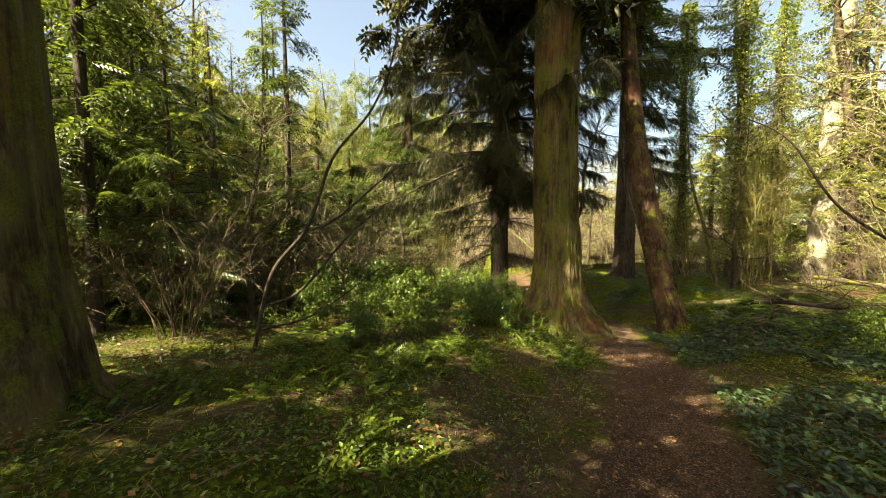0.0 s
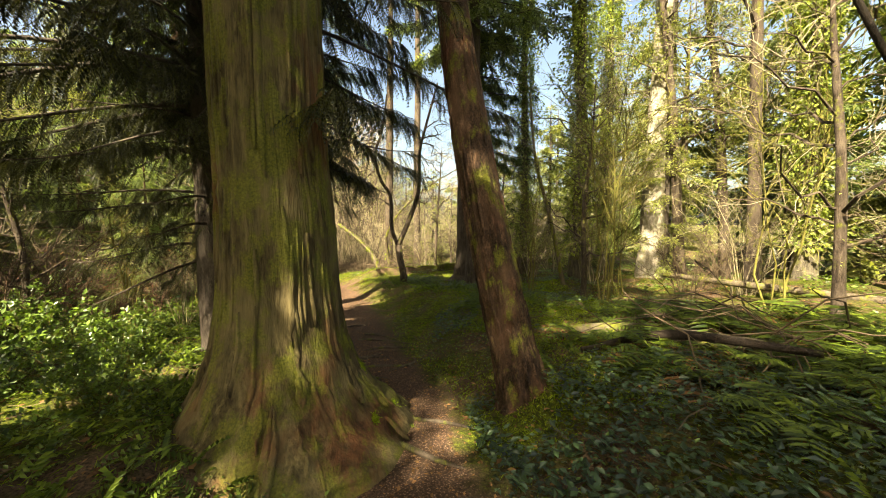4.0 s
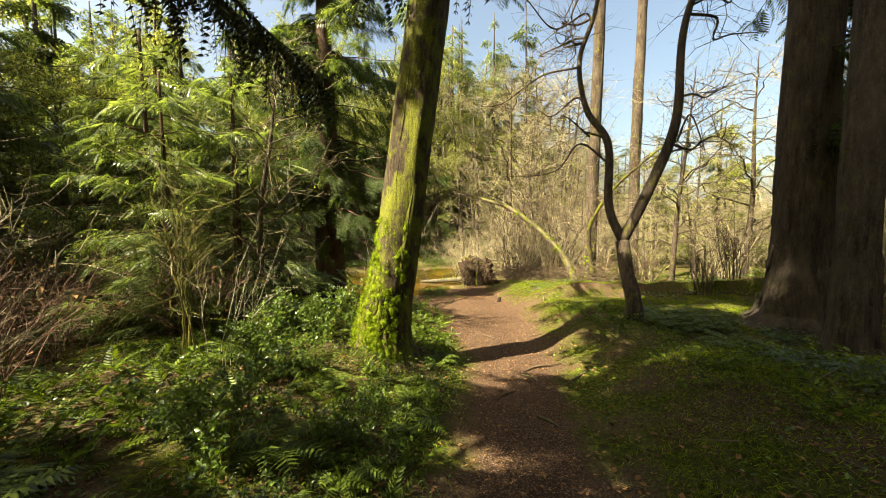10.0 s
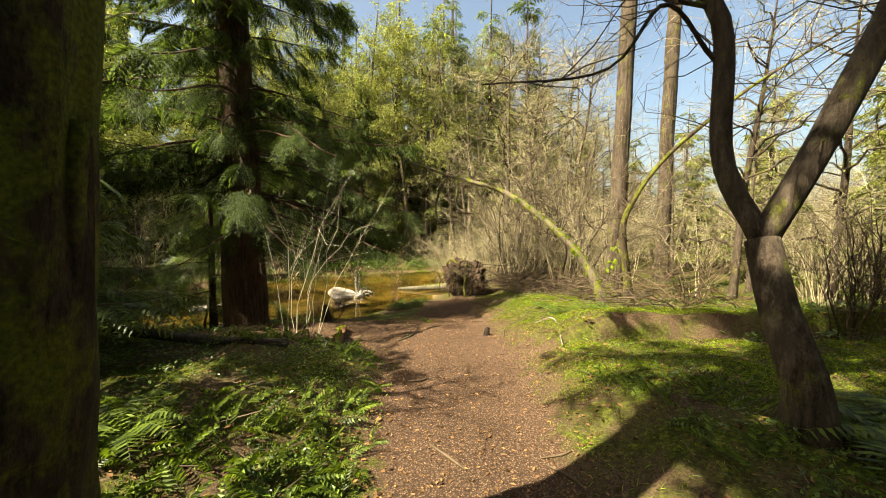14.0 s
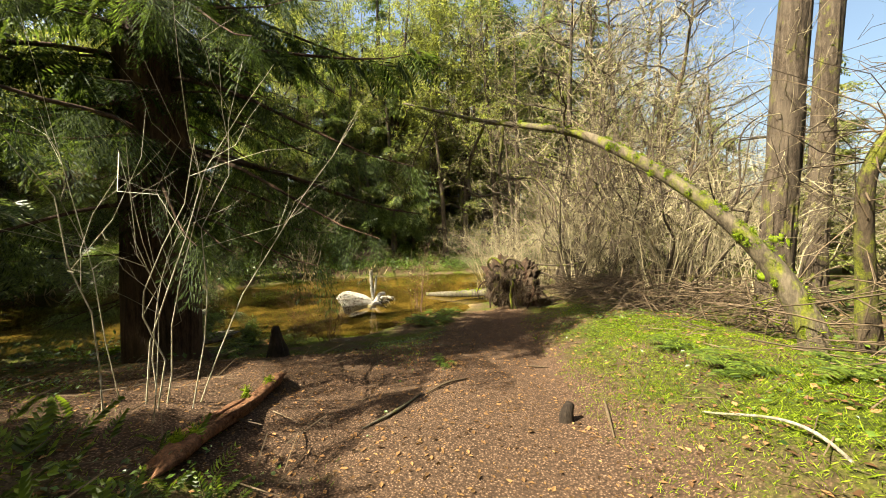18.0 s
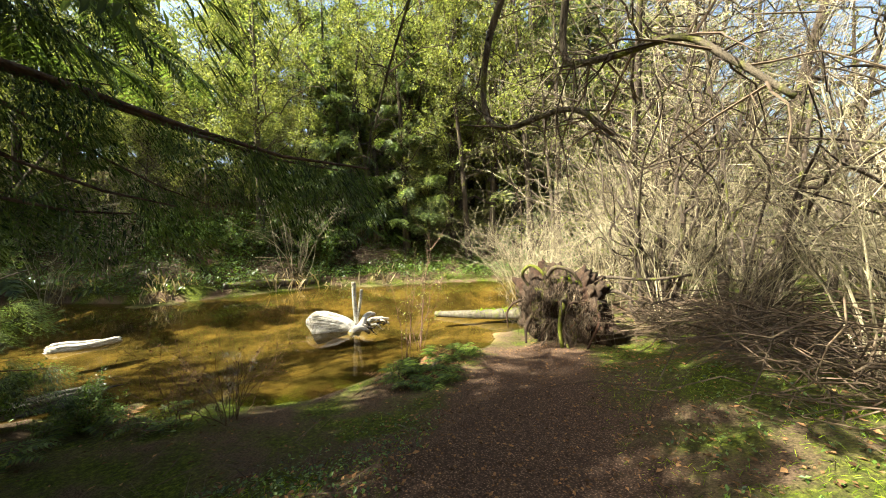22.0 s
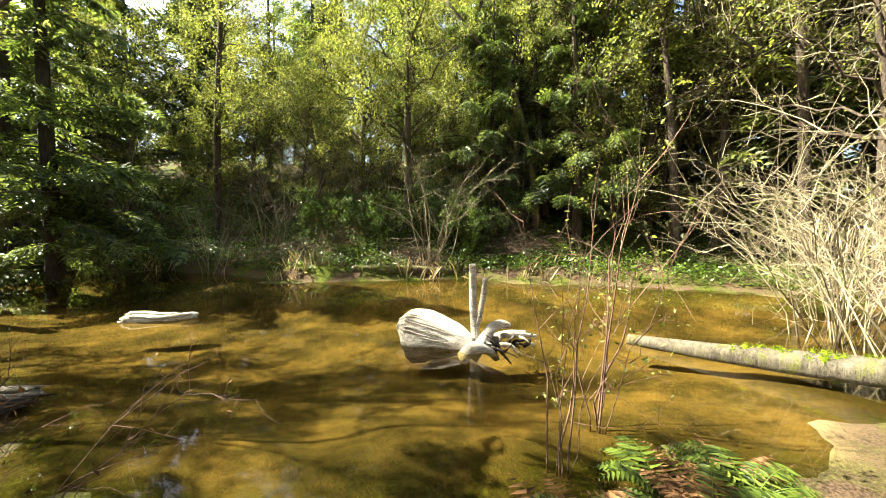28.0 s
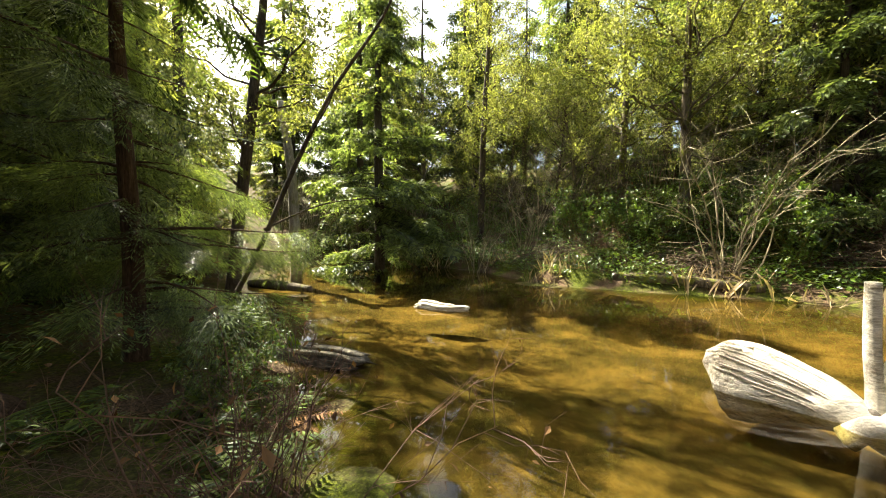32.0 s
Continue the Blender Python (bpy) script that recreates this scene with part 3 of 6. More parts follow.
def open_tree(name, label, tall, r, crown_from, limbs, reach, bark, twig, seed, leaves=0, leaf=None, leaf_size=0.1, ascend=0.7, lean=(0, 0), fine=3):
    """A broad-leaved tree in early spring: trunk, limbs, twigs and, where it has any, small new leaves."""
    g = np.random.default_rng(seed)
    e = thing(name, 0, 0, 0, label, "tree")
    lx, ly = lean
    line = [(0, 0, -0.3), (lx * 0.1, ly * 0.1, tall * 0.12), (lx * 0.3 + g.normal(0, 0.12), ly * 0.3 + g.normal(0, 0.12), tall * 0.4), (lx * 0.7, ly * 0.7, tall * 0.7), (lx, ly, tall)]
    v, f = trunk(line, [r * 1.6, r * 1.1, r, r * 0.85, r * 0.65, r * 0.4, 0.012], 12, 40, 0.06, 0.1, seed)
    piece("trunk", v, f, bark, e, "", True)
    c = spline(line, 100)
    h = g.uniform(crown_from, tall * 0.95, limbs)
    b = np.stack([np.interp(h, c[:, 2], c[:, k]) for k in range(3)], -1)
    az = g.random(limbs) * 2 * np.pi
    ln = reach * g.uniform(0.5, 1.1, limbs) * np.clip(1.25 - (h - crown_from) / (tall - crown_from), 0.25, 1)
    q = np.linspace(0, 1, 8)
    p = b[:, None] + np.stack([np.cos(az), np.sin(az), 0 * az], -1)[:, None] * (ln[:, None] * q)[..., None] + np.array([0, 0, 1.0]) * (ln * ascend * g.uniform(0.5, 1.3, limbs))[:, None, None] * (q ** 0.8)[None, :, None]
    p[:, 1:] += np.cumsum(g.normal(0, 0.05, (limbs, 7, 3)) * ln[:, None, None], 1)
    t0, r0 = p, (0.008 + 0.012 * ln)[:, None] * (1 - 0.8 * q)[None]
    t1, r1 = offshoots(g, p, 7, 0.2, 1.0, reach * 0.4, 0.009)
    t2, r2 = offshoots(g, t1, fine, 0.15, 1.0, reach * 0.2, 0.005, k=3)
    v, f = tubes(t0, r0, 5)
    if "maple" in name:
        m = len(f) // limbs
        for j in range(limbs):
            piece("limb", v[j * len(v) // limbs:(j + 1) * len(v) // limbs], f[:m], bark, e)
    else:
        tagged(piece("limb_mass", v, f, bark, e), kind="stuff")
    v1, f1 = tubes(t1, r1, 3)
    v2, f2 = tubes(t2, r2, 3)
    tagged(piece("twig_mass", np.vstack([v1, v2]), np.vstack([f1, f2 + len(v1)]), twig, e), kind="stuff")
    if leaves:
        w = g.integers(0, len(t2), leaves)
        o = t2[w, g.integers(0, 3, leaves)] + g.normal(0, 0.09, (leaves, 3))
        v, f = fan(o, g.normal(0, 1, (leaves, 3)) + (0, 0, -0.4), g.normal(0, 0.6, (leaves, 3)) + (0, 0, 1), leaf_size * g.uniform(0.5, 1.5, leaves), *LEAF)
        piece("crown", v, f, leaf, e)
    return e


def ivy_tree(name, label, tall, r, thick, leaves, leaf, bark, seed):
    """A trunk wrapped in climbing leaves."""
    g = np.random.default_rng(seed)
    e = thing(name, 0, 0, 0, label, "tree")
    v, f = trunk([(0, 0, -0.3), (0.05, 0, tall * 0.3), (0, 0.1, tall * 0.7), (0.1, 0.1, tall)], [r * 1.5, r, r * 0.8, r * 0.6, 0.05], 12, 40, 0.05, 0.1, seed)
    piece("trunk", v, f, bark, e, "", True)
    h = tall * (0.06 + 0.94 * g.random(leaves))
    a = g.random(leaves) * 2 * np.pi
    rad = r + thick * g.random(leaves) ** 1.3 * (0.55 + 0.45 * np.sin(h * 1.9 + 2 * np.sin(a + seed))) * np.clip((tall - h) / 2.5, 0.15, 1)
    o = np.stack([np.cos(a) * rad, np.sin(a) * rad, h], -1)
    d = np.stack([np.cos(a), np.sin(a), g.normal(-0.7, 0.5, leaves)], -1) + g.normal(0, 0.5, (leaves, 3))
    v, f = fan(o, d, o * (1, 1, 0) + (0, 0, 0.6) + g.normal(0, 0.4, (leaves, 3)), 0.1 * g.uniform(0.5, 1.5, leaves), *LEAF)
    piece("crown", v, f, leaf, e, "climbing evergreen leaves")
    return e


def bush(name, label, stems, tall, spread, twig, seed, leaves=0, leaf=None, leaf_size=0.05, twigs=9, fine=5, r=0.012, arch=0.4, limb=None):
    """A many-stemmed shrub about the origin: stems, twigs and, where it has any, small leaves."""
    g = np.random.default_rng(seed)
    e = thing(name, 0, 0, 0, label, "shrub", name.replace("_", " ") + "s of the undergrowth")
    k = 7
    s = np.linspace(0, 1, k)
    az = g.random(stems) * 2 * np.pi
    ln = tall * g.uniform(0.55, 1.1, stems)
    sp = spread * g.uniform(0.15, 1.0, stems)
    o = np.stack([np.cos(az), np.sin(az), 0 * az], -1)
    root = o * g.uniform(0, 0.22, stems)[:, None] * spread + g.normal(0, 0.03, (stems, 3)) * (1, 1, 0)
    p = root[:, None] + o[:, None] * (sp[:, None] * s ** 1.4)[..., None] + np.array([0, 0, 1.0]) * (ln[:, None] * (s - arch * 0.35 * s ** 3))[..., None] + np.array([0, 0, -0.06])
    p[:, 1:] += np.cumsum(g.normal(0, 0.035 * tall / 2, (stems, k - 1, 3)), 1)
    rr = r * g.uniform(0.6, 1.3, stems)[:, None] * (1 - 0.75 * s)[None]
    v, f = tubes(p, rr, 5)
    if stems < 15 and "leafy" not in name:
        for j in range(stems):
            piece("stem", v[j * k * 5:(j + 1) * k * 5], f[:(k - 1) * 5], limb or twig, e)
    else:
        tagged(piece("stem_mass", v, f, limb or twig, e), kind="stuff")

    t1, r1 = offshoots(g, p, twigs, 0.25, 1.0, tall * 0.32, r * 0.42)
    t2, r2 = offshoots(g, t1, fine, 0.2, 1.0, tall * 0.15, r * 0.22, k=3)
    v1, f1 = tubes(t1, r1, 3)
    v2, f2 = tubes(t2, r2, 3)
    tagged(piece("twig_mass", np.vstack([v1, v2]), np.vstack([f1, f2 + len(v1)]), twig, e), kind="stuff")
    if leaves:
        w = g.integers(0, len(t2), leaves)
        o2 = t2[w, g.integers(1, 3, leaves)] + g.normal(0, 0.02, (leaves, 3))
        v, f = fan(o2, g.normal(0, 1, (leaves, 3)), g.normal(0, 0.5, (leaves, 3)) + (0, 0, 1), leaf_size * g.uniform(0.5, 1.4, leaves), *LEAF)
        tagged(piece("leaf_mass", v, f, leaf, e), kind="stuff")
    return e


def fern(name, label, fronds, size, seed, leaf=None, dead=0):
    """A sword fern about the origin; every frond is a stem with two rows of leaflets."""
    g = np.random.default_rng(seed)
    e = thing(name, 0, 0, 0, label, "fern", name.replace("_", " ") + "s on the forest floor")
    for i in range(fronds):
        az = 2 * math.pi * i / fronds + g.normal(0, 0.2)
        ln = size * g.uniform(0.7, 1.15)
        rise = g.uniform(0.45, 1.0) if i >= dead else g.uniform(0.0, 0.2)
        s = np.linspace(0, 1, 15)
        line = np.stack([np.cos(az) * s * ln * (1.15 - rise * 0.45), np.sin(az) * s * ln * (1.15 - rise * 0.45), ln * (rise * 1.1 * s - (0.25 + 0.55 * rise) * s ** 2.3)], -1)
        line[:, 2] = np.maximum(line[:, 2], 0.03)
        sd = np.array([-np.sin(az), np.cos(az), 0])
        v, f = tubes(line[None], np.full((1, 15), 0.004) * (1 - 0.8 * s), 3)
        o, d = [], []
        for k in range(1, 15):
            for q in (-1, 1):
                o.append(line[k])
                d.append((q * sd + 0.35 * (line[k] - line[k - 1]) / np.linalg.norm(line[k] - line[k - 1]) + (0, 0, -0.12)) * 1.0)
        w = np.repeat(0.20 * ln * np.sin(np.pi * np.linspace(0.13, 0.97, 14)) ** 0.7, 2)
        v2, f2 = fan(np.array(o), np.array(d), np.tile((0.0, 0, 1), (28, 1)) + g.normal(0, 0.15, (28, 3)), w, [(0, -0.10, 0), (0.5, -0.13, 0.02), (1, 0, -0.05), (0.1, 0.14, 0)], [(0, 1, 2, 3)])
        piece("frond", np.vstack([v, v2]), np.vstack([f, f2 + len(v)]), LEAF_BROWN if i < dead else (leaf or LEAF_FERN), e)
    return e


def put(source, x, y, turn=0.0, size=1.0, z=None, drop=0.0, lean=0.0):
    """A copy of a thing on the ground at x, y."""
    ob = copy_thing(source, pose(x, y, (hz(x, y) if z is None else z) - drop, lean, 0, turn))
    ob.scale = (size, size, size)
    return ob


def settle(ob, x, y, turn=0.0, drop=0.0):
    ob.location, ob.rotation_euler = (x, y, hz(x, y) - drop), (0, 0, radians(turn))
    return ob


def bole(name, label, points, radii, bark, sides=28, rings=70, rough=0.05, flutes=0.0, seed=0, limbs=(), limb_bark=None):
    """A standing trunk given by its line in the world; limbs: lists of (points, first radius, last radius)."""
    x, y, z = points[0]
    e = thing(name, x, y, z, label, "tree")
    o = np.array(points[0])
    v, f = trunk(np.array(points) - o, radii, sides, rings, rough, flutes, seed)
    piece("trunk", v, f, bark, e, "", True)
    for pts, a, b in limbs:
        v, f = trunk(np.array(pts) - o, [a, (a + b) / 2, b], 10, 34, 0.06, 0, seed)
        piece("limb", v, f, limb_bark or bark, e, "", True)
    return e


def crowned(e, points, crown_from, reach, branches, per, leaf, template, size, seed, hang=0.3):
    """A crown added for its shade, high up on a standing trunk given by its line in the world."""
    line = np.array(points) - np.array(points[0])
    foliage(e, line, line[-1][2], crown_from, reach, branches, per, leaf, BARK_DARK, template, size, np.random.default_rng(seed), 0.4, hang, 0, 0.3)


def twiggy(e, lines, count, length, r, twig, seed, droop=0.0):
    """Bare twigs in one mesh, growing from lines (in the world) of a tree e."""
    g = np.random.default_rng(seed)
    o = np.array(e.location)
    ps, rs = [], []
    q = np.linspace(0, 1, 5)
    for ln in lines:
        c = spline(ln, 60) - o
        i = g.integers(8, 59, count)
        d = g.normal(0, 1, (count, 3)) + (0, 0, 0.25 - droop)
        d /= np.linalg.norm(d, axis=1, keepdims=True)
        lg = length * g.uniform(0.3, 1.2, count)
        p = c[i][:, None] + d[:, None] * (lg[:, None] * q)[..., None] - np.array([0, 0, droop]) * (lg[:, None] * q ** 2)[..., None]
        p[:, 1:] += np.cumsum(g.normal(0, 0.06, (count, 4, 3)) * lg[:, None, None], 1)
        ps.append(p)
        rs.append(r * (1 - 0.75 * q)[None] * g.uniform(0.6, 1.3, (count, 1)))
        p2 = p[:, 2][:, None] + np.cumsum(g.normal(0, 0.13, (count, 5, 3)) * lg[:, None, None], 1)
        ps.append(p2)
        rs.append(r * 0.5 * (1 - 0.75 * q)[None] * np.ones((count, 1)))
    v, f = tubes(np.vstack(ps), np.vstack(rs), 4)
    tagged(piece("twig_mass", v, f, twig, e), kind="stuff")


# bark and moss on the nearest trunks
def host(e):
    """The part of a thing that bark and moss grow on, or the thing itself."""
    for c in e.children:
        if c.name.split(".")[0] in ("trunk", "butt", "soil"):
            return c
    return e



def surface(points, radii, u, theta, lift):
    """A place on a trunk at share u of its line, turned by theta, lifted off it."""
    p = spline(points, 400)
    i = np.clip((np.asarray(u) * 399).astype(int), 0, 398)
    r = np.interp(u, np.linspace(0, 1, len(radii)), radii) + lift
    d = p[i + 1] - p[i]
    d /= np.linalg.norm(d, axis=-1, keepdims=True)
    a = np.cross(d, (0.0, 1.0, 0.0))
    a /= np.linalg.norm(a, axis=-1, keepdims=True)
    b = np.cross(d, a)
    return p[i] + r[..., None] * (np.cos(theta)[..., None] * a + np.sin(theta)[..., None] * b)


def bark_strips(e, points, radii, bark, count, low, high, long, wide, lift, seed, name="bark_strip", around=(0, 2 * math.pi)):
    """Raised ridges of bark running up a trunk, each a piece of its own."""
    g = np.random.default_rng(seed)
    o, on = np.array(e.location), host(e)
    for i in range(count):
        u0 = g.uniform(low, high)
        ln = long * g.uniform(0.5, 1.4)
        k = 9
        u = np.linspace(u0, min(u0 + ln, 0.99), k)
        t = g.uniform(*around) + np.cumsum(g.normal(0, 0.012, k))
        r = float(np.interp(u0, np.linspace(0, 1, len(radii)), radii))
        half = wide * g.uniform(0.5, 1.3) / r * np.sin(np.linspace(0.12, math.pi - 0.12, k)) ** 0.5 * (1 + g.normal(0, 0.15, k))
        h = lift * g.uniform(0.5, 1.3) * (1 + g.normal(0, 0.2, k))
        rows = [surface(points, radii, u, t - half, -0.02), surface(points, radii, u, t - half * 0.7, h * 0.9), surface(points, radii, u, t + half * 0.1, h), surface(points, radii, u, t + half * 0.75, h * 0.8), surface(points, radii, u, t + half, -0.02)]
        v = np.stack(rows, 1).reshape(-1, 3) - o
        j = (np.arange(k - 1)[:, None] * 5 + np.arange(4)[None]).ravel()
        f = np.stack([j, j + 1, j + 6, j + 5], -1)
        end = (k - 1) * 5
        f = np.vstack([f, [(0, 4, 3, 1), (1, 3, 2, 2 - 1 + 1), (end, end + 1, end + 3, end + 4)]])
        f = f[[len(set(q)) == 4 for q in f.tolist()]]
        piece(name, v, f, bark, on, "", True)


def moss_clumps(e, points, radii, count, low, high, around, size, seed, mat):
    """Cushions of moss on a trunk."""
    g = np.random.default_rng(seed)
    o, on = np.array(e.location), host(e)
    a, b = np.meshgrid(np.linspace(0, 2 * np.pi, 11)[:-1], np.linspace(0.06, 0.94, 7) * np.pi)
    ball = np.stack([np.sin(b) * np.cos(a), np.sin(b) * np.sin(a), np.cos(b)], -1).reshape(-1, 3)
    j = (np.arange(6)[:, None] * 10 + np.arange(10)[None]).ravel()
    j2 = (np.arange(6)[:, None] * 10 + (np.arange(10)[None] + 1) % 10).ravel()
    f = np.stack([j, j2, j2 + 10, j + 10], -1)
    for i in range(count):
        u = np.array([low + (high - low) * g.random() ** 1.6])
        t = np.array([g.normal(around[0], around[1])])
        c = surface(points, radii, u, t, -0.5 * size)[0] - o
        sz = size * g.uniform(0.5, 1.5)
        v = ball * (1 + 0.34 * wavy(ball, 3.4, i)[:, None]) * (sz, sz, sz * g.uniform(0.8, 1.6)) * 0.8
        tuft = g.integers(0, len(v), 110)
        n = v[tuft] / np.linalg.norm(v[tuft], axis=1, keepdims=True)
        v2, f2 = fan(v[tuft] * 0.96, n + g.normal(0, 0.9, (110, 3)) + (0, 0, -0.5), g.normal(0, 1, (110, 3)), np.full(110, 0.045), *BLADE)
        piece("moss_clump", np.vstack([v, v2]) + c, np.vstack([f, f2 + len(v)]), mat, on, "bright green cushion of moss" if i == 0 else "", True)


# ---- the trees beside the path ----
def up(x, y, dz=0.0):
    return (x, y, hz(x, y) + dz)


for label, line, radii, bark, sides, rings, rough, flutes, seed, crown in (
        ("huge old cedar trunk with flared mossy base at the path's start", [up(-4.95, -4.1, -0.3), up(-4.97, -4.08, 0.5), up(-5.1, -4.05, 3), up(-5.15, -4.0, 9), up(-5.2, -4.0, 18)], [1.25, 0.66, 0.5, 0.45, 0.42, 0.4, 0.36], BARK_CEDAR, 40, 110, 0.05, 0.12, 3, 9.8),
        ("massive furrowed cedar trunk with flared base beside the path", [up(-1.39, 2.35, -0.3), up(-1.39, 2.35, 0.4), up(-1.4, 2.36, 1.6), up(-1.48, 2.4, 5), up(-1.55, 2.5, 24)], [1.2, 1.04, 0.82, 0.61, 0.5, 0.445, 0.425, 0.415, 0.41, 0.4, 0.4, 0.39], BARK_CEDAR, 72, 190, 0.035, 0.07, 5, 8.5),
        ("leaning red-barked tree with peeling bark and moss patches", [(0.82, 2.95, 1.85), (0.73, 3.0, 2.3), (0.44, 3.3, 3.72), (0.12, 3.7, 5.85), (-0.1, 4.1, 8.5), (-0.2, 4.3, 12)], [0.42, 0.27, 0.235, 0.225, 0.215, 0.2, 0.18, 0.15, 0.12, 0.1], BARK_RED, 56, 170, 0.045, 0.06, 7, 0),
        ("tall straight grey fir trunk with flared foot", [up(0.83, 13.5, -0.3), up(0.83, 13.5, 0.6), up(0.83, 13.5, 3), up(0.85, 13.5, 9), up(0.9, 13.5, 19)], [1.0, 0.52, 0.38, 0.35, 0.33, 0.31, 0.28], BARK_DARK, 48, 120, 0.06, 0.22, 9, 9.0),
        ("slim grey trunk standing close beside a larger fir", [up(0.95, 12.0, -0.3), up(0.95, 12.0, 0.5), up(0.95, 12.0, 3), up(1.0, 12.1, 8), up(1.05, 12.2, 16)], [0.4, 0.25, 0.2, 0.19, 0.18, 0.15], BARK_DARK, 32, 90, 0.07, 0.2, 10, 8.5)):
    e = bole("leaning_tree" if "leaning" in label else ("cedar_tree" if "cedar" in label else "fir_tree"), label, line, radii, bark, sides, rings, rough, flutes, seed)
    if "massive" in label:
        bark_strips(e, line, radii, bark, 260, 0.03, 0.8, 0.13, 0.03, 0.02, 301)
        moss_clumps(e, line, radii, 40, 0.03, 0.3, (4.4, 0.8), 0.05, 308, MOSS)
    elif "huge" in label:
        bark_strips(e, line, radii, bark, 90, 0.05, 0.8, 0.14, 0.05, 0.018, 302)
    elif "red-barked" in label:
        bark_strips(e, line, radii, bark, 300, 0.01, 0.55, 0.045, 0.022, 0.011, 303, "bark_plate")
        moss_clumps(e, line, radii, 16, 0.0, 0.06, (3.0, 1.6), 0.08, 304, MOSS)
    elif "fir" in label:
        bark_strips(e, line, radii, bark, 90 if "tall" in label else 60, 0.02, 0.45, 0.05, 0.03, 0.014, 320 + seed)
        moss_clumps(e, line, radii, 24, 0.01, 0.07, (3.1, 1.4), 0.05, 330 + seed, MOSS)
        if "tall" in label:
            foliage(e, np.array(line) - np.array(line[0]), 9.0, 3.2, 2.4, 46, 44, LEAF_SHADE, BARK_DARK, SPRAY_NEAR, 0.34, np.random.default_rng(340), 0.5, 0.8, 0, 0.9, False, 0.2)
    # crowns above the view, added to block sun and sky
    if crown:
        crowned(e, line, crown, 4.2 if "massive" in label else (5.2 if "huge" in label else 3.4), 90, 32, LEAF_CEDAR, SPRAY_FAR, 0.42, seed + 200, 0.5)
moss_line = [up(-4.45, 9.2, -0.3), up(-4.42, 9.22, 0.4), (-4.2, 9.3, 3.1), (-3.85, 9.5, 6.0), (-3.6, 9.7, 10), (-3.5, 9.8, 15)]
moss_tree = bole("mossy_tree", "thick leaning trunk coated with bright green moss", moss_line, [0.55, 0.36, 0.3, 0.27, 0.26, 0.24, 0.2, 0.16], BARK_TRUNK, 48, 150, 0.07, 0.1, 11)
moss_radii = [0.55, 0.36, 0.3, 0.27, 0.26, 0.24, 0.2, 0.16]
moss_clumps(moss_tree, moss_line, moss_radii, 430, 0.07, 0.42, (1.3, 0.8), 0.038, 305, MOSS)
bark_strips(moss_tree, moss_line, moss_radii, BARK_TRUNK, 60, 0.02, 0.5, 0.05, 0.03, 0.014, 306)
# crown added above the bare trunk to shade the ground beyond it
crowned(moss_tree, moss_line, 5.4, 2.6, 54, 30, LEAF_CEDAR, SPRAY_NEAR, 0.32, 212)

# forked alder
FORK = (-1.75, 12.65, 2.95)
alder_left = [FORK, (-2.0, 12.8, 3.6), (-2.05, 12.9, 4.75), (-2.45, 13.0, 5.45), (-2.6, 13.0, 6.4), (-2.35, 13.1, 7.3), (-2.2, 13.2, 8.6)]
alder_right = [FORK, (-1.35, 12.75, 3.9), (-1.0, 12.85, 5.0), (-0.95, 12.9, 6.4), (-0.75, 13.0, 7.3), (-0.3, 13.2, 9.0)]
alder = bole("forked_tree", "young bare tree forking into two crooked mossy limbs", [(-1.5, 12.33, 1.2), (-1.52, 12.35, 1.9), (-1.66, 12.5, 2.45), FORK], [0.19, 0.135, 0.12, 0.115], BARK_BROWN, 20, 40, 0.05, 0.08, 13,
             [(alder_left, 0.085, 0.03), (alder_right, 0.1, 0.035)], BARK_BROWN)
g = np.random.default_rng(15)
boughs = []
for i in range(22):
    c = spline(alder_left if i % 2 else alder_right, 60)
    b = c[int(g.integers(14, 56))]
    d = np.array([(-1 if i % 2 else 1) * g.uniform(0.2, 1), g.normal(0, 0.6), g.uniform(-0.1, 0.5)])
    ln = g.uniform(0.7, 1.9) / np.linalg.norm(d)
    pts = [b] + [b + d * ln * q + g.normal(0, 0.13, 3) + (0, 0, 0.12 * math.sin(7 * q + i) - 0.3 * q * q) for q in (0.25, 0.5, 0.75, 1.0)]
    v, f = trunk(np.array(pts) - np.array(alder.location), [0.024, 0.016, 0.006], 6, 24, 0.08, 0, i)
    piece("bough", v, f, BARK_BROWN, alder, "", True)
    boughs.append(pts)
twiggy(alder, [alder_left, alder_right, *boughs], 15, 0.95, 0.006, TWIG_BROWN, 14)

# twin trunks and the arching tree
twin_line, twin_radii = [up(-3.25, 20.0, -0.3), up(-3.25, 20.0, 1), up(-3.2, 20.1, 5), up(-3.1, 20.2, 11), up(-3.0, 20.3, 17)], [0.36, 0.23, 0.215, 0.205, 0.19, 0.15, 0.09]
twin = bole("alder_tree", "straight tall alder trunk with mossy foot", [up(-3.25, 20.0, -0.3), up(-3.25, 20.0, 1), up(-3.2, 20.1, 5), up(-3.1, 20.2, 11), up(-3.0, 20.3, 17)], [0.36, 0.23, 0.215, 0.205, 0.19, 0.15, 0.09], BARK_BROWN, 28, 80, 0.04, 0.1, 15)
behind = bole("alder_tree", "tall grey alder trunk behind its twin", [up(-2.0, 25.0, -0.3), up(-2.0, 25.0, 1), up(-2.0, 25, 6), up(-1.9, 25, 13), up(-1.9, 25, 20)], [0.38, 0.26, 0.235, 0.22, 0.19, 0.13], BARK_BROWN, 24, 60, 0.04, 0.05, 16)
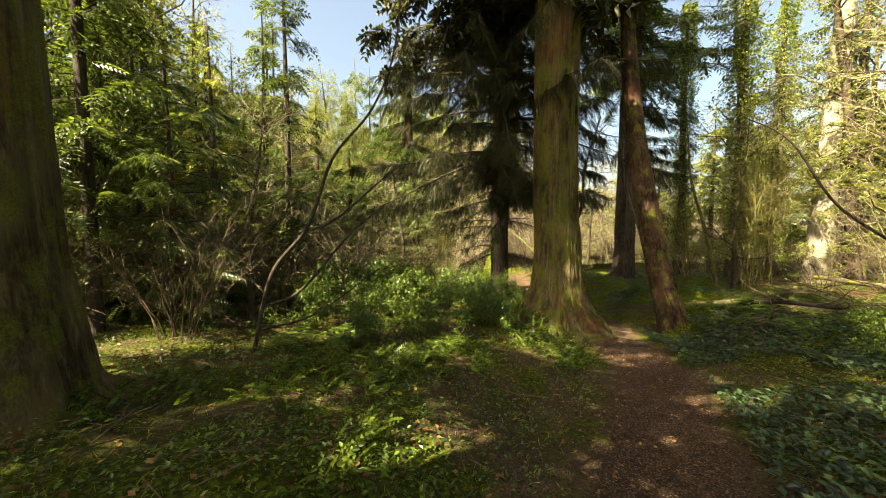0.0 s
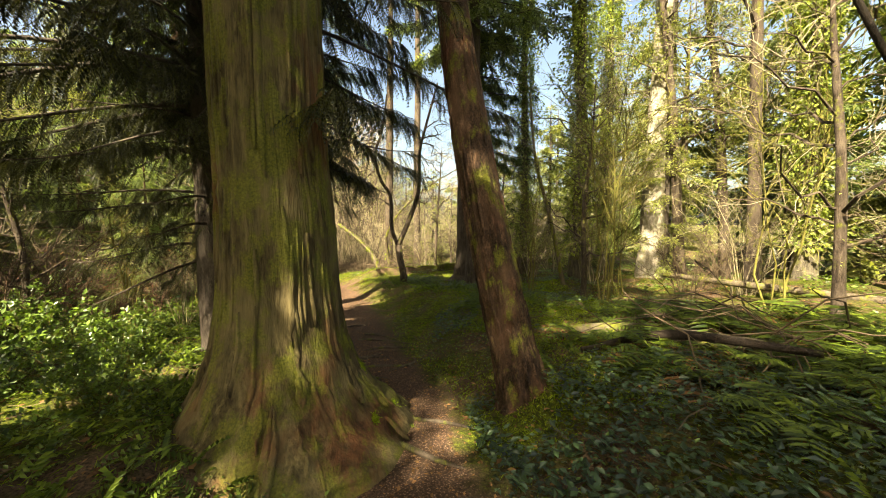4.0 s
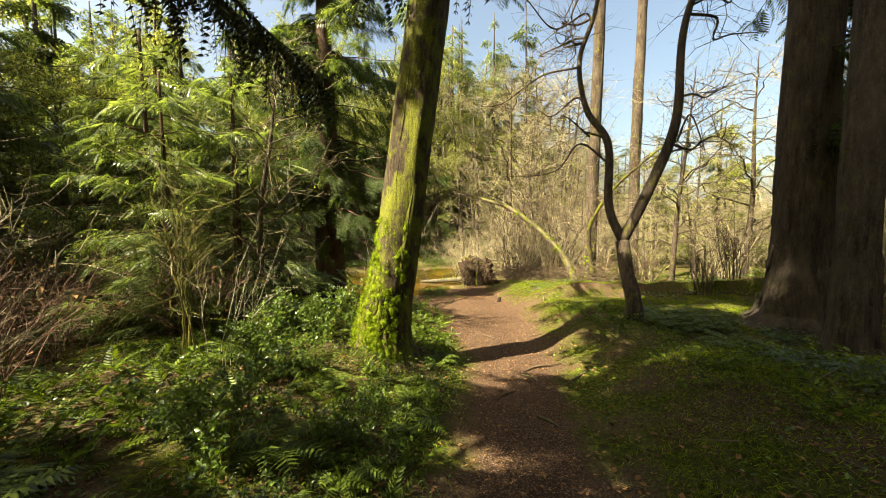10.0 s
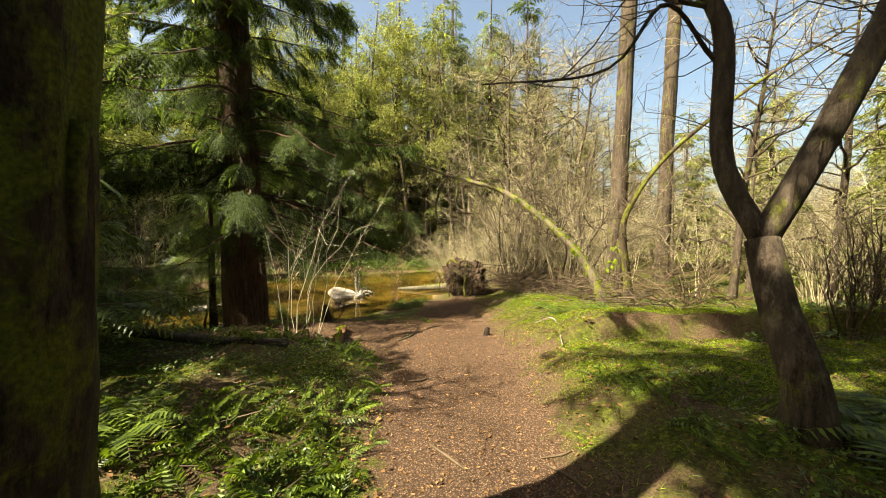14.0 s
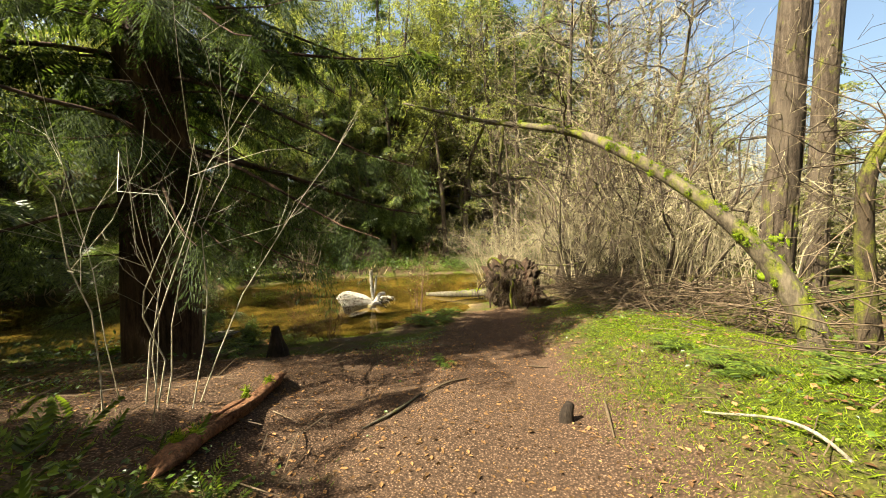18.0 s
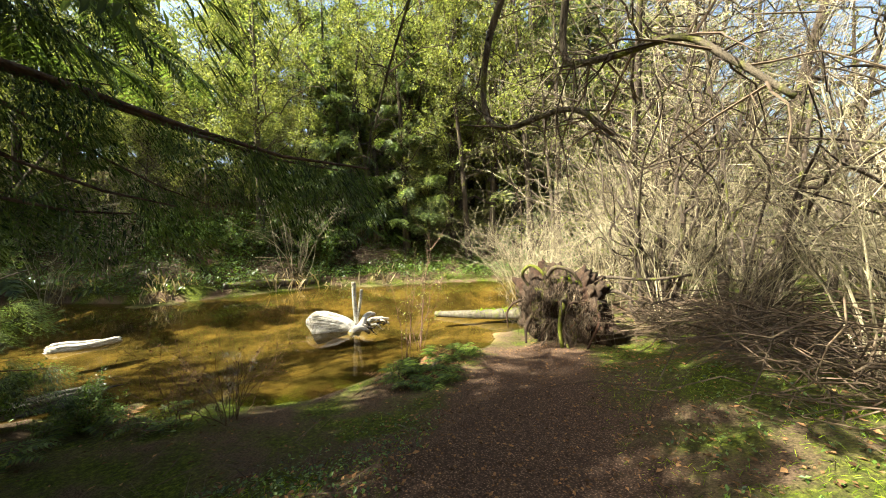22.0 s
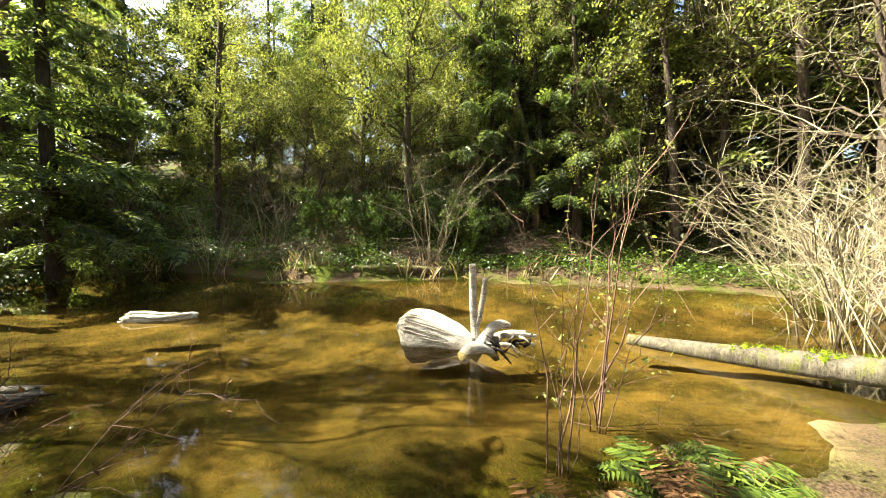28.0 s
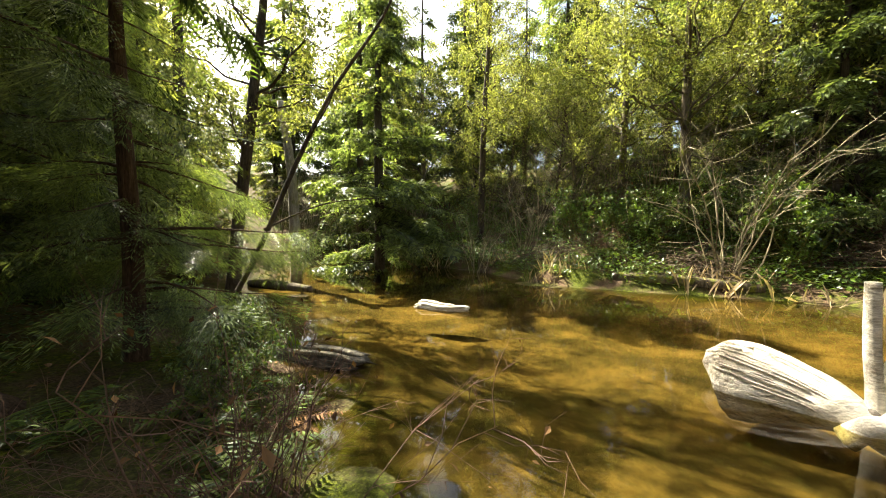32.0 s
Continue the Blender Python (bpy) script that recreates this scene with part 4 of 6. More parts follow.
bark_strips(behind, [up(-2.0, 25.0, -0.3), up(-2.0, 25.0, 1), up(-2.0, 25, 6), up(-1.9, 25, 13)], [0.38, 0.26, 0.235, 0.22], BARK_BROWN, 40, 0.05, 0.8, 0.06, 0.03, 0.012, 315)
moss_clumps(twin, twin_line, twin_radii, 70, 0.06, 0.3, (1.0, 1.2), 0.06, 309, MOSS)
bark_strips(twin, twin_line, twin_radii, BARK_BROWN, 60, 0.05, 0.6, 0.05, 0.03, 0.012, 310)
ARCH = [(-3.2, 17.0, 1.1), (-3.3, 17.02, 1.6), (-3.58, 17.06, 2.16), (-3.95, 17.12, 2.62), (-4.45, 17.2, 3.08), (-5.1, 17.31, 3.55), (-5.7, 17.42, 3.88), (-6.5, 17.55, 4.14), (-7.5, 17.72, 4.44), (-9.5, 18.06, 5.2)]
arch_spur = [(-7.3, 17.69, 4.3), (-7.6, 17.74, 3.8), (-7.65, 17.75, 3.3), (-7.44, 17.71, 3.1), (-6.92, 17.63, 3.11), (-6.64, 17.58, 2.9)]
arch_spur_b = [(-6.9, 17.62, 4.2), (-6.96, 17.63, 3.47), (-6.71, 17.59, 3.34), (-6.33, 17.53, 3.31), (-6.12, 17.49, 3.13), (-5.9, 17.45, 2.9)]
arch_spur_c = [(-8.5, 17.9, 4.75), (-8.74, 17.93, 4.5), (-9.26, 18.02, 3.8), (-9.56, 18.07, 3.13)]
arch_tree = bole("arching_tree", "moss-covered trunk arching low across the path", ARCH, [0.15, 0.11, 0.09, 0.078, 0.07, 0.063, 0.055, 0.046, 0.036, 0.02], BARK_MOSSY, 20, 120, 0.16, 0, 17,
                 [(arch_spur, 0.028, 0.016), (arch_spur_b, 0.024, 0.014), (arch_spur_c, 0.018, 0.009)])
moss_clumps(arch_tree, ARCH, [0.15, 0.11, 0.09, 0.078, 0.07, 0.063, 0.055, 0.046, 0.036, 0.02], 110, 0.02, 0.85, (2.9, 1.0), 0.018, 311, MOSS)
twiggy(arch_tree, [ARCH[4:], arch_spur, arch_spur_b, arch_spur_c], 26, 0.8, 0.007, TWIG_BROWN, 18, 0.3)
stem_right = [(-2.75, 17.6, 1.1), (-2.85, 17.5, 2.0), (-2.95, 17.3, 3.0), (-2.75, 17.3, 3.6), (-2.3, 17.4, 4.3), (-1.6, 17.6, 5.0), (-0.8, 17.9, 5.7), (0.6, 18.3, 6.6)]
second = bole("curved_tree", "mossy curving stem bending over away from the path", stem_right, [0.12, 0.075, 0.06, 0.05, 0.045, 0.038, 0.03, 0.015], BARK_TRUNK, 18, 90, 0.12, 0, 19)
twiggy(second, [stem_right], 110, 1.3, 0.007, TWIG_BROWN, 20)
twiggy(twin, [twin_line[:3]], 70, 1.2, 0.007, TWIG_TAN, 21)

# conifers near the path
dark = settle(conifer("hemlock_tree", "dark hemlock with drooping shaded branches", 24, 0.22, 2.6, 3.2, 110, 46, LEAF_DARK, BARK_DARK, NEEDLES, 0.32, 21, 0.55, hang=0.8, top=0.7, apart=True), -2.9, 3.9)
# the top layer is added high up to shade the ground to the north-east
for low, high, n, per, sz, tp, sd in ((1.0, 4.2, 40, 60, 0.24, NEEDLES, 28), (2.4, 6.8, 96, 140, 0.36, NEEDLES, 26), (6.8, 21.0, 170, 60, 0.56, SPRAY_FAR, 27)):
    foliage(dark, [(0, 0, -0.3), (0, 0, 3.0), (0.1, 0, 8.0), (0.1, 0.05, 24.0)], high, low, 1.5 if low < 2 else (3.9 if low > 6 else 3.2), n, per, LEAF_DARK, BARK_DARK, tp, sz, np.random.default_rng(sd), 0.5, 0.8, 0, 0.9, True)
# fronds take the shaded leaf colour, so they stay dark even in sun
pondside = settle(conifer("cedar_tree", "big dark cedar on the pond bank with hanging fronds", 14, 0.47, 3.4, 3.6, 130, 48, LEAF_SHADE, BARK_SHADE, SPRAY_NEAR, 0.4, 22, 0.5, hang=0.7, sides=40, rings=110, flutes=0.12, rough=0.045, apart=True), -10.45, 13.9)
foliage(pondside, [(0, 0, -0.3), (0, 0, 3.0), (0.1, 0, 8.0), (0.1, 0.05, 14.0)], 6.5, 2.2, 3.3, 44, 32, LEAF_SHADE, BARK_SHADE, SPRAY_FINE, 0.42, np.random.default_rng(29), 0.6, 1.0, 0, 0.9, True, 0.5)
frond_wall = settle(conifer("cedar_tree", "leafy cedar with sunlit hanging fronds", 7.6, 0.18, 0.9, 2.5, 90, 40, LEAF_CEDAR, BARK_SHADE, SPRAY_NEAR, 0.42, 23, 0.42, hang=0.5, apart=True), -12.3, 10.6)
low_cedar = settle(conifer("young_cedar", "bushy young cedar with bright flat fronds", 4.8, 0.08, 0.25, 1.75, 62, 28, LEAF_CEDAR, BARK_SHADE, SPRAY_NEAR, 0.36, 25, 0.35, hang=0.4, sides=12, rings=30), -8.0, 9.4)
for x, y, turn, size in ((-9.4, 8.6, 50, 1.1), (-7.1, 7.9, 120, 0.75), (-8.4, 10.1, 200, 0.6), (-13.0, 9.0, 20, 1.2)):
    put(low_cedar, x, y, turn, size)
young = settle(conifer("young_cedar", "young cedar thick with dark hanging fronds at the waterside", 5.6, 0.09, 0.3, 1.5, 54, 24, LEAF_CEDAR, BARK_SHADE, SPRAY_FINE, 0.38, 24, 0.4, hang=0.5, sides=12, rings=30, apart=True), -12.0, 14.0)
CEDARS = [conifer("cedar_tree", lb, h, 0.2, cf, rc, nb, pr - 6, lf, BARK_DARK, SPRAY_FAR, sz, sd, 0.38, hang=hg, sides=14, rings=30, top=0.15)
          for lb, h, cf, rc, nb, pr, lf, sz, sd, hg in (("cedar with layered green fronds", 16, 1.0, 2.8, 80, 20, LEAF_CEDAR, 0.55, 31, 0.5), ("yellow-green cedar with thin sunlit foliage", 13, 0.9, 2.6, 70, 20, LEAF_YELLOW, 0.48, 32, 0.4),
                                                      ("tall bluish fir with open crown", 20, 3.5, 2.7, 80, 20, LEAF_BLUE, 0.55, 33, 0.35))]
FARS = [conifer("conifer", lb, h, 0.22, cf, rc, 56, 22, lf, BARK_DARK, SPRAY_FAR, sz * 0.82, sd, 0.35, hang=0.35, sides=8, rings=12, top=0.15)
        for lb, h, cf, rc, lf, sz, sd in (("distant green cedar of the forest", 17, 0.8, 3.2, LEAF_CEDAR, 1.05, 34), ("distant yellow-green conifer, sunlit", 14, 0.8, 3.0, LEAF_YELLOW, 0.9, 35), ("distant tall bluish-green fir", 21, 2.0, 3.0, LEAF_BLUE, 1.05, 36))]
MAPLES = [open_tree("maple_tree", "mossy maple with fine yellow-green spring foliage", 11, 0.16, 2.6, 32, 4.2, BARK_MOSSY, TWIG_GREEN, 37, 26000, LEAF_YELLOW, 0.085),
          open_tree("maple_tree", "slender tree hazed with yellow-green buds", 13, 0.14, 2.4, 30, 3.0, BARK_BROWN, TWIG_GREEN, 38, 22000, LEAF_YELLOW, 0.08, 0.5, (1.3, 0.7)),
          open_tree("bare_tree", "tall leafless pale-barked alder", 15, 0.15, 3.0, 26, 2.8, BARK_BROWN, TWIG_TAN, 39, 1600, LEAF_YELLOW, 0.09, 0.55, (-1.0, 1.2)),
          open_tree("bare_tree", "leafless grey-brown tree full of fine twigs", 9, 0.1, 1.2, 26, 3.2, BARK_BROWN, TWIG_TAN, 41, 500, LEAF_YELLOW, 0.07, 0.45, (0.7, 0.4))]
BANK_CEDAR = conifer("cedar_tree", "full blue-green cedar sweeping down to the shore", 13, 0.2, 0.3, 3.1, 110, 36, LEAF_CEDAR, BARK_DARK, SPRAY_FAR, 0.46, 44, 0.4, hang=0.5, sides=14, rings=30, top=0.15)
LOW_TREE = open_tree("hazel_tree", "low mossy tree hung with yellow-green spring leaves", 6.5, 0.1, 0.7, 30, 3.0, BARK_MOSSY, TWIG_GREEN, 45, 15000, LEAF_YELLOW, 0.075, 0.6, (0.5, 0.3))
settle(BANK_CEDAR, -22.0, 11.8)
settle(LOW_TREE, -27.6, 16.2)
IVY = ivy_tree("ivy_tree", "trunk wrapped in sunlit climbing leaves", 14, 0.2, 0.8, 17000, LEAF_IVY, BARK_GREY, 42)
for ob, (x, y) in zip((*CEDARS, *FARS, *MAPLES, IVY), ((-26.5, 8.6), (-24.6, 27.6), (9.5, 15.0), (-35.5, 19.2), (-29.0, 28.0), (-31.0, 24.0), (-23.9, 22.5), (-26.5, 14.9), (-12.6, 30.5), (-8.0, 26.5), (4.4, 11.4))):
    settle(ob, x, y)
# the western wood: low cedars under open spring trees
for n, x, y, turn, size in ((0, -13.6, 7.2, 60, 0.5), (1, -8.8, 0.6, 40, 0.5), (0, -11.5, -2.5, 90, 0.5), (0, -12.5, 3.2, 0, 0.55), (0, -15.6, 9.0, 10, 0.45), (1, -9.6, 5.0, 100, 0.5), (2, -16.0, 7.0, 30, 0.6), (1, -13.2, -0.4, 10, 0.6), (1, -10.2, -5.2, 70, 0.6)):
    put(CEDARS[n], x, y, turn, size)
for n, x, y, turn, size in ((1, -17.5, -4.0, 20, 0.7), (2, -18.5, 3.0, 0, 0.6), (0, -17.5, -1.0, 40, 0.7), (2, -22.0, -3.0, 0, 0.9), (1, -22.0, 1.0, 70, 0.8), (1, -33.0, 8.0, 40, 1.1), (1, -36.0, 13.0, 0, 1.1), (0, -33.0, 13.5, 0, 0.9), (0, -37.0, 4.0, 0, 1.2), (2, -34.0, -2.0, 0, 1.1), (1, -26.0, -4.0, 0, 1.0), (2, -14.0, -8.0, 70, 0.8), (0, -19.0, -8.0, 0, 0.9)):
    put(FARS[n], x, y, turn, size)
for k, n, x, y, turn, size in (("c", 0, -17.5, 3.5, 0, 1.1), ("c", 2, -14.5, -1.8, 0, 0.9), ("m", 0, -18.0, -6.0, 40, 1.3), ("c", 0, -19.5, -1.0, 0, 1.1), ("c", 1, -19.0, 6.0, 0, 1.2)):
    put((MAPLES if k == "m" else CEDARS)[n], x, y, turn, size)
# unseen trees added behind the start to dapple the path with shade
put(CEDARS[2], -4.4, -8.0, 60, 1.1)
put(CEDARS[2], -6.8, -6.6, 160, 0.8)
for n, x, y, turn, size in ((2, -2.8, -7.6, 0, 0.9), (2, 0.6, -8.4, 50, 0.9), (0, 3.4, -6.6, 90, 0.8), (2, -6.6, -10.0, 50, 0.7), (0, -0.8, -12.0, 10, 0.9)):
    put(CEDARS[n], x, y, turn, size)
# east of the path
for n, x, y, turn, size in ((1, 7.4, 11.6, 15, 0.7), (2, 11.0, 7.0, 50, 0.9), (0, 11.4, 5.4, 80, 0.8)):
    put(CEDARS[n], x, y, turn, size)
for n, x, y, turn, size in ((0, 11.5, -2.0, 220, 1.0), (1, 7.2, 24.5, 130, 0.8), (0, 13.0, 13.0, 130, 1.0), (2, 15.5, 4.0, 30, 1.0), (1, 8.2, 18.5, 10, 0.8), (1, 13.8, 9.5, 10, 1.0), (2, 12.5, 1.5, 10, 0.9)):
    put(FARS[n], x, y, turn, size)
for x, y, turn, size in ((3.4, 15.0, 50, 0.9), (9.4, 8.8, 0, 1.0), (7.0, 15.0, 120, 0.9)):
    put(IVY, x, y, turn, size)
for n, x, y, turn, size in ((3, 3.4, 8.2, 20, 0.6), (2, 7.4, 8.0, 80, 0.9), (2, 5.4, 13.2, 80, 0.9), (0, 8.6, 12.6, 80, 0.9), (2, 7.9, 11.4, 40, 1.0), (3, 5.0, 3.9, 60, 0.6), (3, 7.0, 1.0, 20, 0.7), (1, 9.8, 1.2, 50, 0.9), (2, 9.5, 11.5, 0, 1.0)):
    put(MAPLES[n], x, y, turn, size)
# western understorey
for n, x, y, turn, size in ((3, -6.8, 9.0, 20, 0.5), (0, -13.0, 5.4, 90, 0.7), (1, -15.6, 6.0, 60, 0.8), (2, -14.6, 4.0, 0, 0.9), (0, -14.6, 1.2, 0, 1.0), (2, -12.6, -4.4, 0, 1.0), (0, -12.4, 8.2, 100, 0.5), (1, -16.0, 11.0, 100, 0.9), (3, -6.4, -0.6, 40, 0.45), (3, -7.4, 1.6, 110, 0.5), (3, -5.9, 4.4, 200, 0.45)):
    put(MAPLES[n], x, y, turn, size)
for x, y, turn, size in ((-7.4, -1.2, 70, 0.9), (-8.4, 2.4, 20, 0.8), (-10.6, 3.0, 10, 1.2), (-10.8, 0.2, 100, 1.3), (-9.2, -2.6, 150, 1.2), (-12.0, 6.2, 80, 1.3)):
    put(low_cedar, x, y, turn, size)
for n, x, y, turn, size in ((2, -6.8, 0.8, 30, 0.42), (0, -8.9, 2.2, 80, 0.5), (2, -7.6, -2.2, 10, 0.48), (0, -10.5, -0.6, 0, 0.65), (1, -14.6, 2.6, 60, 1.0), (0, -15.2, -3.4, 80, 1.1), (2, -16.6, -0.2, 200, 1.0)):
    put(CEDARS[n], x, y, turn, size)

# the far bank of the pond
for n, x, y, turn, size in ((0, -22.4, 27.2, 30, 0.75), (0, -21.4, 25.2, 200, 0.6), (1, -25.0, 25.2, 140, 0.8), (0, -20.6, 30.0, 10, 0.85)):
    put(CEDARS[n], x, y, turn, size)
for n, x, y, turn, size in ((1, -31.5, 20.0, 140, 0.7), (2, -38.0, 18.0, 0, 0.7), (0, -28.0, 24.0, 50, 0.75), (2, -24.0, 31.0, 0, 0.9), (0, -26.0, 29.5, 10, 0.85), (2, -18.5, 35.5, 45, 0.95), (0, -15.5, 38.0, 0, 1.0), (2, -34.0, 26.0, 0, 1.0), (0, -28.0, 33.0, 0, 1.0),
                            (1, -34.0, 8.5, 0, 0.6), (1, -17.5, 33.0, 0, 0.9), (2, -12.5, 44.0, 0, 1.0), (0, -21.0, 38.0, 0, 1.1), (2, -16.0, 45.0, 60, 1.1), (0, -32.0, 5.0, 20, 0.8), (1, -12.6, 36.8, 0, 0.9), (0, -24.0, 36.0, 30, 1.1), (1, -35.0, 21.0, 30, 1.0)):
    put(FARS[n], x, y, turn, size)
for n, x, y, turn, size in ((0, -25.6, 20.8, 90, 0.85), (3, -24.6, 18.2, 20, 0.6), (0, -29.2, 16.8, 10, 0.8), (3, -23.8, 24.6, 0, 0.9), (1, -21.6, 25.6, 70, 0.95), (0, -29.6, 11.0, 70, 0.8), (2, -16.8, 29.6, 70, 0.9), (2, -14.6, 33.5, 0, 0.9), (3, -10.4, 33.0, 0, 0.9), (2, -9.2, 36.0, 50, 0.8), (3, -6.4, 29.0, 40, 0.9), (3, -11.8, 28.4, 140, 0.9), (2, -19.0, 27.4, 33, 0.9), (1, -22.0, 29.4, 0, 1.0)):
    put(MAPLES[n], x, y, turn, size)

for k, n, x, y, turn, size in (("m", 1, -20.6, 28.3, 0, 1.25), ("m", 1, -18.6, 30.2, 90, 1.35), ("c", 0, -22.4, 30.6, 0, 1.0), ("m", 0, -17.6, 32.4, 40, 1.4), ("c", 1, -20.0, 34.0, 0, 1.2), ("c", 2, -15.6, 33.6, 30, 1.0), ("m", 1, -24.8, 26.6, 200, 1.3), ("m", 2, -12.6, 34.6, 0, 1.1), ("m", 2, -11.0, 36.4, 70, 1.15), ("m", 2, -14.4, 31.6, 120, 1.0),
                               ("m", 1, -16.0, 35.4, 10, 1.4), ("c", 1, -24.0, 33.6, 60, 1.2), ("m", 0, -27.0, 29.8, 60, 1.4), ("c", 2, -18.0, 38.6, 60, 1.1), ("m", 2, -8.6, 33.0, 10, 0.8), ("m", 1, -9.6, 37.6, 10, 0.95), ("c", 1, -7.0, 39.0, 10, 0.75), ("c", 1, -4.6, 42.0, 10, 0.8), ("m", 1, -6.2, 37.0, 50, 0.8)):
    put((MAPLES if k == "m" else CEDARS)[n], x, y, turn, size)

for n, x, y, size in ((1, -16.4, 33.6, 1.5), (0, -13.4, 35.6, 1.3), (1, -19.2, 31.8, 1.5), (0, -17.0, 36.0, 1.3), (1, -11.6, 34.4, 1.0)):
    put(CEDARS[n], x, y, 77 * x, size)
for x, y, size in ((-9.0, 27.0, 1.3), (-7.4, 30.0, 1.5), (-9.2, 32.0, 1.6), (-5.6, 26.4, 1.1), (-8.2, 35.0, 1.7), (-16.8, 31.4, 1.6), (-6.4, 32.5, 1.3), (-4.0, 30.0, 0.9), (-11.0, 38.0, 1.7), (-13.6, 36.6, 1.7), (3.4, 21.0, 0.8), (0.4, 24.0, 0.7), (-0.6, 20.5, 0.8), (1.8, 22.5, 0.9), (2.8, 18.6, 0.7)):
    put(MAPLES[3], x, y, 130 * x, size)

for x, y, turn, size in ((-22.2, 25.0, 60, 0.9), (-19.8, 28.2, 200, 0.9)):
    put(BANK_CEDAR, x, y, turn, size)
for x, y, turn, size in ((-25.0, 19.0, 210, 0.9), (-25.4, 24.0, 70, 0.9), (-18.6, 28.6, 120, 0.8)):
    put(LOW_TREE, x, y, turn, size)

# distant forest, lower beyond the marsh to the north
rng = np.random.default_rng(40)
done = 0
while done < 60:
    a, d = rng.uniform(-80, 135), rng.uniform(26, 60)
    x, y = -3 - math.sin(radians(a)) * d, 10 + math.cos(radians(a)) * d
    gap = -18 < a < 13
    if gap and d < 34 or shore(np.array([x]), np.array([y]))[0] < 3:
        continue
    low = 0.5 if gap else (0.8 if a > 75 else 1.0)
    put(FARS[int(rng.integers(0, 3))], x, y, rng.uniform(0, 360), rng.uniform(0.8, 1.2) * low)
    done += 1
for i in range(26):
    a, d = rng.uniform(-26, 26), rng.uniform(14, 34)
    x, y = -3 - math.sin(radians(a)) * d, 10 + math.cos(radians(a)) * d
    if shore(np.array([x]), np.array([y]))[0] > 1:
        put(MAPLES[3], x, y, rng.uniform(0, 360), rng.uniform(0.45, 0.7))
for x, y, size in ((-1.0, 30.0, 0.55), (-6.2, 34.0, 0.6), (2.6, 33.0, 0.5), (5.6, 29.0, 0.6), (-3.6, 38.0, 0.55), (0.8, 41.0, 0.6), (-9.0, 42.0, 0.75), (4.4, 40.0, 0.6), (1.6, 28.0, 0.6), (4.2, 25.5, 0.6)):
    put(FARS[1], x, y, 70 * x, size)

# shrubs
BUSHES = [bush("bare_shrub", "tangled leafless tan shrub", 16, 3.0, 1.3, TWIG_TAN, 51, 60, LEAF_YELLOW, 0.04, 7, 3),
          bush("bare_shrub", "dense brown leafless thicket shrub", 18, 2.2, 1.4, TWIG_BROWN, 52, 120, LEAF_YELLOW, 0.05, 8, 3),
          bush("willow_shrub", "arching pale willow shrub without leaves", 26, 3.2, 2.4, TWIG_TAN, 53, 0, None, 0.04, 8, 3, 0.012, 0.8),
          bush("leafy_shrub", "evergreen leafy undergrowth shrub", 14, 1.1, 0.9, TWIG_GREEN, 54, 3200, LEAF_SALAL, 0.06, 7, 5, 0.008),
          bush("reddish_shrub", "low reddish bramble shrub", 18, 1.5, 1.2, TWIG_RED, 55, 120, LEAF_BROWN, 0.05, 8, 4, 0.007),
          bush("sapling", "slender bare mossy sapling", 4, 5.0, 0.7, TWIG_GREEN, 56, 0, None, 0.04, 14, 5, 0.022, 0.1),
          bush("bare_shrub", "distant tangle of tan twigs", 15, 3.2, 1.8, TWIG_TAN, 57, 0, None, 0.04, 7, 2, 0.015),
          bush("leafy_shrub", "bank shrub with small green leaves", 12, 1.6, 1.4, TWIG_GREEN, 58, 3200, LEAF_SALAL, 0.075, 6, 4, 0.012)]
for b, (x, y) in zip(BUSHES, ((-4.8, 21.5), (-6.9, 5.6), (-11.4, 25.2), (-5.2, 1.2), (-6.6, 8.0), (3.1, 6.4), (-2.0, 31.0), (-22.0, 21.0))):
    settle(b, x, y)
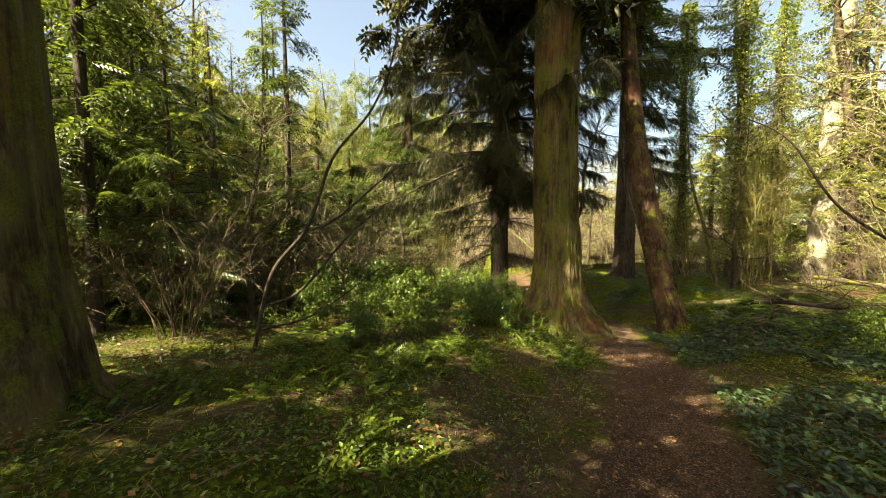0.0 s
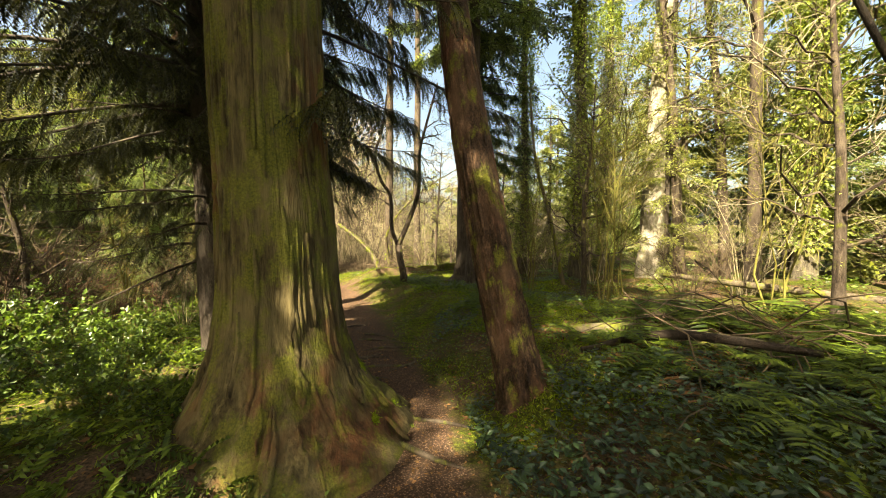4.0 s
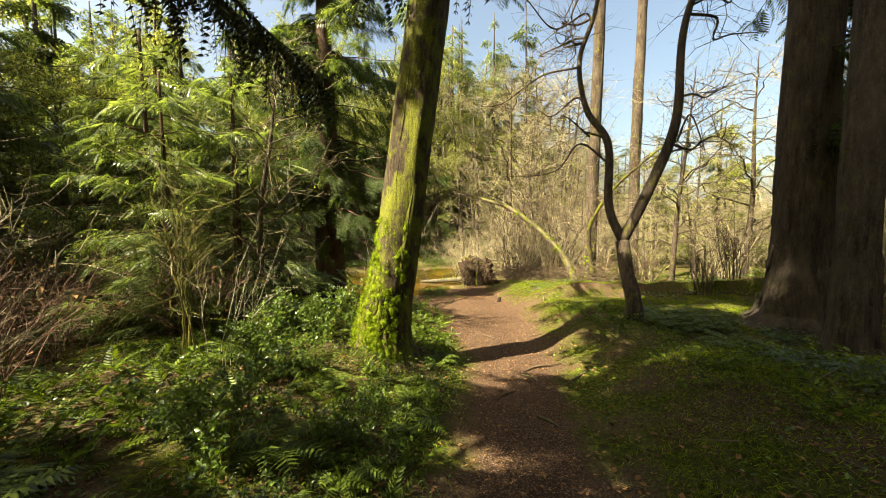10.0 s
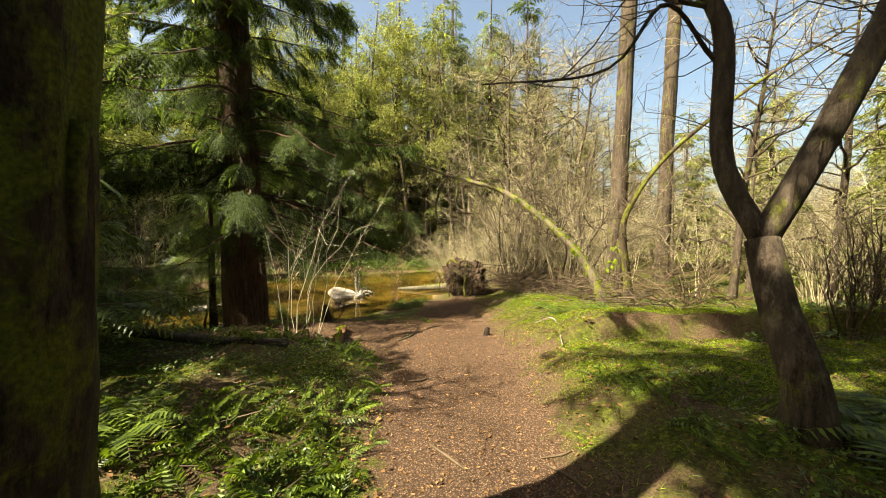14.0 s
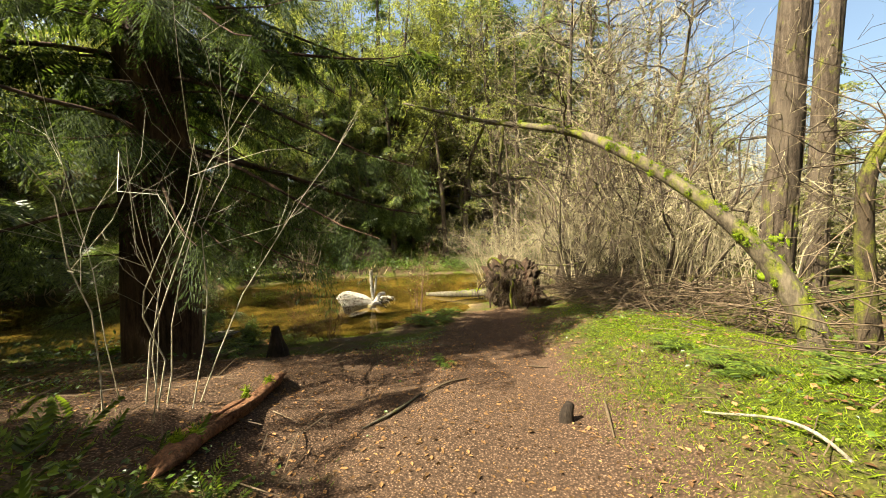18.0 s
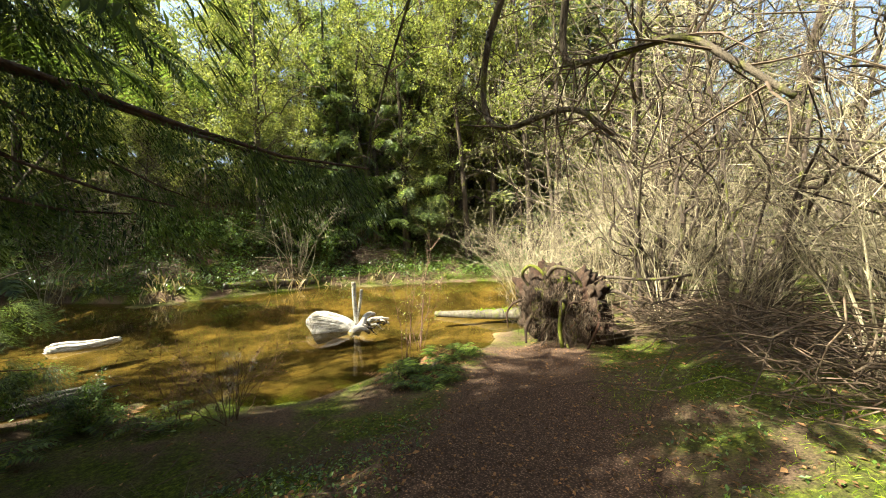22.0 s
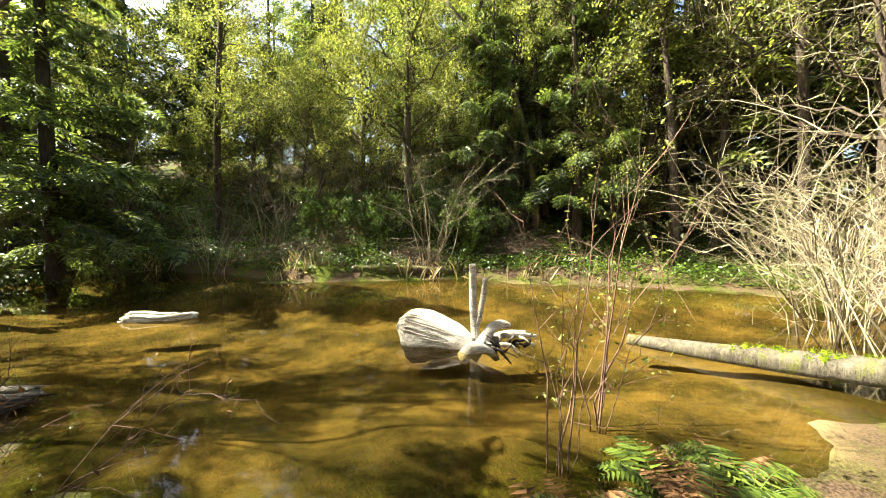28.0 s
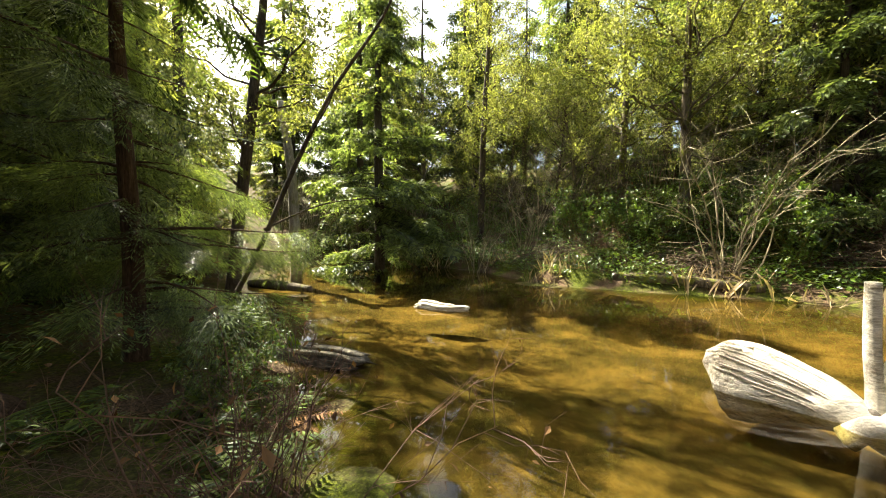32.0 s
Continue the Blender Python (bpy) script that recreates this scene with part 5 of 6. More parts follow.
SPOTS = [(6, -26.0, 4.0, 0, 1.2), (6, -25.0, 6.4, 50, 1.1), (6, -27.6, 7.2, 90, 1.3), (6, -24.4, 8.8, 10, 1.0), (6, -28.4, 4.4, 10, 1.3), (3, -2.9, -0.4, 20, 0.6), (3, -3.6, -1.2, 80, 0.6), (3, -2.2, 0.5, 140, 0.55), (3, -2.6, 2.0, 10, 0.6), (3, -4.9, -0.6, 70, 0.8), (3, -5.2, 2.2, 0, 0.8), (3, -2.3, 5.3, 0, 0.35), (3, -2.6, 6.3, 90, 0.4), (3, -3.2, 7.4, 30, 0.45), (3, 2.4, 0.4, 60, 0.5), (3, 3.2, -0.6, 0, 0.5), (3, 0.6, 6.6, 40, 0.3), (3, 1.6, 8.2, 0, 0.4), (3, 1.9, 10.2, 0, 0.45),
         (6, -9.4, 28.0, 0, 1.3), (6, -6.8, 29.6, 50, 1.4), (6, -4.2, 27.4, 0, 1.3), (6, -1.6, 28.2, 80, 1.3), (6, 1.2, 26.4, 0, 1.2), (6, -8.4, 31.4, 0, 1.4), (6, 3.2, 23.4, 0, 1.1), (6, -23.6, 17.0, 0, 1.0), (6, -25.0, 19.0, 60, 1.1), (6, -26.0, 17.6, 90, 1.2), (4, -24.6, 20.2, 0, 1.5), (6, -24.0, 24.0, 0, 1.0), (6, -22.4, 15.4, 0, 0.8), (6, -27.4, 20.8, 0, 1.3),
         (2, -10.2, 23.8, 100, 0.9), (2, -9.0, 25.0, 20, 1.0), (2, -12.0, 27.0, 200, 1.0), (2, -7.5, 26.5, 10, 1.1), (0, -7.2, 23.1, 50, 1.25), (0, -7.6, 24.2, 70, 1.2), (0, -5.9, 23.9, 170, 1.1), (0, -4.4, 23.0, 190, 1.0), (0, -1.2, 21.2, 0, 1.0), (2, -6.2, 22.2, 60, 0.7),
         (0, 0.8, 19.8, 70, 0.9), (1, -1.6, 18.9, 10, 0.9), (1, 0.6, 17.2, 80, 1.0), (0, 2.4, 15.6, 190, 1.0), (0, 3.4, 13.4, 20, 0.9), (1, 2.6, 11.0, 0, 0.8), (0, 4.6, 10.6, 99, 1.0), (5, 2.2, 8.6, 0, 0.8), (5, 4.2, 8.2, 120, 1.0), (1, -0.2, 15.6, 80, 0.8),
         (5, 5.5, 5.4, 40, 1.0), (0, 6.4, 7.0, 10, 1.0), (1, 5.0, 3.0, 30, 0.8), (0, 7.5, 0.0, 40, 1.1), (5, 4.6, 0.4, 77, 0.9), (1, 6.0, -2.5, 0, 0.8), (1, 4.2, 5.6, 0, 0.7), (0, 7.8, 4.8, 0, 1.0), (1, 7.4, 9.0, 0, 1.0),
         (1, -5.3, 3.4, 20, 0.9), (0, -6.5, 2.4, 80, 1.0), (1, -8.0, 2.2, 10, 1.0), (0, -7.2, -0.8, 60, 0.9), (1, -6.1, -0.2, 200, 0.8), (4, -6.9, 6.6, 10, 0.9), (1, -8.4, 6.8, 55, 1.0), (4, -8.0, 8.6, 90, 1.1), (4, -9.4, 9.6, 150, 1.1),
         (0, -9.2, 4.0, 0, 1.0), (1, -10.5, 1.6, 0, 1.1), (0, -9.4, -2.4, 0, 1.0), (1, -7.6, -3.0, 70, 0.9), (5, -5.0, 5.0, 20, 0.6), (5, -5.6, 7.4, 50, 0.5), (1, -6.2, -1.9, 30, 0.9), (4, -7.6, 6.2, 0, 1.0), (4, -5.6, 6.0, 40, 0.9), (4, -6.6, 4.6, 110, 1.0), (0, -4.6, 5.6, 20, 0.6), (4, -10.55, 16.75, 20, 0.75), (4, -10.9, 16.3, 140, 0.6),
         (3, -4.2, 0.4, 0, 0.8), (3, -3.4, 1.3, 50, 0.7), (3, -4.4, 1.9, 90, 0.9), (3, -3.6, 2.9, 150, 0.8), (3, -2.7, 1.0, 10, 0.6), (3, -4.9, 3.2, 10, 0.8), (3, -3.6, 6.6, 10, 0.6), (3, -4.6, 7.6, 70, 0.6), (3, -5.2, 8.9, 0, 0.7), (3, -5.9, 0.4, 0, 0.9), (3, -6.4, 4.2, 0, 0.9),
         (3, -12.3, 14.9, 0, 0.6), (3, -11.5, 15.6, 90, 0.45), (1, -13.0, 12.0, 0, 0.8), (0, 2.6, 16.6, 40, 0.9), (0, 4.2, 19.4, 100, 1.0), (6, 5.2, 16.6, 0, 1.0), (6, 6.4, 20.6, 70, 1.1)]
for n, x, y, turn, size in SPOTS:
    put(BUSHES[n], x, y, turn, size, drop=0.02)
for i in range(120):
    if i < 75:
        x, y = rng.uniform(-31, -18), rng.uniform(7, 33)
        n, size = int(rng.choice([6, 6, 7, 7, 4])), rng.uniform(0.7, 1.4)
    else:
        x, y = rng.uniform(-10, 11), rng.uniform(20.5, 40)
        n, size = 6, rng.uniform(0.9, 1.6)
    if shore(np.array([x]), np.array([y]))[0] < 0.9 or to_line(np.array([x]), np.array([y]), WAY)[0] < 2.0:
        continue
    put(BUSHES[n], x, y, rng.uniform(0, 360), size, drop=0.02)

# single stems and trunks that stand out
bole("vine_maple", "thin dark understorey tree curving up and leaning", [up(-4.83, -1.91, -0.1), (-4.62, -1.76, 3.4), (-4.2, -1.55, 4.03), (-3.92, -1.38, 4.9), (-3.46, -1.15, 5.55), (-3.2, -1.0, 6.4), (-3.1, -0.9, 8)], [0.03, 0.024, 0.02, 0.016, 0.012, 0.006], BARK_DARK, 10, 60, 0.08, 0, 101,
     [([(-4.3, -1.6, 3.95), (-4.0, -1.3, 4.1), (-3.5, -1.0, 4.6), (-3.2, -0.8, 4.9)], 0.02, 0.008), ([(-4.7, -1.8, 3.0), (-4.3, -1.6, 3.2), (-3.7, -1.4, 3.9), (-3.2, -1.3, 4.3)], 0.022, 0.008), ([(-4.75, -1.85, 2.7), (-4.1, -1.6, 2.9), (-3.3, -1.3, 3.5)], 0.018, 0.006)])
bole("slender_tree", "slender pale mossy tree beside the path", [up(3.13, 1.04, -0.2), (3.15, 1.1, 3.6), (3.24, 1.17, 4.53), (3.32, 1.26, 5.78), (3.2, 1.3, 7), (3.3, 1.3, 9)], [0.075, 0.06, 0.05, 0.045, 0.03, 0.015], BARK_MOSSY, 12, 60, 0.08, 0, 102,
     [([(3.3, 1.25, 5.6), (3.6, 1.3, 6.0), (3.9, 1.5, 6.6)], 0.025, 0.008), ([(3.2, 1.15, 4.2), (2.9, 1.0, 4.7), (2.4, 1.0, 5.0)], 0.018, 0.006)])
bole("fallen_pole", "dark thin stem leaning through the undergrowth", [up(3.6, 0.6, 0.0), (2.9, 0.9, 3.6), (2.2, 1.1, 4.3), (1.7, 1.2, 5.2), (1.2, 1.3, 5.6)], [0.022, 0.02, 0.017, 0.012, 0.006], BARK_DARK, 10, 50, 0.08, 0, 103)
bole("dark_conifer", "straight dark conifer trunk in the wood", [up(9.4, 6.5, -0.3), up(9.45, 6.5, 3), up(9.5, 6.6, 8), up(9.5, 6.6, 15)], [0.34, 0.26, 0.24, 0.2, 0.14], BARK_DARK, 18, 40, 0.06, 0.06, 104)
bole("pale_tree", "big pale sunlit trunk leaning in the wood", [up(7.0, 11.6, -0.3), up(7.05, 11.7, 2), up(7.3, 12.0, 6), up(7.6, 12.3, 13)], [0.5, 0.36, 0.34, 0.3, 0.2], BARK_PALE, 20, 50, 0.06, 0.08, 105)
bole("leaning_sapling", "thin bare stem leaning over the moss", [up(1.45, 8.35, -0.1), (1.13, 8.32, 2.95), (0.79, 8.29, 3.94), (0.45, 8.26, 4.99), (0.3, 8.27, 5.8), (0.25, 8.3, 7)], [0.06, 0.05, 0.045, 0.04, 0.03, 0.015], BARK_GREY, 10, 50, 0.08, 0, 106,
     [([(0.6, 8.28, 4.4), (0.9, 8.5, 5.0), (1.1, 8.7, 5.8)], 0.018, 0.006)])
bole("leaning_sapling", "thin mossy stem leaning over the moss", [up(3.5, 9.9, -0.1), (3.07, 9.86, 3.79), (2.58, 9.84, 5.59), (2.4, 9.9, 7.5)], [0.07, 0.055, 0.045, 0.02], BARK_MOSSY, 10, 40, 0.08, 0, 107)
bole("leaning_sapling", "thin dark sapling leaning over the pond edge", [up(-12.6, 14.0, -0.1), (-12.94, 14.43, 1.01), (-13.13, 14.92, 2.2), (-13.29, 15.35, 3.12), (-13.51, 15.98, 4.15), (-13.6, 16.2, 5.2)], [0.034, 0.03, 0.026, 0.021, 0.015, 0.008], BARK_BROWN, 10, 50, 0.06, 0, 108,
     [([(-13.2, 15.1, 2.6), (-13.0, 15.5, 2.9), (-12.6, 15.8, 3.0)], 0.012, 0.004), ([(-13.0, 14.6, 1.5), (-13.3, 15.2, 1.8), (-13.6, 15.9, 1.9)], 0.012, 0.004)])
bole("broken_snag", "bare tan snag trunk on the far shore", [up(-20.2, 9.5, -0.3), (-20.2, 9.45, 1.4), (-20.27, 9.28, 3.65), (-20.26, 8.9, 6.0)], [0.2, 0.17, 0.15, 0.12], BARK_PALE, 14, 30, 0.06, 0.06, 109)
bole("far_bank_tree", "straight dark trunk on the far bank", [up(-21.1, 27.6, -0.3), (-21.13, 27.6, 2.5), (-21.44, 27.47, 5.72), (-21.9, 27.1, 11.5)], [0.2, 0.15, 0.13, 0.1], BARK_BROWN, 14, 30, 0.06, 0.06, 110)
bole("far_bank_tree", "curving mossy stem on the far bank", [up(-20.5, 26.7, -0.2), (-20.57, 26.61, 3.46), (-21.04, 25.94, 6.75), (-21.65, 24.74, 8.72), (-22.24, 23.54, 10.46)], [0.14, 0.11, 0.1, 0.08, 0.05], BARK_MOSSY, 12, 40, 0.06, 0, 111)
def clump(name, label, x, y, stems, tall, lean_to, bark, twig, seed):
    """A willow of many crooked stems from one stool, each stem with limbs of its own, and bare twigs."""
    g = np.random.default_rng(seed)
    e = thing(name, x, y, hz(x, y), label, "tree")
    o = np.array(e.location)
    lines = []
    for i in range(stems):
        a = lean_to + g.normal(0, 1.1) + (math.pi if i % 4 == 3 else 0)
        h, out = tall * g.uniform(0.65, 1.1), g.uniform(0.4, 1.9)
        d = np.array([math.cos(a), math.sin(a), 0])
        root = d * g.uniform(0.05, 0.35) + g.normal(0, 0.06, 3) * (1, 1, 0)
        pts = [root + d * out * q ** 1.3 + np.array([0, 0, h * q - 0.1]) + g.normal(0, 0.09 + 0.1 * q, 3) * min(1, 4 * q) for q in (0, 0.12, 0.28, 0.45, 0.65, 0.85, 1.0)]
        r = g.uniform(0.022, 0.045) * (1.5 if i < 3 else 1)
        v, f = trunk(pts, [r * 1.3, r, r * 0.8, r * 0.6, r * 0.4, r * 0.2], 9, 42, 0.08, 0, seed + i)
        piece("stem", v, f, bark, e, "", True)
        lines.append([p + o for p in pts])
        for k in range(3):
            c = spline(pts, 50)[int(g.integers(14, 44))]
            w = np.array([g.normal(0, 0.8), g.normal(0, 0.8), g.uniform(0.1, 0.9)])
            ln = g.uniform(0.6, 1.5)
            side = [c, c + w * ln * 0.35 + g.normal(0, 0.06, 3), c + w * ln * 0.7 + g.normal(0, 0.1, 3), c + w * ln + (0, 0, -0.15 * ln) + g.normal(0, 0.1, 3)]
            v, f = trunk(side, [r * 0.45, r * 0.3, r * 0.12], 6, 20, 0.06, 0, seed + 40 + i)
            piece("limb", v, f, bark, e, "", True)
            lines.append([p + o for p in side])
    twiggy(e, lines, 5, 0.8, 0.005, twig, seed + 90)
    return e


clump("willow_tree", "many-stemmed bare willow with crooked dark stems", -7.5, 23.5, 17, 5.2, 1.2, BARK_BROWN, TWIG_BROWN, 401)
clump("willow_tree", "bare willow clump with thin brown stems", -6.0, 22.9, 10, 4.2, 0.4, BARK_BROWN, TWIG_BROWN, 402)
clump("willow_tree", "leafless brown willow behind the brush", -4.6, 21.6, 9, 4.6, 0.8, BARK_BROWN, TWIG_BROWN, 403)
white_bush = settle(bush("dead_shrub", "dead shrub of long bleached pale shoots", 9, 3.1, 1.5, twig_material("bleached_twig", (0.26, 0.21, 0.15), (0.5, 0.44, 0.34)), 59, 0, None, 0.04, 4, 1, 0.0055, 0.2), -7.5, 13.0)
budding = settle(bush("budding_sapling", "reddish sapling with pale green opening buds", 6, 2.1, 0.5, TWIG_RED, 60, 170, LEAF_YELLOW, 0.04, 5, 2, 0.009, 0.1), -11.0, 20.3)
put(budding, -10.6, 19.6, 80, 0.8)
put(white_bush, -4.9, 7.4, 40, 0.55)

# ferns
FERN = fern("sword_fern", "green sword fern with long arching fronds", 15, 0.75, 61)
settle(FERN, -0.95, 12.3)
BRACKEN = fern("dying_fern", "pond-edge fern, half green and half rusty brown", 16, 0.6, 62, None, 6)
settle(BRACKEN, -10.1, 19.9)
RUSTY = fern("withered_fern", "withered rust-brown fern fallen among fresh ones", 13, 0.5, 63, None, 10)
settle(RUSTY, 2.0, 3.0)
for i in range(22):
    a, d = rng.uniform(0, 6.28), rng.uniform(0.2, 2.1)
    x, y = 3.1 + d * math.cos(a), 3.7 + 0.9 * d * math.sin(a)
    if x > 1.35:
        put((RUSTY, RUSTY, FERN, BRACKEN)[i % 4], x, y, rng.uniform(0, 360), rng.uniform(0.9, 1.5))
for i in range(46):
    k = rng.uniform(0, 1)
    x, y = (rng.uniform(-6.2, -2.9), rng.uniform(5.2, 9.6)) if i < 26 else (rng.uniform(-5.6, -2.2), rng.uniform(-2.0, 2.6))
    if to_line(np.array([x]), np.array([y]), WAY)[0] > 1.0 and math.hypot(x + 1.41, y - 2.35) > 1.2:
        put(FERN, x, y, rng.uniform(0, 360), rng.uniform(0.35, 0.7))
for x, y, turn, size in ((-0.85, 12.0, 10, 0.8), (-0.55, 12.3, 50, 0.8), (-1.05, 12.5, 90, 1.0), (-0.5, 12.9, 30, 0.9), (-0.3, 11.4, 60, 0.7), (1.6, 7.2, 0, 0.7), (2.8, 5.0, 60, 0.9), (3.4, 2.6, 20, 0.9), (2.2, 1.6, 80, 0.8), (-4.0, -1.0, 30, 0.7), (-2.6, -1.4, 0, 0.5), (-3.2, 5.2, 10, 0.8), (-5.4, 10.0, 20, 0.7),
                         (-3.1, 8.0, 90, 0.5), (-3.9, 15.9, 0, 0.6), (-3.3, 15.6, 77, 0.55), (-4.4, 16.6, 0, 0.45), (-11.0, 16.2, 0, 0.7), (-11.5, 15.6, 50, 0.8), (-10.9, 15.0, 90, 0.7), (-21.5, 19.5, 0, 1.0), (-21.0, 22.0, 30, 1.1), (-20.8, 23.5, 80, 1.0), (-22.6, 20.8, 120, 1.1), (-22.2, 24.5, 0, 1.1), (-23.2, 22.2, 0, 1.1), (-22.6, 18.0, 60, 1.0)):
    put(FERN, x, y, turn, size)
for x, y, turn, size in ((-9.45, 18.6, 60, 0.9), (-9.5, 18.95, 10, 1.1), (-9.75, 19.15, 80, 1.15), (-9.25, 19.05, 150, 0.9), (-9.9, 18.8, 220, 0.9), (-10.0, 19.3, 70, 0.75), (-9.85, 19.9, 130, 1.0), (-9.9, 20.3, 200, 0.95), (-10.1, 20.6, 50, 0.8), (2.6, 3.6, 10, 1.1), (1.9, 3.9, 70, 0.9), (3.6, 4.4, 0, 1.0), (-11.8, 15.9, 20, 0.7), (2.2, 2.4, 0, 0.9), (3.0, 2.9, 40, 1.0), (1.7, 4.8, 80, 0.8), (4.2, 3.4, 0, 1.0), (2.4, 4.4, 0, 0.9), (-6.6, 15.6, 0, 0.5)):
    put(BRACKEN, x, y, turn, size)

# ---- wood on the ground and in the water ----
def log(name, label, points, radii, bark, seed, sides=18, rings=40, rough=0.1, category="log"):
    x, y, z = points[0]
    v, f = trunk(np.array(points) - np.array(points[0]), radii, sides, rings, rough, 0, seed)
    ob = piece(name, v, f, bark, None, "", True)
    ob.location = points[0]
    return tagged(ob, label, category)


# driftwood stump in the pond
stump = thing("driftwood_stump", -13.3, 20.18, 0.0, "bleached driftwood stump with roots standing in the pond", "driftwood")
g = np.random.default_rng(70)
butt_line, butt_radii = [(-0.4, -0.66, -0.02), (-0.34, -0.6, 0.03), (-0.12, -0.42, 0.07), (0.16, -0.18, 0.06), (0.36, -0.02, 0.0)], [0.16, 0.31, 0.37, 0.36, 0.3, 0.23, 0.17, 0.12]
v, f = trunk(butt_line, butt_radii, 48, 90, 0.05, 0, 71)
piece("butt", v, f, DRIFTWOOD, stump, "", True)
stump_ridges = [(np.array(q) + np.array(stump.location)) for q in butt_line]
bark_strips(stump, stump_ridges, butt_radii, DRIFTWOOD, 60, 0.12, 0.62, 0.34, 0.014, 0.004, 73, "wood_ridge")
bark_strips(stump, stump_ridges, butt_radii, SPLIT, 7, 0.25, 0.7, 0.3, 0.007, 0.006, 74, "dark_crack")
for pts, a, b in (([(0.37, 0.0, -0.1), (0.35, 0.01, 0.22), (0.33, -0.01, 0.62), (0.32, -0.02, 1.1)], 0.065, 0.048), ([(0.35, 0.01, 0.22), (0.39, 0.05, 0.42), (0.42, 0.09, 0.7), (0.43, 0.11, 0.92)], 0.05, 0.034),
                  ([(0.5, -0.12, -0.08), (0.5, 0.02, 0.08), (0.46, 0.2, 0.26), (0.45, 0.34, 0.3), (0.46, 0.46, 0.27)], 0.085, 0.045), ([(0.42, -0.2, -0.1), (0.52, -0.1, 0.06), (0.56, 0.08, 0.02), (0.6, 0.2, -0.1)], 0.085, 0.04),
                  ([(0.4, 0.1, 0.02), (0.36, 0.4, 0.12), (0.38, 0.7, 0.1), (0.34, 0.98, 0.05)], 0.06, 0.025), ([(0.35, 0.15, 0.06), (0.3, 0.5, 0.13), (0.26, 0.86, 0.1)], 0.045, 0.02)):
    v, f = trunk(pts, [a, (a + b) / 2, b], 12, 30, 0.16, 0, 72)
    piece("root", v, f, DRIFTWOOD, stump, "", True)
for i in range(30):
    b = np.array([0.45 + g.normal(0, 0.09), g.uniform(0.0, 0.8), g.uniform(-0.04, 0.1)])
    d = np.array([g.normal(0.1, 0.5), g.uniform(-0.2, 1.0), g.normal(-0.15, 0.35)])
    d *= g.uniform(0.12, 0.3) / np.linalg.norm(d)
    r = g.uniform(0.012, 0.035)
    v, f = trunk([b, b + d * 0.5 + g.normal(0, 0.03, 3), b + d + g.normal(0, 0.035, 3)], [r, r * 0.8, r * 0.25], 8, 14, 0.2, 0, i)
    piece("splinter", v, f, (DRIFTWOOD, SPLIT, ROTTEN)[i % 3], stump, "", True)

# uprooted root plate at the path's end, and its log in the water
plate = thing("root_plate", -8.75, 22.0, hz(-8.75, 22.0), "upturned root plate of a fallen tree, dark soil and mossy roots", "root plate")
g = np.random.default_rng(171)
gu, gv = np.meshgrid(np.linspace(0, 2 * np.pi, 121)[:-1], np.linspace(0.02, 0.98, 64))
bl = np.stack([np.sign(np.cos(gu)) * np.abs(np.sin(gv * np.pi) * np.cos(gu)) ** 0.7 * 0.86, np.sin(gv * np.pi) * np.sin(gu) * 0.4, np.cos(gv * np.pi) * 0.72], -1)
bl *= (1 + 0.2 * wavy(bl, 4, 3) + 0.14 * wavy(bl, 9, 4) + 0.12 * wavy(bl, 21, 5) + 0.08 * wavy(bl, 43, 6) + 0.04 * wavy(bl, 80, 7))[..., None]
hollow = np.exp(-((bl[..., 0] - 0.2) / 0.26) ** 2 - ((bl[..., 2] + 0.12) / 0.34) ** 2) * (bl[..., 1] < 0)
bl[..., 1] += 0.5 * hollow
bl[..., 2] += 0.56
ii = (np.arange(63)[:, None] * 120 + np.arange(120)[None]).ravel()
jj = (np.arange(63)[:, None] * 120 + (np.arange(120)[None] + 1) % 120).ravel()
piece("soil", bl.reshape(-1, 3), np.stack([ii, jj, jj + 120, ii + 120], -1), SOIL, plate, "dark crumbling soil held by roots", True)
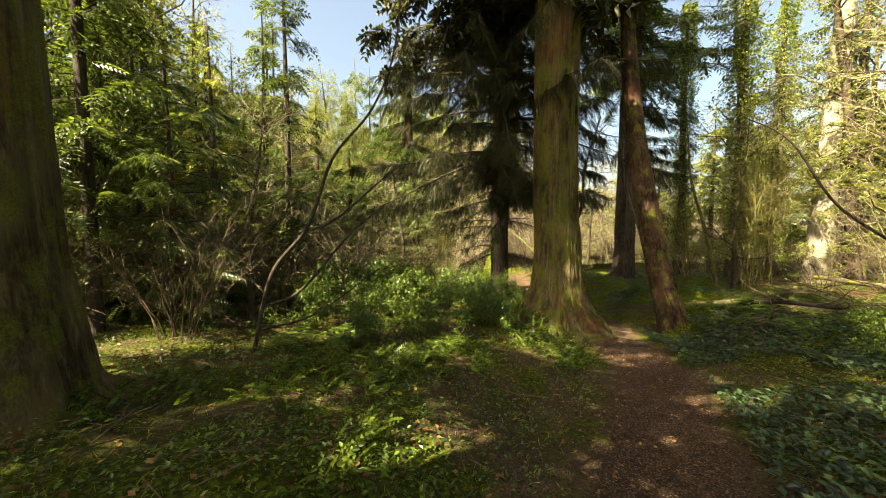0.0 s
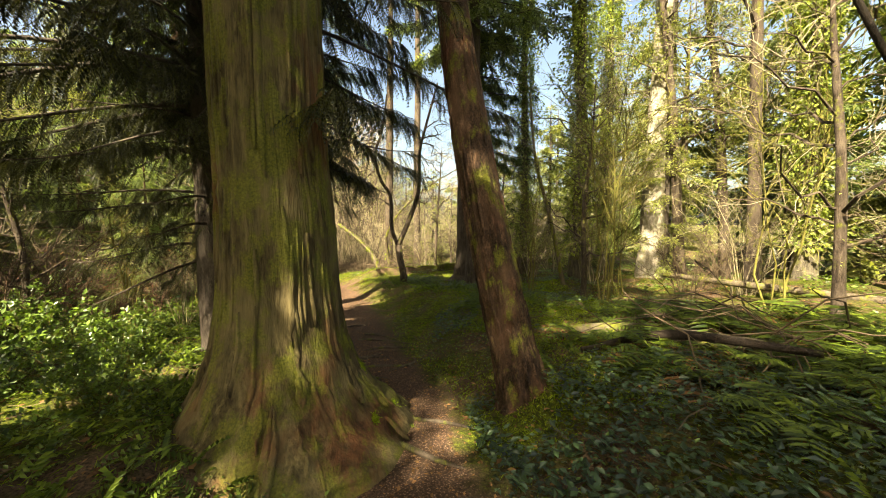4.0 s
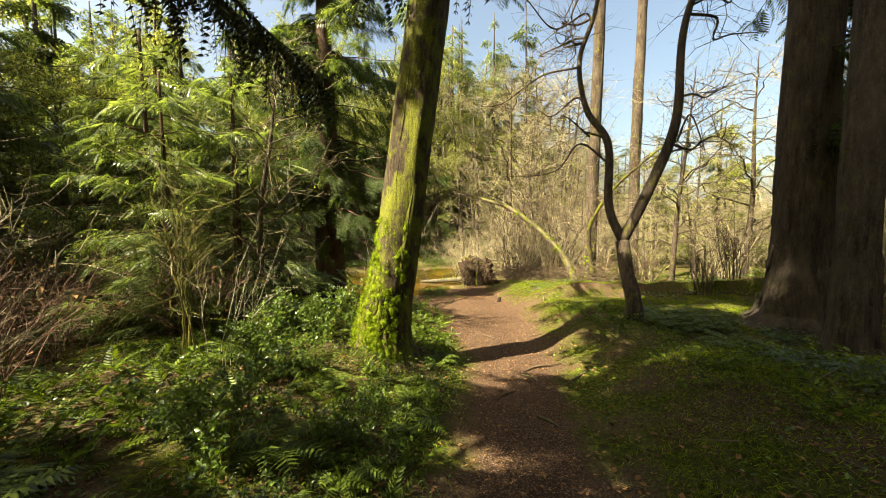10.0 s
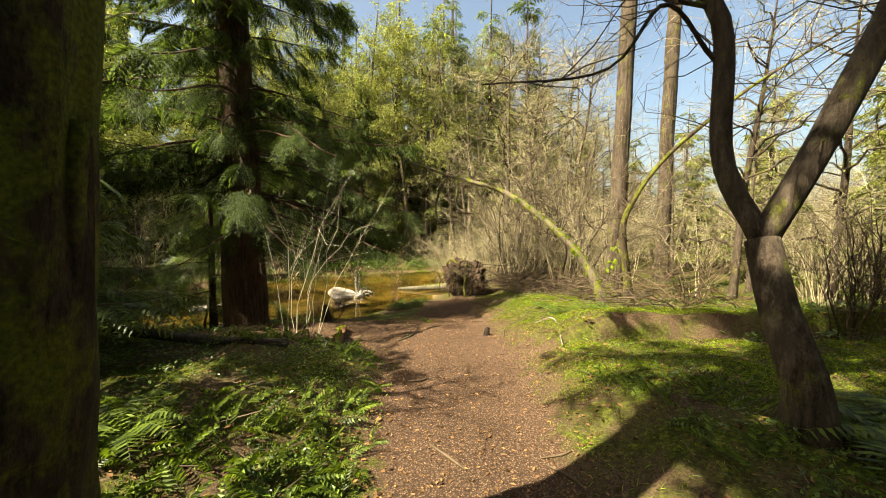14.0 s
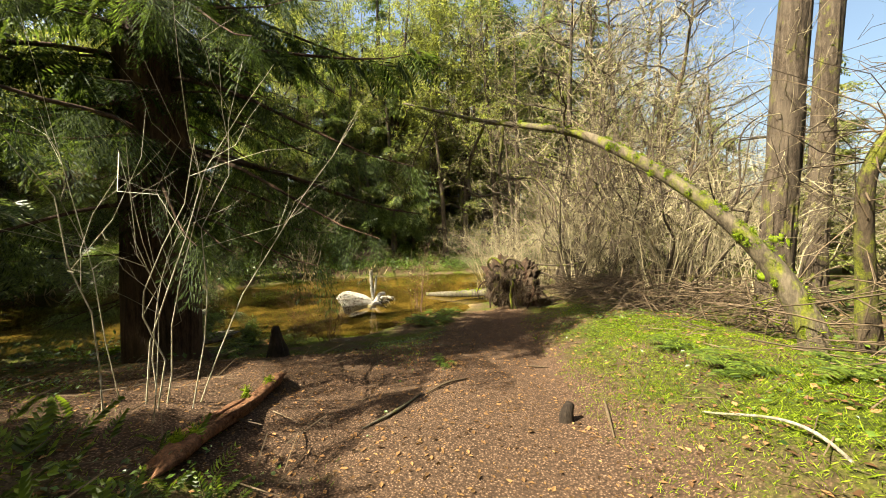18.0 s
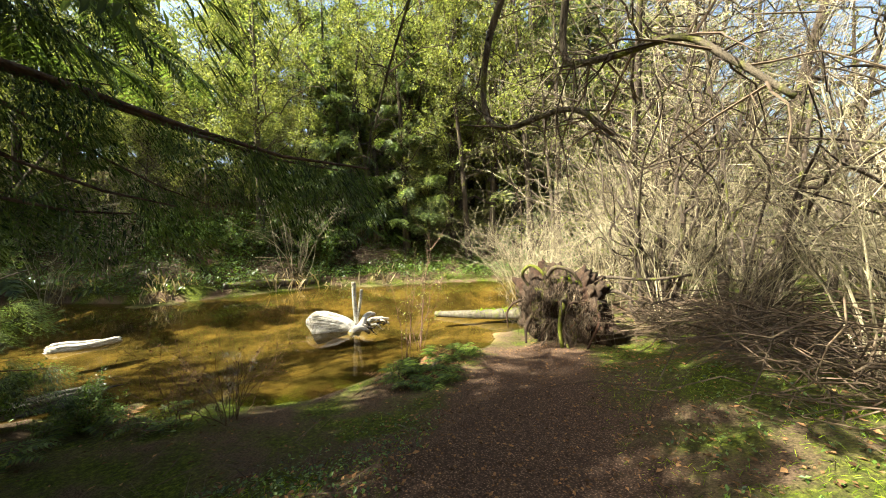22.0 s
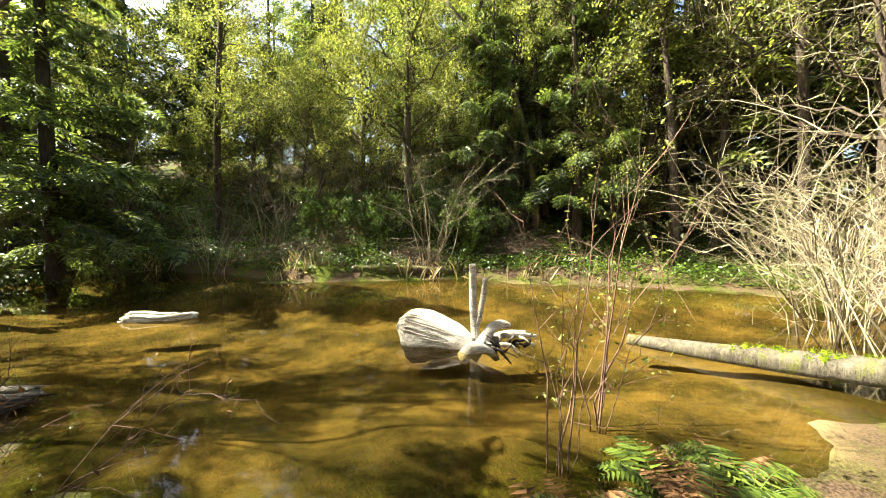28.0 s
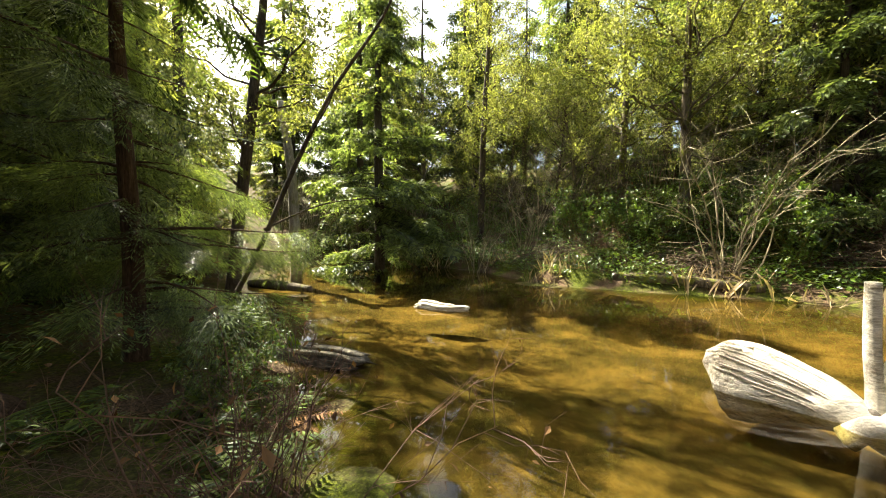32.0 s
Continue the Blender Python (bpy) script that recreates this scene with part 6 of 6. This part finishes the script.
for pts, a, b, bark in (([(-0.62, -0.2, 0.95), (-0.72, -0.34, 1.22), (-0.5, -0.42, 1.42), (-0.28, -0.38, 1.3), (-0.2, -0.25, 1.02)], 0.055, 0.05, BARK_TRUNK), ([(-0.3, -0.2, 1.1), (-0.05, -0.35, 1.4), (0.25, -0.34, 1.36), (0.4, -0.2, 1.08)], 0.06, 0.04, BARK_TRUNK),
                        ([(0.1, -0.2, 0.95), (0.16, -0.46, 0.72), (0.13, -0.5, 0.35), (0.2, -0.52, -0.05)], 0.075, 0.055, BARK_TRUNK), ([(0.18, -0.45, 0.3), (0.3, -0.55, 0.05), (0.42, -0.66, -0.06)], 0.05, 0.02, SOIL), ([(-0.4, -0.3, 0.6), (-0.52, -0.5, 0.3), (-0.5, -0.56, -0.05)], 0.06, 0.04, SOIL),
                        ([(0.55, -0.2, 0.85), (0.78, -0.4, 0.6), (0.7, -0.5, 0.25), (0.58, -0.5, -0.05)], 0.05, 0.03, SOIL), ([(-0.7, -0.1, 0.7), (-0.95, -0.2, 0.62), (-1.08, -0.3, 0.4), (-1.02, -0.36, 0.1)], 0.05, 0.02, SOIL), ([(0.6, -0.05, 0.95), (0.95, -0.1, 1.05), (1.3, -0.1, 0.9), (1.6, -0.05, 0.96)], 0.05, 0.02, BARK_BROWN),
                        ([(0.2, 0.0, 1.1), (0.7, 0.05, 1.25), (1.4, 0.0, 1.28), (2.0, -0.1, 1.42)], 0.045, 0.03, BARK_BROWN)):
    v, f = trunk(pts, [a * 0.62, a * 0.62, (a + b) * 0.29, b * 0.55], 12, 40, 0.22, 0, int(100 * a))
    piece("thick_root", v, f, bark, plate, "", True)
for i in range(260):
    a = g.uniform(0, 2 * np.pi)
    d = np.array([math.cos(a) * g.uniform(0.3, 0.95), -abs(g.normal(0.2, 0.45)), math.sin(a) * g.uniform(0.2, 0.9) + 0.15])
    s = np.array([0, 0, 0.55]) + d * (0.66, 0.36, 0.55)
    k = g.uniform(0.05, 0.28)
    e2 = s + d * k + g.normal(0, 0.07, 3)
    fall = g.uniform(0.1, 0.35)
    e3 = e2 + g.normal(0, 0.07, 3) + (0, 0, -fall * 0.6)
    e4 = e3 + g.normal(0, 0.05, 3) + (0, 0, -fall * 0.8)
    thick = g.uniform(0.018, 0.04) if i < 44 else g.uniform(0.003, 0.009)
    line = np.array([s * 0.85 + np.array([0, 0, 0.08]), (s + e2) / 2 + g.normal(0, 0.04, 3), e2, e3, e4])
    line[:, 2] = np.maximum(line[:, 2], -0.05)
    v, f = trunk(line, [thick, thick * 0.8, thick * 0.5, thick * 0.2], 6, 16, 0.12, 0, i)
    piece("root", v, f, (SOIL, BARK_BROWN, SOIL, BARK_RED)[i % 4], plate, "", True)
n = 900
a, q = g.random(n) * 2 * np.pi, np.linspace(0, 1, 6)
b = np.stack([np.cos(a) * 0.84 * g.uniform(0.2, 1.05, n), -0.46 + 0.42 * g.random(n) ** 2, 0.58 + np.sin(a) * 0.74 * g.uniform(0.2, 1.05, n)], -1)
ln = g.uniform(0.08, 0.32, n)
hair = b[:, None] + np.array([0, 0, -1.0]) * (ln[:, None] * q)[..., None] + np.array([0, -0.12, 0]) * np.sin(q * 3)[None, :, None] * g.uniform(0, 1, n)[:, None, None]
hair[:, 1:] += np.cumsum(g.normal(0, 0.018, (n, 5, 3)), 1)
hair[..., 2] = np.maximum(hair[..., 2], 0.0)
v, f = tubes(hair, g.uniform(0.002, 0.006, n)[:, None] * (1 - 0.7 * q)[None], 3)
tagged(piece("root_hair", v, f, TWIG_BROWN, plate, "hanging tangle of fine brown roots"), kind="stuff")
moss_clumps(plate, [(-9.35, 21.9, 0.95), (-8.95, 21.95, 1.28), (-8.5, 21.95, 1.26), (-8.15, 21.9, 0.95)], [0.1, 0.1], 70, 0.0, 1.0, (1.5, 1.6), 0.05, 314, MOSS)
pond_log = log("fallen_log", "fallen log lying in the pond, bleached tip and bright moss", [(-9.3, 23.4, 0.4), (-10.3, 23.2, 0.22), (-11.4, 22.75, 0.1), (-12.4, 22.3, 0.04)], [0.145, 0.14, 0.125, 0.1, 0.07], BARK_GREY, 75, 26, 90, 0.05)
moss_clumps(pond_log, [(-9.3, 23.4, 0.4), (-10.3, 23.2, 0.22), (-11.4, 22.75, 0.1), (-12.4, 22.3, 0.04)], [0.145, 0.14, 0.125, 0.1, 0.07], 120, 0.1, 0.66, (3.3, 1.0), 0.034, 313, MOSS)
def slab_log(name, label, a, b, rows, mat, seed):
    """A weathered log split lengthways into ragged slabs; rows: (offset across, height, half width, half height, from, to)."""
    g = np.random.default_rng(seed)
    a, b = np.array(a, float), np.array(b, float)
    e = thing(name, *a, label, "log")
    along = (b - a) / np.linalg.norm(b - a)
    side = np.cross((0, 0, 1.0), along)
    ln = np.linalg.norm(b - a)
    for off, z, w, h, s0, s1 in rows:
        k, m = 26, 12
        s = np.linspace(s0, s1, k)
        t = np.arange(m) * 2 * np.pi / m
        taper = np.clip(np.minimum(s - s0, s1 - s) / 0.05, 0.45, 1) * (1 + 0.12 * wavy(np.stack([s * 9, 0 * s, 0 * s], -1), 1.0, seed + off * 9))
        cs, sn = np.sign(np.cos(t)) * np.abs(np.cos(t)) ** 0.6, np.sign(np.sin(t)) * np.abs(np.sin(t)) ** 0.6
        edge = 1 + 0.16 * wavy(np.stack([s[:, None] * 6 + 0 * t, np.cos(t)[None] * 3 + 0 * s[:, None], np.sin(t)[None] * 3 + 0 * s[:, None]], -1), 1.0, seed + 1) + g.normal(0, 0.05, (1, m))
        ends = g.normal(0, 0.03, m)
        sl = s[:, None] + np.where((np.arange(k) < 2)[:, None] | (np.arange(k) > k - 3)[:, None], ends[None], 0)
        v = along * (sl * ln)[..., None] + side * (off + w * (taper[:, None] * cs * edge))[..., None] + np.array([0, 0, 1.0]) * (z + 0.02 * np.sin(s * 7 + seed)[:, None] + h * taper[:, None] * sn * edge)[..., None]
        i = (np.arange(k - 1)[:, None] * m + np.arange(m)[None]).ravel()
        j = (np.arange(k - 1)[:, None] * m + (np.arange(m)[None] + 1) % m).ravel()
        f = np.stack([i, j, j + m, i + m], -1)
        q = np.arange(0, m, 2)
        v = np.vstack([v.reshape(-1, 3), v[0].mean(0)[None], v[-1].mean(0)[None]])
        top = (k - 1) * m
        f = np.vstack([f, np.stack([0 * q + k * m, (q + 2) % m, q + 1, q], -1), np.stack([0 * q + k * m + 1, top + q, top + q + 1, top + (q + 2) % m], -1)])
        piece("slab", v, f, mat, e, "", True)
    return e


slab_log("floating_log", "bleached split log floating in the pond", (-16.14, 15.36, 0.0), (-16.0, 16.42, 0.0), ((0.0, 0.02, 0.13, 0.06, 0.0, 1.0), (0.09, 0.07, 0.05, 0.05, 0.02, 0.72), (-0.07, 0.07, 0.07, 0.035, 0.12, 0.95), (0.02, 0.1, 0.04, 0.03, 0.05, 0.5)), DRIFTWOOD, 76)
rotten = slab_log("rotten_log", "dark rotting split log with moss jutting into the pond", (-13.35, 13.6, 0.02), (-12.98, 15.9, 0.0), ((0.0, 0.02, 0.19, 0.06, 0.0, 0.98), (0.12, 0.08, 0.05, 0.035, 0.0, 0.7), (-0.11, 0.08, 0.06, 0.035, 0.08, 1.0), (0.02, 0.11, 0.05, 0.03, 0.2, 0.92), (0.06, 0.1, 0.03, 0.025, 0.5, 0.99), (-0.05, 0.12, 0.025, 0.025, 0.35, 0.8)), SPLIT, 77)
slab_log("weathered_log", "grey weathered split wood lying on the rotten log", (-13.12, 14.7, 0.13), (-12.97, 15.85, 0.1), ((0.0, 0.03, 0.05, 0.02, 0.0, 1.0), (-0.11, 0.01, 0.035, 0.02, 0.25, 0.98)), BARK_PALE, 78)
moss_clumps(rotten, [(-13.32, 13.7, 0.1), (-13.22, 14.4, 0.13), (-13.1, 15.2, 0.1)], [0.1, 0.1], 34, 0.05, 0.95, (1.6, 1.0), 0.05, 79, MOSS)
log("mossy_log", "low log overgrown with moss near the bank", [(-17.6, 10.0, 0.05), (-17.4, 11.0, 0.08), (-17.2, 12.2, 0.04)], [0.1, 0.14, 0.08], BARK_MOSSY, 78)
log("shore_log", "short sawn log lying on the far shore", [(-21.4, 17.9, 0.35), (-20.9, 18.2, 0.22), (-20.2, 18.6, 0.12)], [0.13, 0.13, 0.13], BARK_PALE, 79)
log("shore_log", "mossy log lying along the far shore", [(-20.0, 19.6, 0.3), (-19.6, 21.0, 0.3), (-19.2, 22.6, 0.2)], [0.12, 0.14, 0.1], BARK_MOSSY, 80)
log("fallen_branch", "thin fallen branch lying on the moss", [up(-4.09, 15.0, 0.02), up(-3.68, 14.48, 0.05), up(-3.42, 13.9, 0.03)], [0.007, 0.009, 0.005], BARK_PALE, 81)
crumbled = slab_log("fallen_log", "crumbling red-brown rotten log beside the path", up(-6.35, 12.75, 0.03), up(-7.6, 14.1, 0.03), ((0.0, 0.02, 0.07, 0.04, 0.0, 1.0), (0.05, 0.05, 0.03, 0.03, 0.1, 0.6), (-0.04, 0.05, 0.035, 0.03, 0.3, 0.97)), RED_ROT, 82)
moss_clumps(crumbled, [up(-6.5, 12.9, 0.06), up(-7.0, 13.4, 0.07), up(-7.5, 14.0, 0.07)], [0.06, 0.06], 10, 0.0, 1.0, (1.6, 1.4), 0.03, 83, MOSS)
log("fallen_log", "long dark log lying on the bank", [up(-6.26, 11.85, 0.06), up(-7.37, 11.45, 0.1), up(-8.6, 10.8, 0.12)], [0.05, 0.07, 0.06], BARK_DARK, 83)

log("fallen_log", "mossy fallen log among rusty ferns", [up(1.55, 4.6, 0.05), up(2.3, 3.8, 0.14), up(3.3, 2.8, 0.1)], [0.06, 0.085, 0.08], BARK_MOSSY, 84, 18, 60, 0.16)
log("fallen_log", "broken brown log beside the leaning tree", [up(1.5, 3.3, 0.05), up(2.2, 2.9, 0.2), up(2.9, 2.1, 0.3)], [0.035, 0.05, 0.03], ROTTEN, 85, 14, 40, 0.16)
log("fallen_log", "pale fallen pole lying in the wood", [up(5.0, 7.6, 0.5), up(6.2, 6.4, 0.25), up(7.6, 5.0, 0.05)], [0.05, 0.07, 0.08], BARK_MOSSY, 86, 12, 40)
log("tree_stub", "small broken stub standing in the path", [up(-4.95, 14.95, -0.05), up(-4.95, 14.95, 0.06), up(-4.93, 14.98, 0.14)], [0.06, 0.05, 0.03], ROTTEN, 87, 12, 12, 0.2, "stump")
log("dead_stump", "dark rotten stump on the pond bank", [up(-8.6, 14.6, -0.1), up(-8.6, 14.6, 0.15), up(-8.62, 14.6, 0.42)], [0.14, 0.1, 0.05], ROTTEN, 88, 16, 20, 0.35, "stump")
log("weathered_branch", "grey weathered branch lying at the pond edge", [up(-9.62, 19.15, 0.03), up(-9.7, 19.35, 0.06), up(-9.75, 19.55, 0.1)], [0.03, 0.035, 0.025], BARK_GREY, 89, 12, 24)
g = np.random.default_rng(119)
for i in range(11):
    y = 1.6 + 0.52 * i + g.normal(0, 0.15)
    x = float(np.interp(y, WAY[:, 1], WAY[:, 0])) + g.uniform(-0.25, 0.4)
    a, n = g.uniform(-0.6, 0.6), g.uniform(0.3, 0.65)
    dx, dy = math.cos(a) * n, math.sin(a) * n
    log("tree_root", "bare brown root crossing the path", [up(x - dx, y - dy, -0.02), up(x - dx * 0.4, y - dy * 0.2, 0.015), up(x + dx * 0.3, y + dy * 0.5, 0.012), up(x + dx, y + dy, -0.03)], [0.012, g.uniform(0.016, 0.026), 0.02, 0.01], BARK_BROWN, 160 + i, 8, 20, 0.2, "root")
g = np.random.default_rng(120)
for i in range(26):
    x, y = g.uniform(-1.6, -0.4), g.uniform(4.2, 6.6)
    if i > 9:
        k = g.uniform(0, 1)
        x, y = -2.0 - 5.5 * k + g.normal(0, 0.7), 9.0 + 9.0 * k + g.normal(0, 0.5)
    a, n = g.uniform(0, np.pi), g.uniform(0.12, 0.4)
    dx, dy = math.cos(a) * n, math.sin(a) * n
    log("fallen_stick", "thin brown stick lying on the path", [up(x - dx, y - dy, 0.012), up(x + g.normal(0, 0.03), y, 0.02), up(x + dx, y + dy, 0.012)], [0.006, g.uniform(0.008, 0.016), 0.005], TWIG_BROWN if i % 3 else BARK_GREY, 130 + i, 6, 9, 0.15, "stick")

# brush heaps of dead branches
def brush_heap(label, x, y, wide, count, seed, twig):
    g = np.random.default_rng(seed)
    a = g.random(count) * 2 * np.pi
    c = np.stack([g.normal(0, wide * 0.45, count), g.normal(0, wide * 0.45, count), g.uniform(0.03, 0.55, count)], -1)
    d = np.stack([np.cos(a), np.sin(a), g.normal(0, 0.22, count)], -1) * g.uniform(0.3, 1.1, count)[:, None]
    q = np.linspace(-1, 1, 6)
    p = c[:, None] + d[:, None] * q[None, :, None] + np.array([0, 0, -0.25]) * (q ** 2)[None, :, None] * g.uniform(0, 1, count)[:, None, None]
    p[:, 1:] += np.cumsum(g.normal(0, 0.085, (count, 5, 3)), 1)
    p[..., 2] = np.maximum(p[..., 2], 0.01)
    v, f = tubes(p, g.uniform(0.003, 0.009, count)[:, None] * (1.15 - 0.5 * np.abs(q))[None], 4)
    ob = piece("brush_heap", v, f, twig)
    ob.location = (x, y, hz(x, y))
    return tagged(ob, label, "brush heap", "", "stuff")


for i, (x, y, w, n) in enumerate(((-5.0, 20.2, 1.5, 200), (-3.4, 19.2, 1.3, 150), (-5.9, 21.8, 1.3, 200), (-7.0, 22.3, 0.9, 140), (-2.2, 16.2, 1.0, 60), (2.9, 3.2, 1.1, 50), (-19.4, 25.4, 1.0, 240), (-21.6, 18.2, 0.8, 150), (-20.3, 21.6, 0.9, 140))):
    brush_heap("tangled heap of dead fallen branches", x, y, w, n, 140 + i, TWIG_BROWN)

# ---- ground cover ----
def scatter(name, label, count, area, keep_if, template, size, mat, seed, lift=0.0, upright=0.3, category="ground cover"):
    g = np.random.default_rng(seed)
    x0, y0, x1, y1 = area
    x, y = g.uniform(x0, x1, count), g.uniform(y0, y1, count)
    clump = wavy(np.stack([x, y, 0 * x], -1), 1.7, seed)
    ok = keep_if(x, y, clump, g.random(count))
    x, y = x[ok], y[ok]
    n = len(x)
    a = g.random(n) * 2 * np.pi
    d = np.stack([np.cos(a), np.sin(a), g.uniform(0, 2 * upright, n)], -1)
    o = np.stack([x, y, height(x, y) + lift * g.random(n)], -1)
    nrm = np.array([0, 0, 1.0]) + g.normal(0, 0.3, (n, 3))
    v, f = fan(o, d, nrm, size * g.uniform(0.5, 1.4, n), *template)
    return tagged(piece(name, v, f, mat), label, category, "", "stuff")


def east(x, y):
    return x - np.interp(y, WAY[:, 1], WAY[:, 0])


def wild(x, y, c, r):
    return (trodden(x, y) < 0.3 + 0.5 * r) & (to_line(x, y, WAY) > 0.45 + 0.35 * r) & (shore(x, y) > np.where(r < 0.2, 0.05, 2.0))


scatter("moss_tufts", "bright green moss tufts over the forest floor", 190000, (-9, -7, 5, 20), lambda x, y, c, r: wild(x, y, c, r) & (c > -0.4), BLADE, 0.042, MOSS, 91, 0, 0.9)
scatter("grass_blades", "short grass and herbs beside the path", 60000, (-9, -7, 5, 20), lambda x, y, c, r: wild(x, y, c, r) & (c > 0.15), BLADE, 0.045, GRASS, 92, 0, 2.2)
scatter("herb_leaves", "low green leaves of ground herbs", 190000, (-9, -7, 5, 20), lambda x, y, c, r: wild(x, y, c, r) & (c > -0.05) & ((east(x, y) < 0) | (r < 0.35)), LEAF, 0.034, LEAF_SALAL, 93, 0.1, 0.4)
scatter("ivy_leaves", "dark ivy leaves carpeting the ground by the path", 60000, (0.2, -6, 4.5, 3), lambda x, y, c, r: wild(x, y, c, r) & (c > -0.3) & (r < 0.6), LEAF, 0.06, IVY_DARK, 87, 0.12, 0.3)
scatter("ivy_leaves", "ivy leaves trailing over the moss", 26000, (-0.2, 4.5, 4.5, 13), lambda x, y, c, r: wild(x, y, c, r) & (c > 0.1) & (east(x, y) > 0.8), LEAF, 0.055, IVY_DARK, 86, 0.1, 0.3)
scatter("moss_carpet", "deep sunlit moss and clover beside the pond path", 160000, (-5.4, 12.6, 0.5, 18.5), lambda x, y, c, r: wild(x, y, c, r) & (c > -0.6), BLADE, 0.032, MOSS, 89, 0, 1.2)
scatter("moss_carpet", "green moss along the shaded path", 120000, (-1.2, 2.0, 3.5, 12), lambda x, y, c, r: wild(x, y, c, r) & (c > -0.7), BLADE, 0.042, MOSS, 88, 0, 1.2)
scatter("fern_fronds", "low fern fronds crowding beside the path", 19000, (-7.5, -4, 4.5, 13), lambda x, y, c, r: wild(x, y, c, r) & (c > 0.0) & (to_line(x, y, WAY) > 0.8) & (to_line(x, y, WAY) < 4) & ((east(x, y) < 0) | (east(x, y) > 1.6) & (r < 0.4)), FROND, 0.2, LEAF_FERN, 90, 0.03, 0.8)
scatter("forest_twigs", "thin dead twigs strewn over the floor", 9000, (-10, -7, 5, 21), lambda x, y, c, r: (shore(x, y) > 0.2) & (to_line(x, y, WAY) > 1.1), ([(0, -0.009, 0), (0, 0.012, 0.012), (1, 0.006, 0.012), (1, -0.006, 0)], [(0, 1, 2, 3)]), 0.28, TWIG_BROWN, 99, 0.03, 0.12, "twigs")
scatter("leaf_litter", "brown leaf litter and bark chips on the path", 90000, (-12, -8, 3, 22), lambda x, y, c, r: ((to_line(x, y, WAY) < 2.2 * r + 0.2) | (trodden(x, y) > 0.3)) & (shore(x, y) > 0.15), LEAF, 0.035, LEAF_BROWN, 94, 0.01, 0.1, "leaf litter")
scatter("fallen_leaves", "brown fallen leaves through the wood", 60000, (-17, -6, 8, 24), lambda x, y, c, r: wild(x, y, c, r), LEAF, 0.05, LEAF_BROWN, 97, 0.02, 0.15, "leaf litter")
scatter("wood_leaves", "leafy ground cover under the trees", 70000, (-17, -6, 10, 26), lambda x, y, c, r: wild(x, y, c, r) & (c > 0.1) & (to_line(x, y, WAY) > 3.5), LEAF, 0.08, LEAF_SALAL, 98, 0.14, 0.4)
scatter("bank_leaves", "leafy ground cover on the far bank", 190000, (-32, 6, -13, 36), lambda x, y, c, r: (shore(x, y) > 0.25) & (c > -0.4), LEAF, 0.1, LEAF_SALAL, 95, 0.4, 0.6)
scatter("reeds", "dry pale reeds along the far shore", 12000, (-26, 8, -16, 27), lambda x, y, c, r: (np.abs(shore(x, y) - 0.4) < 0.5) & (c > 0.0), BLADE, 0.4, STRAW, 96, 0, 2.5, "reeds")
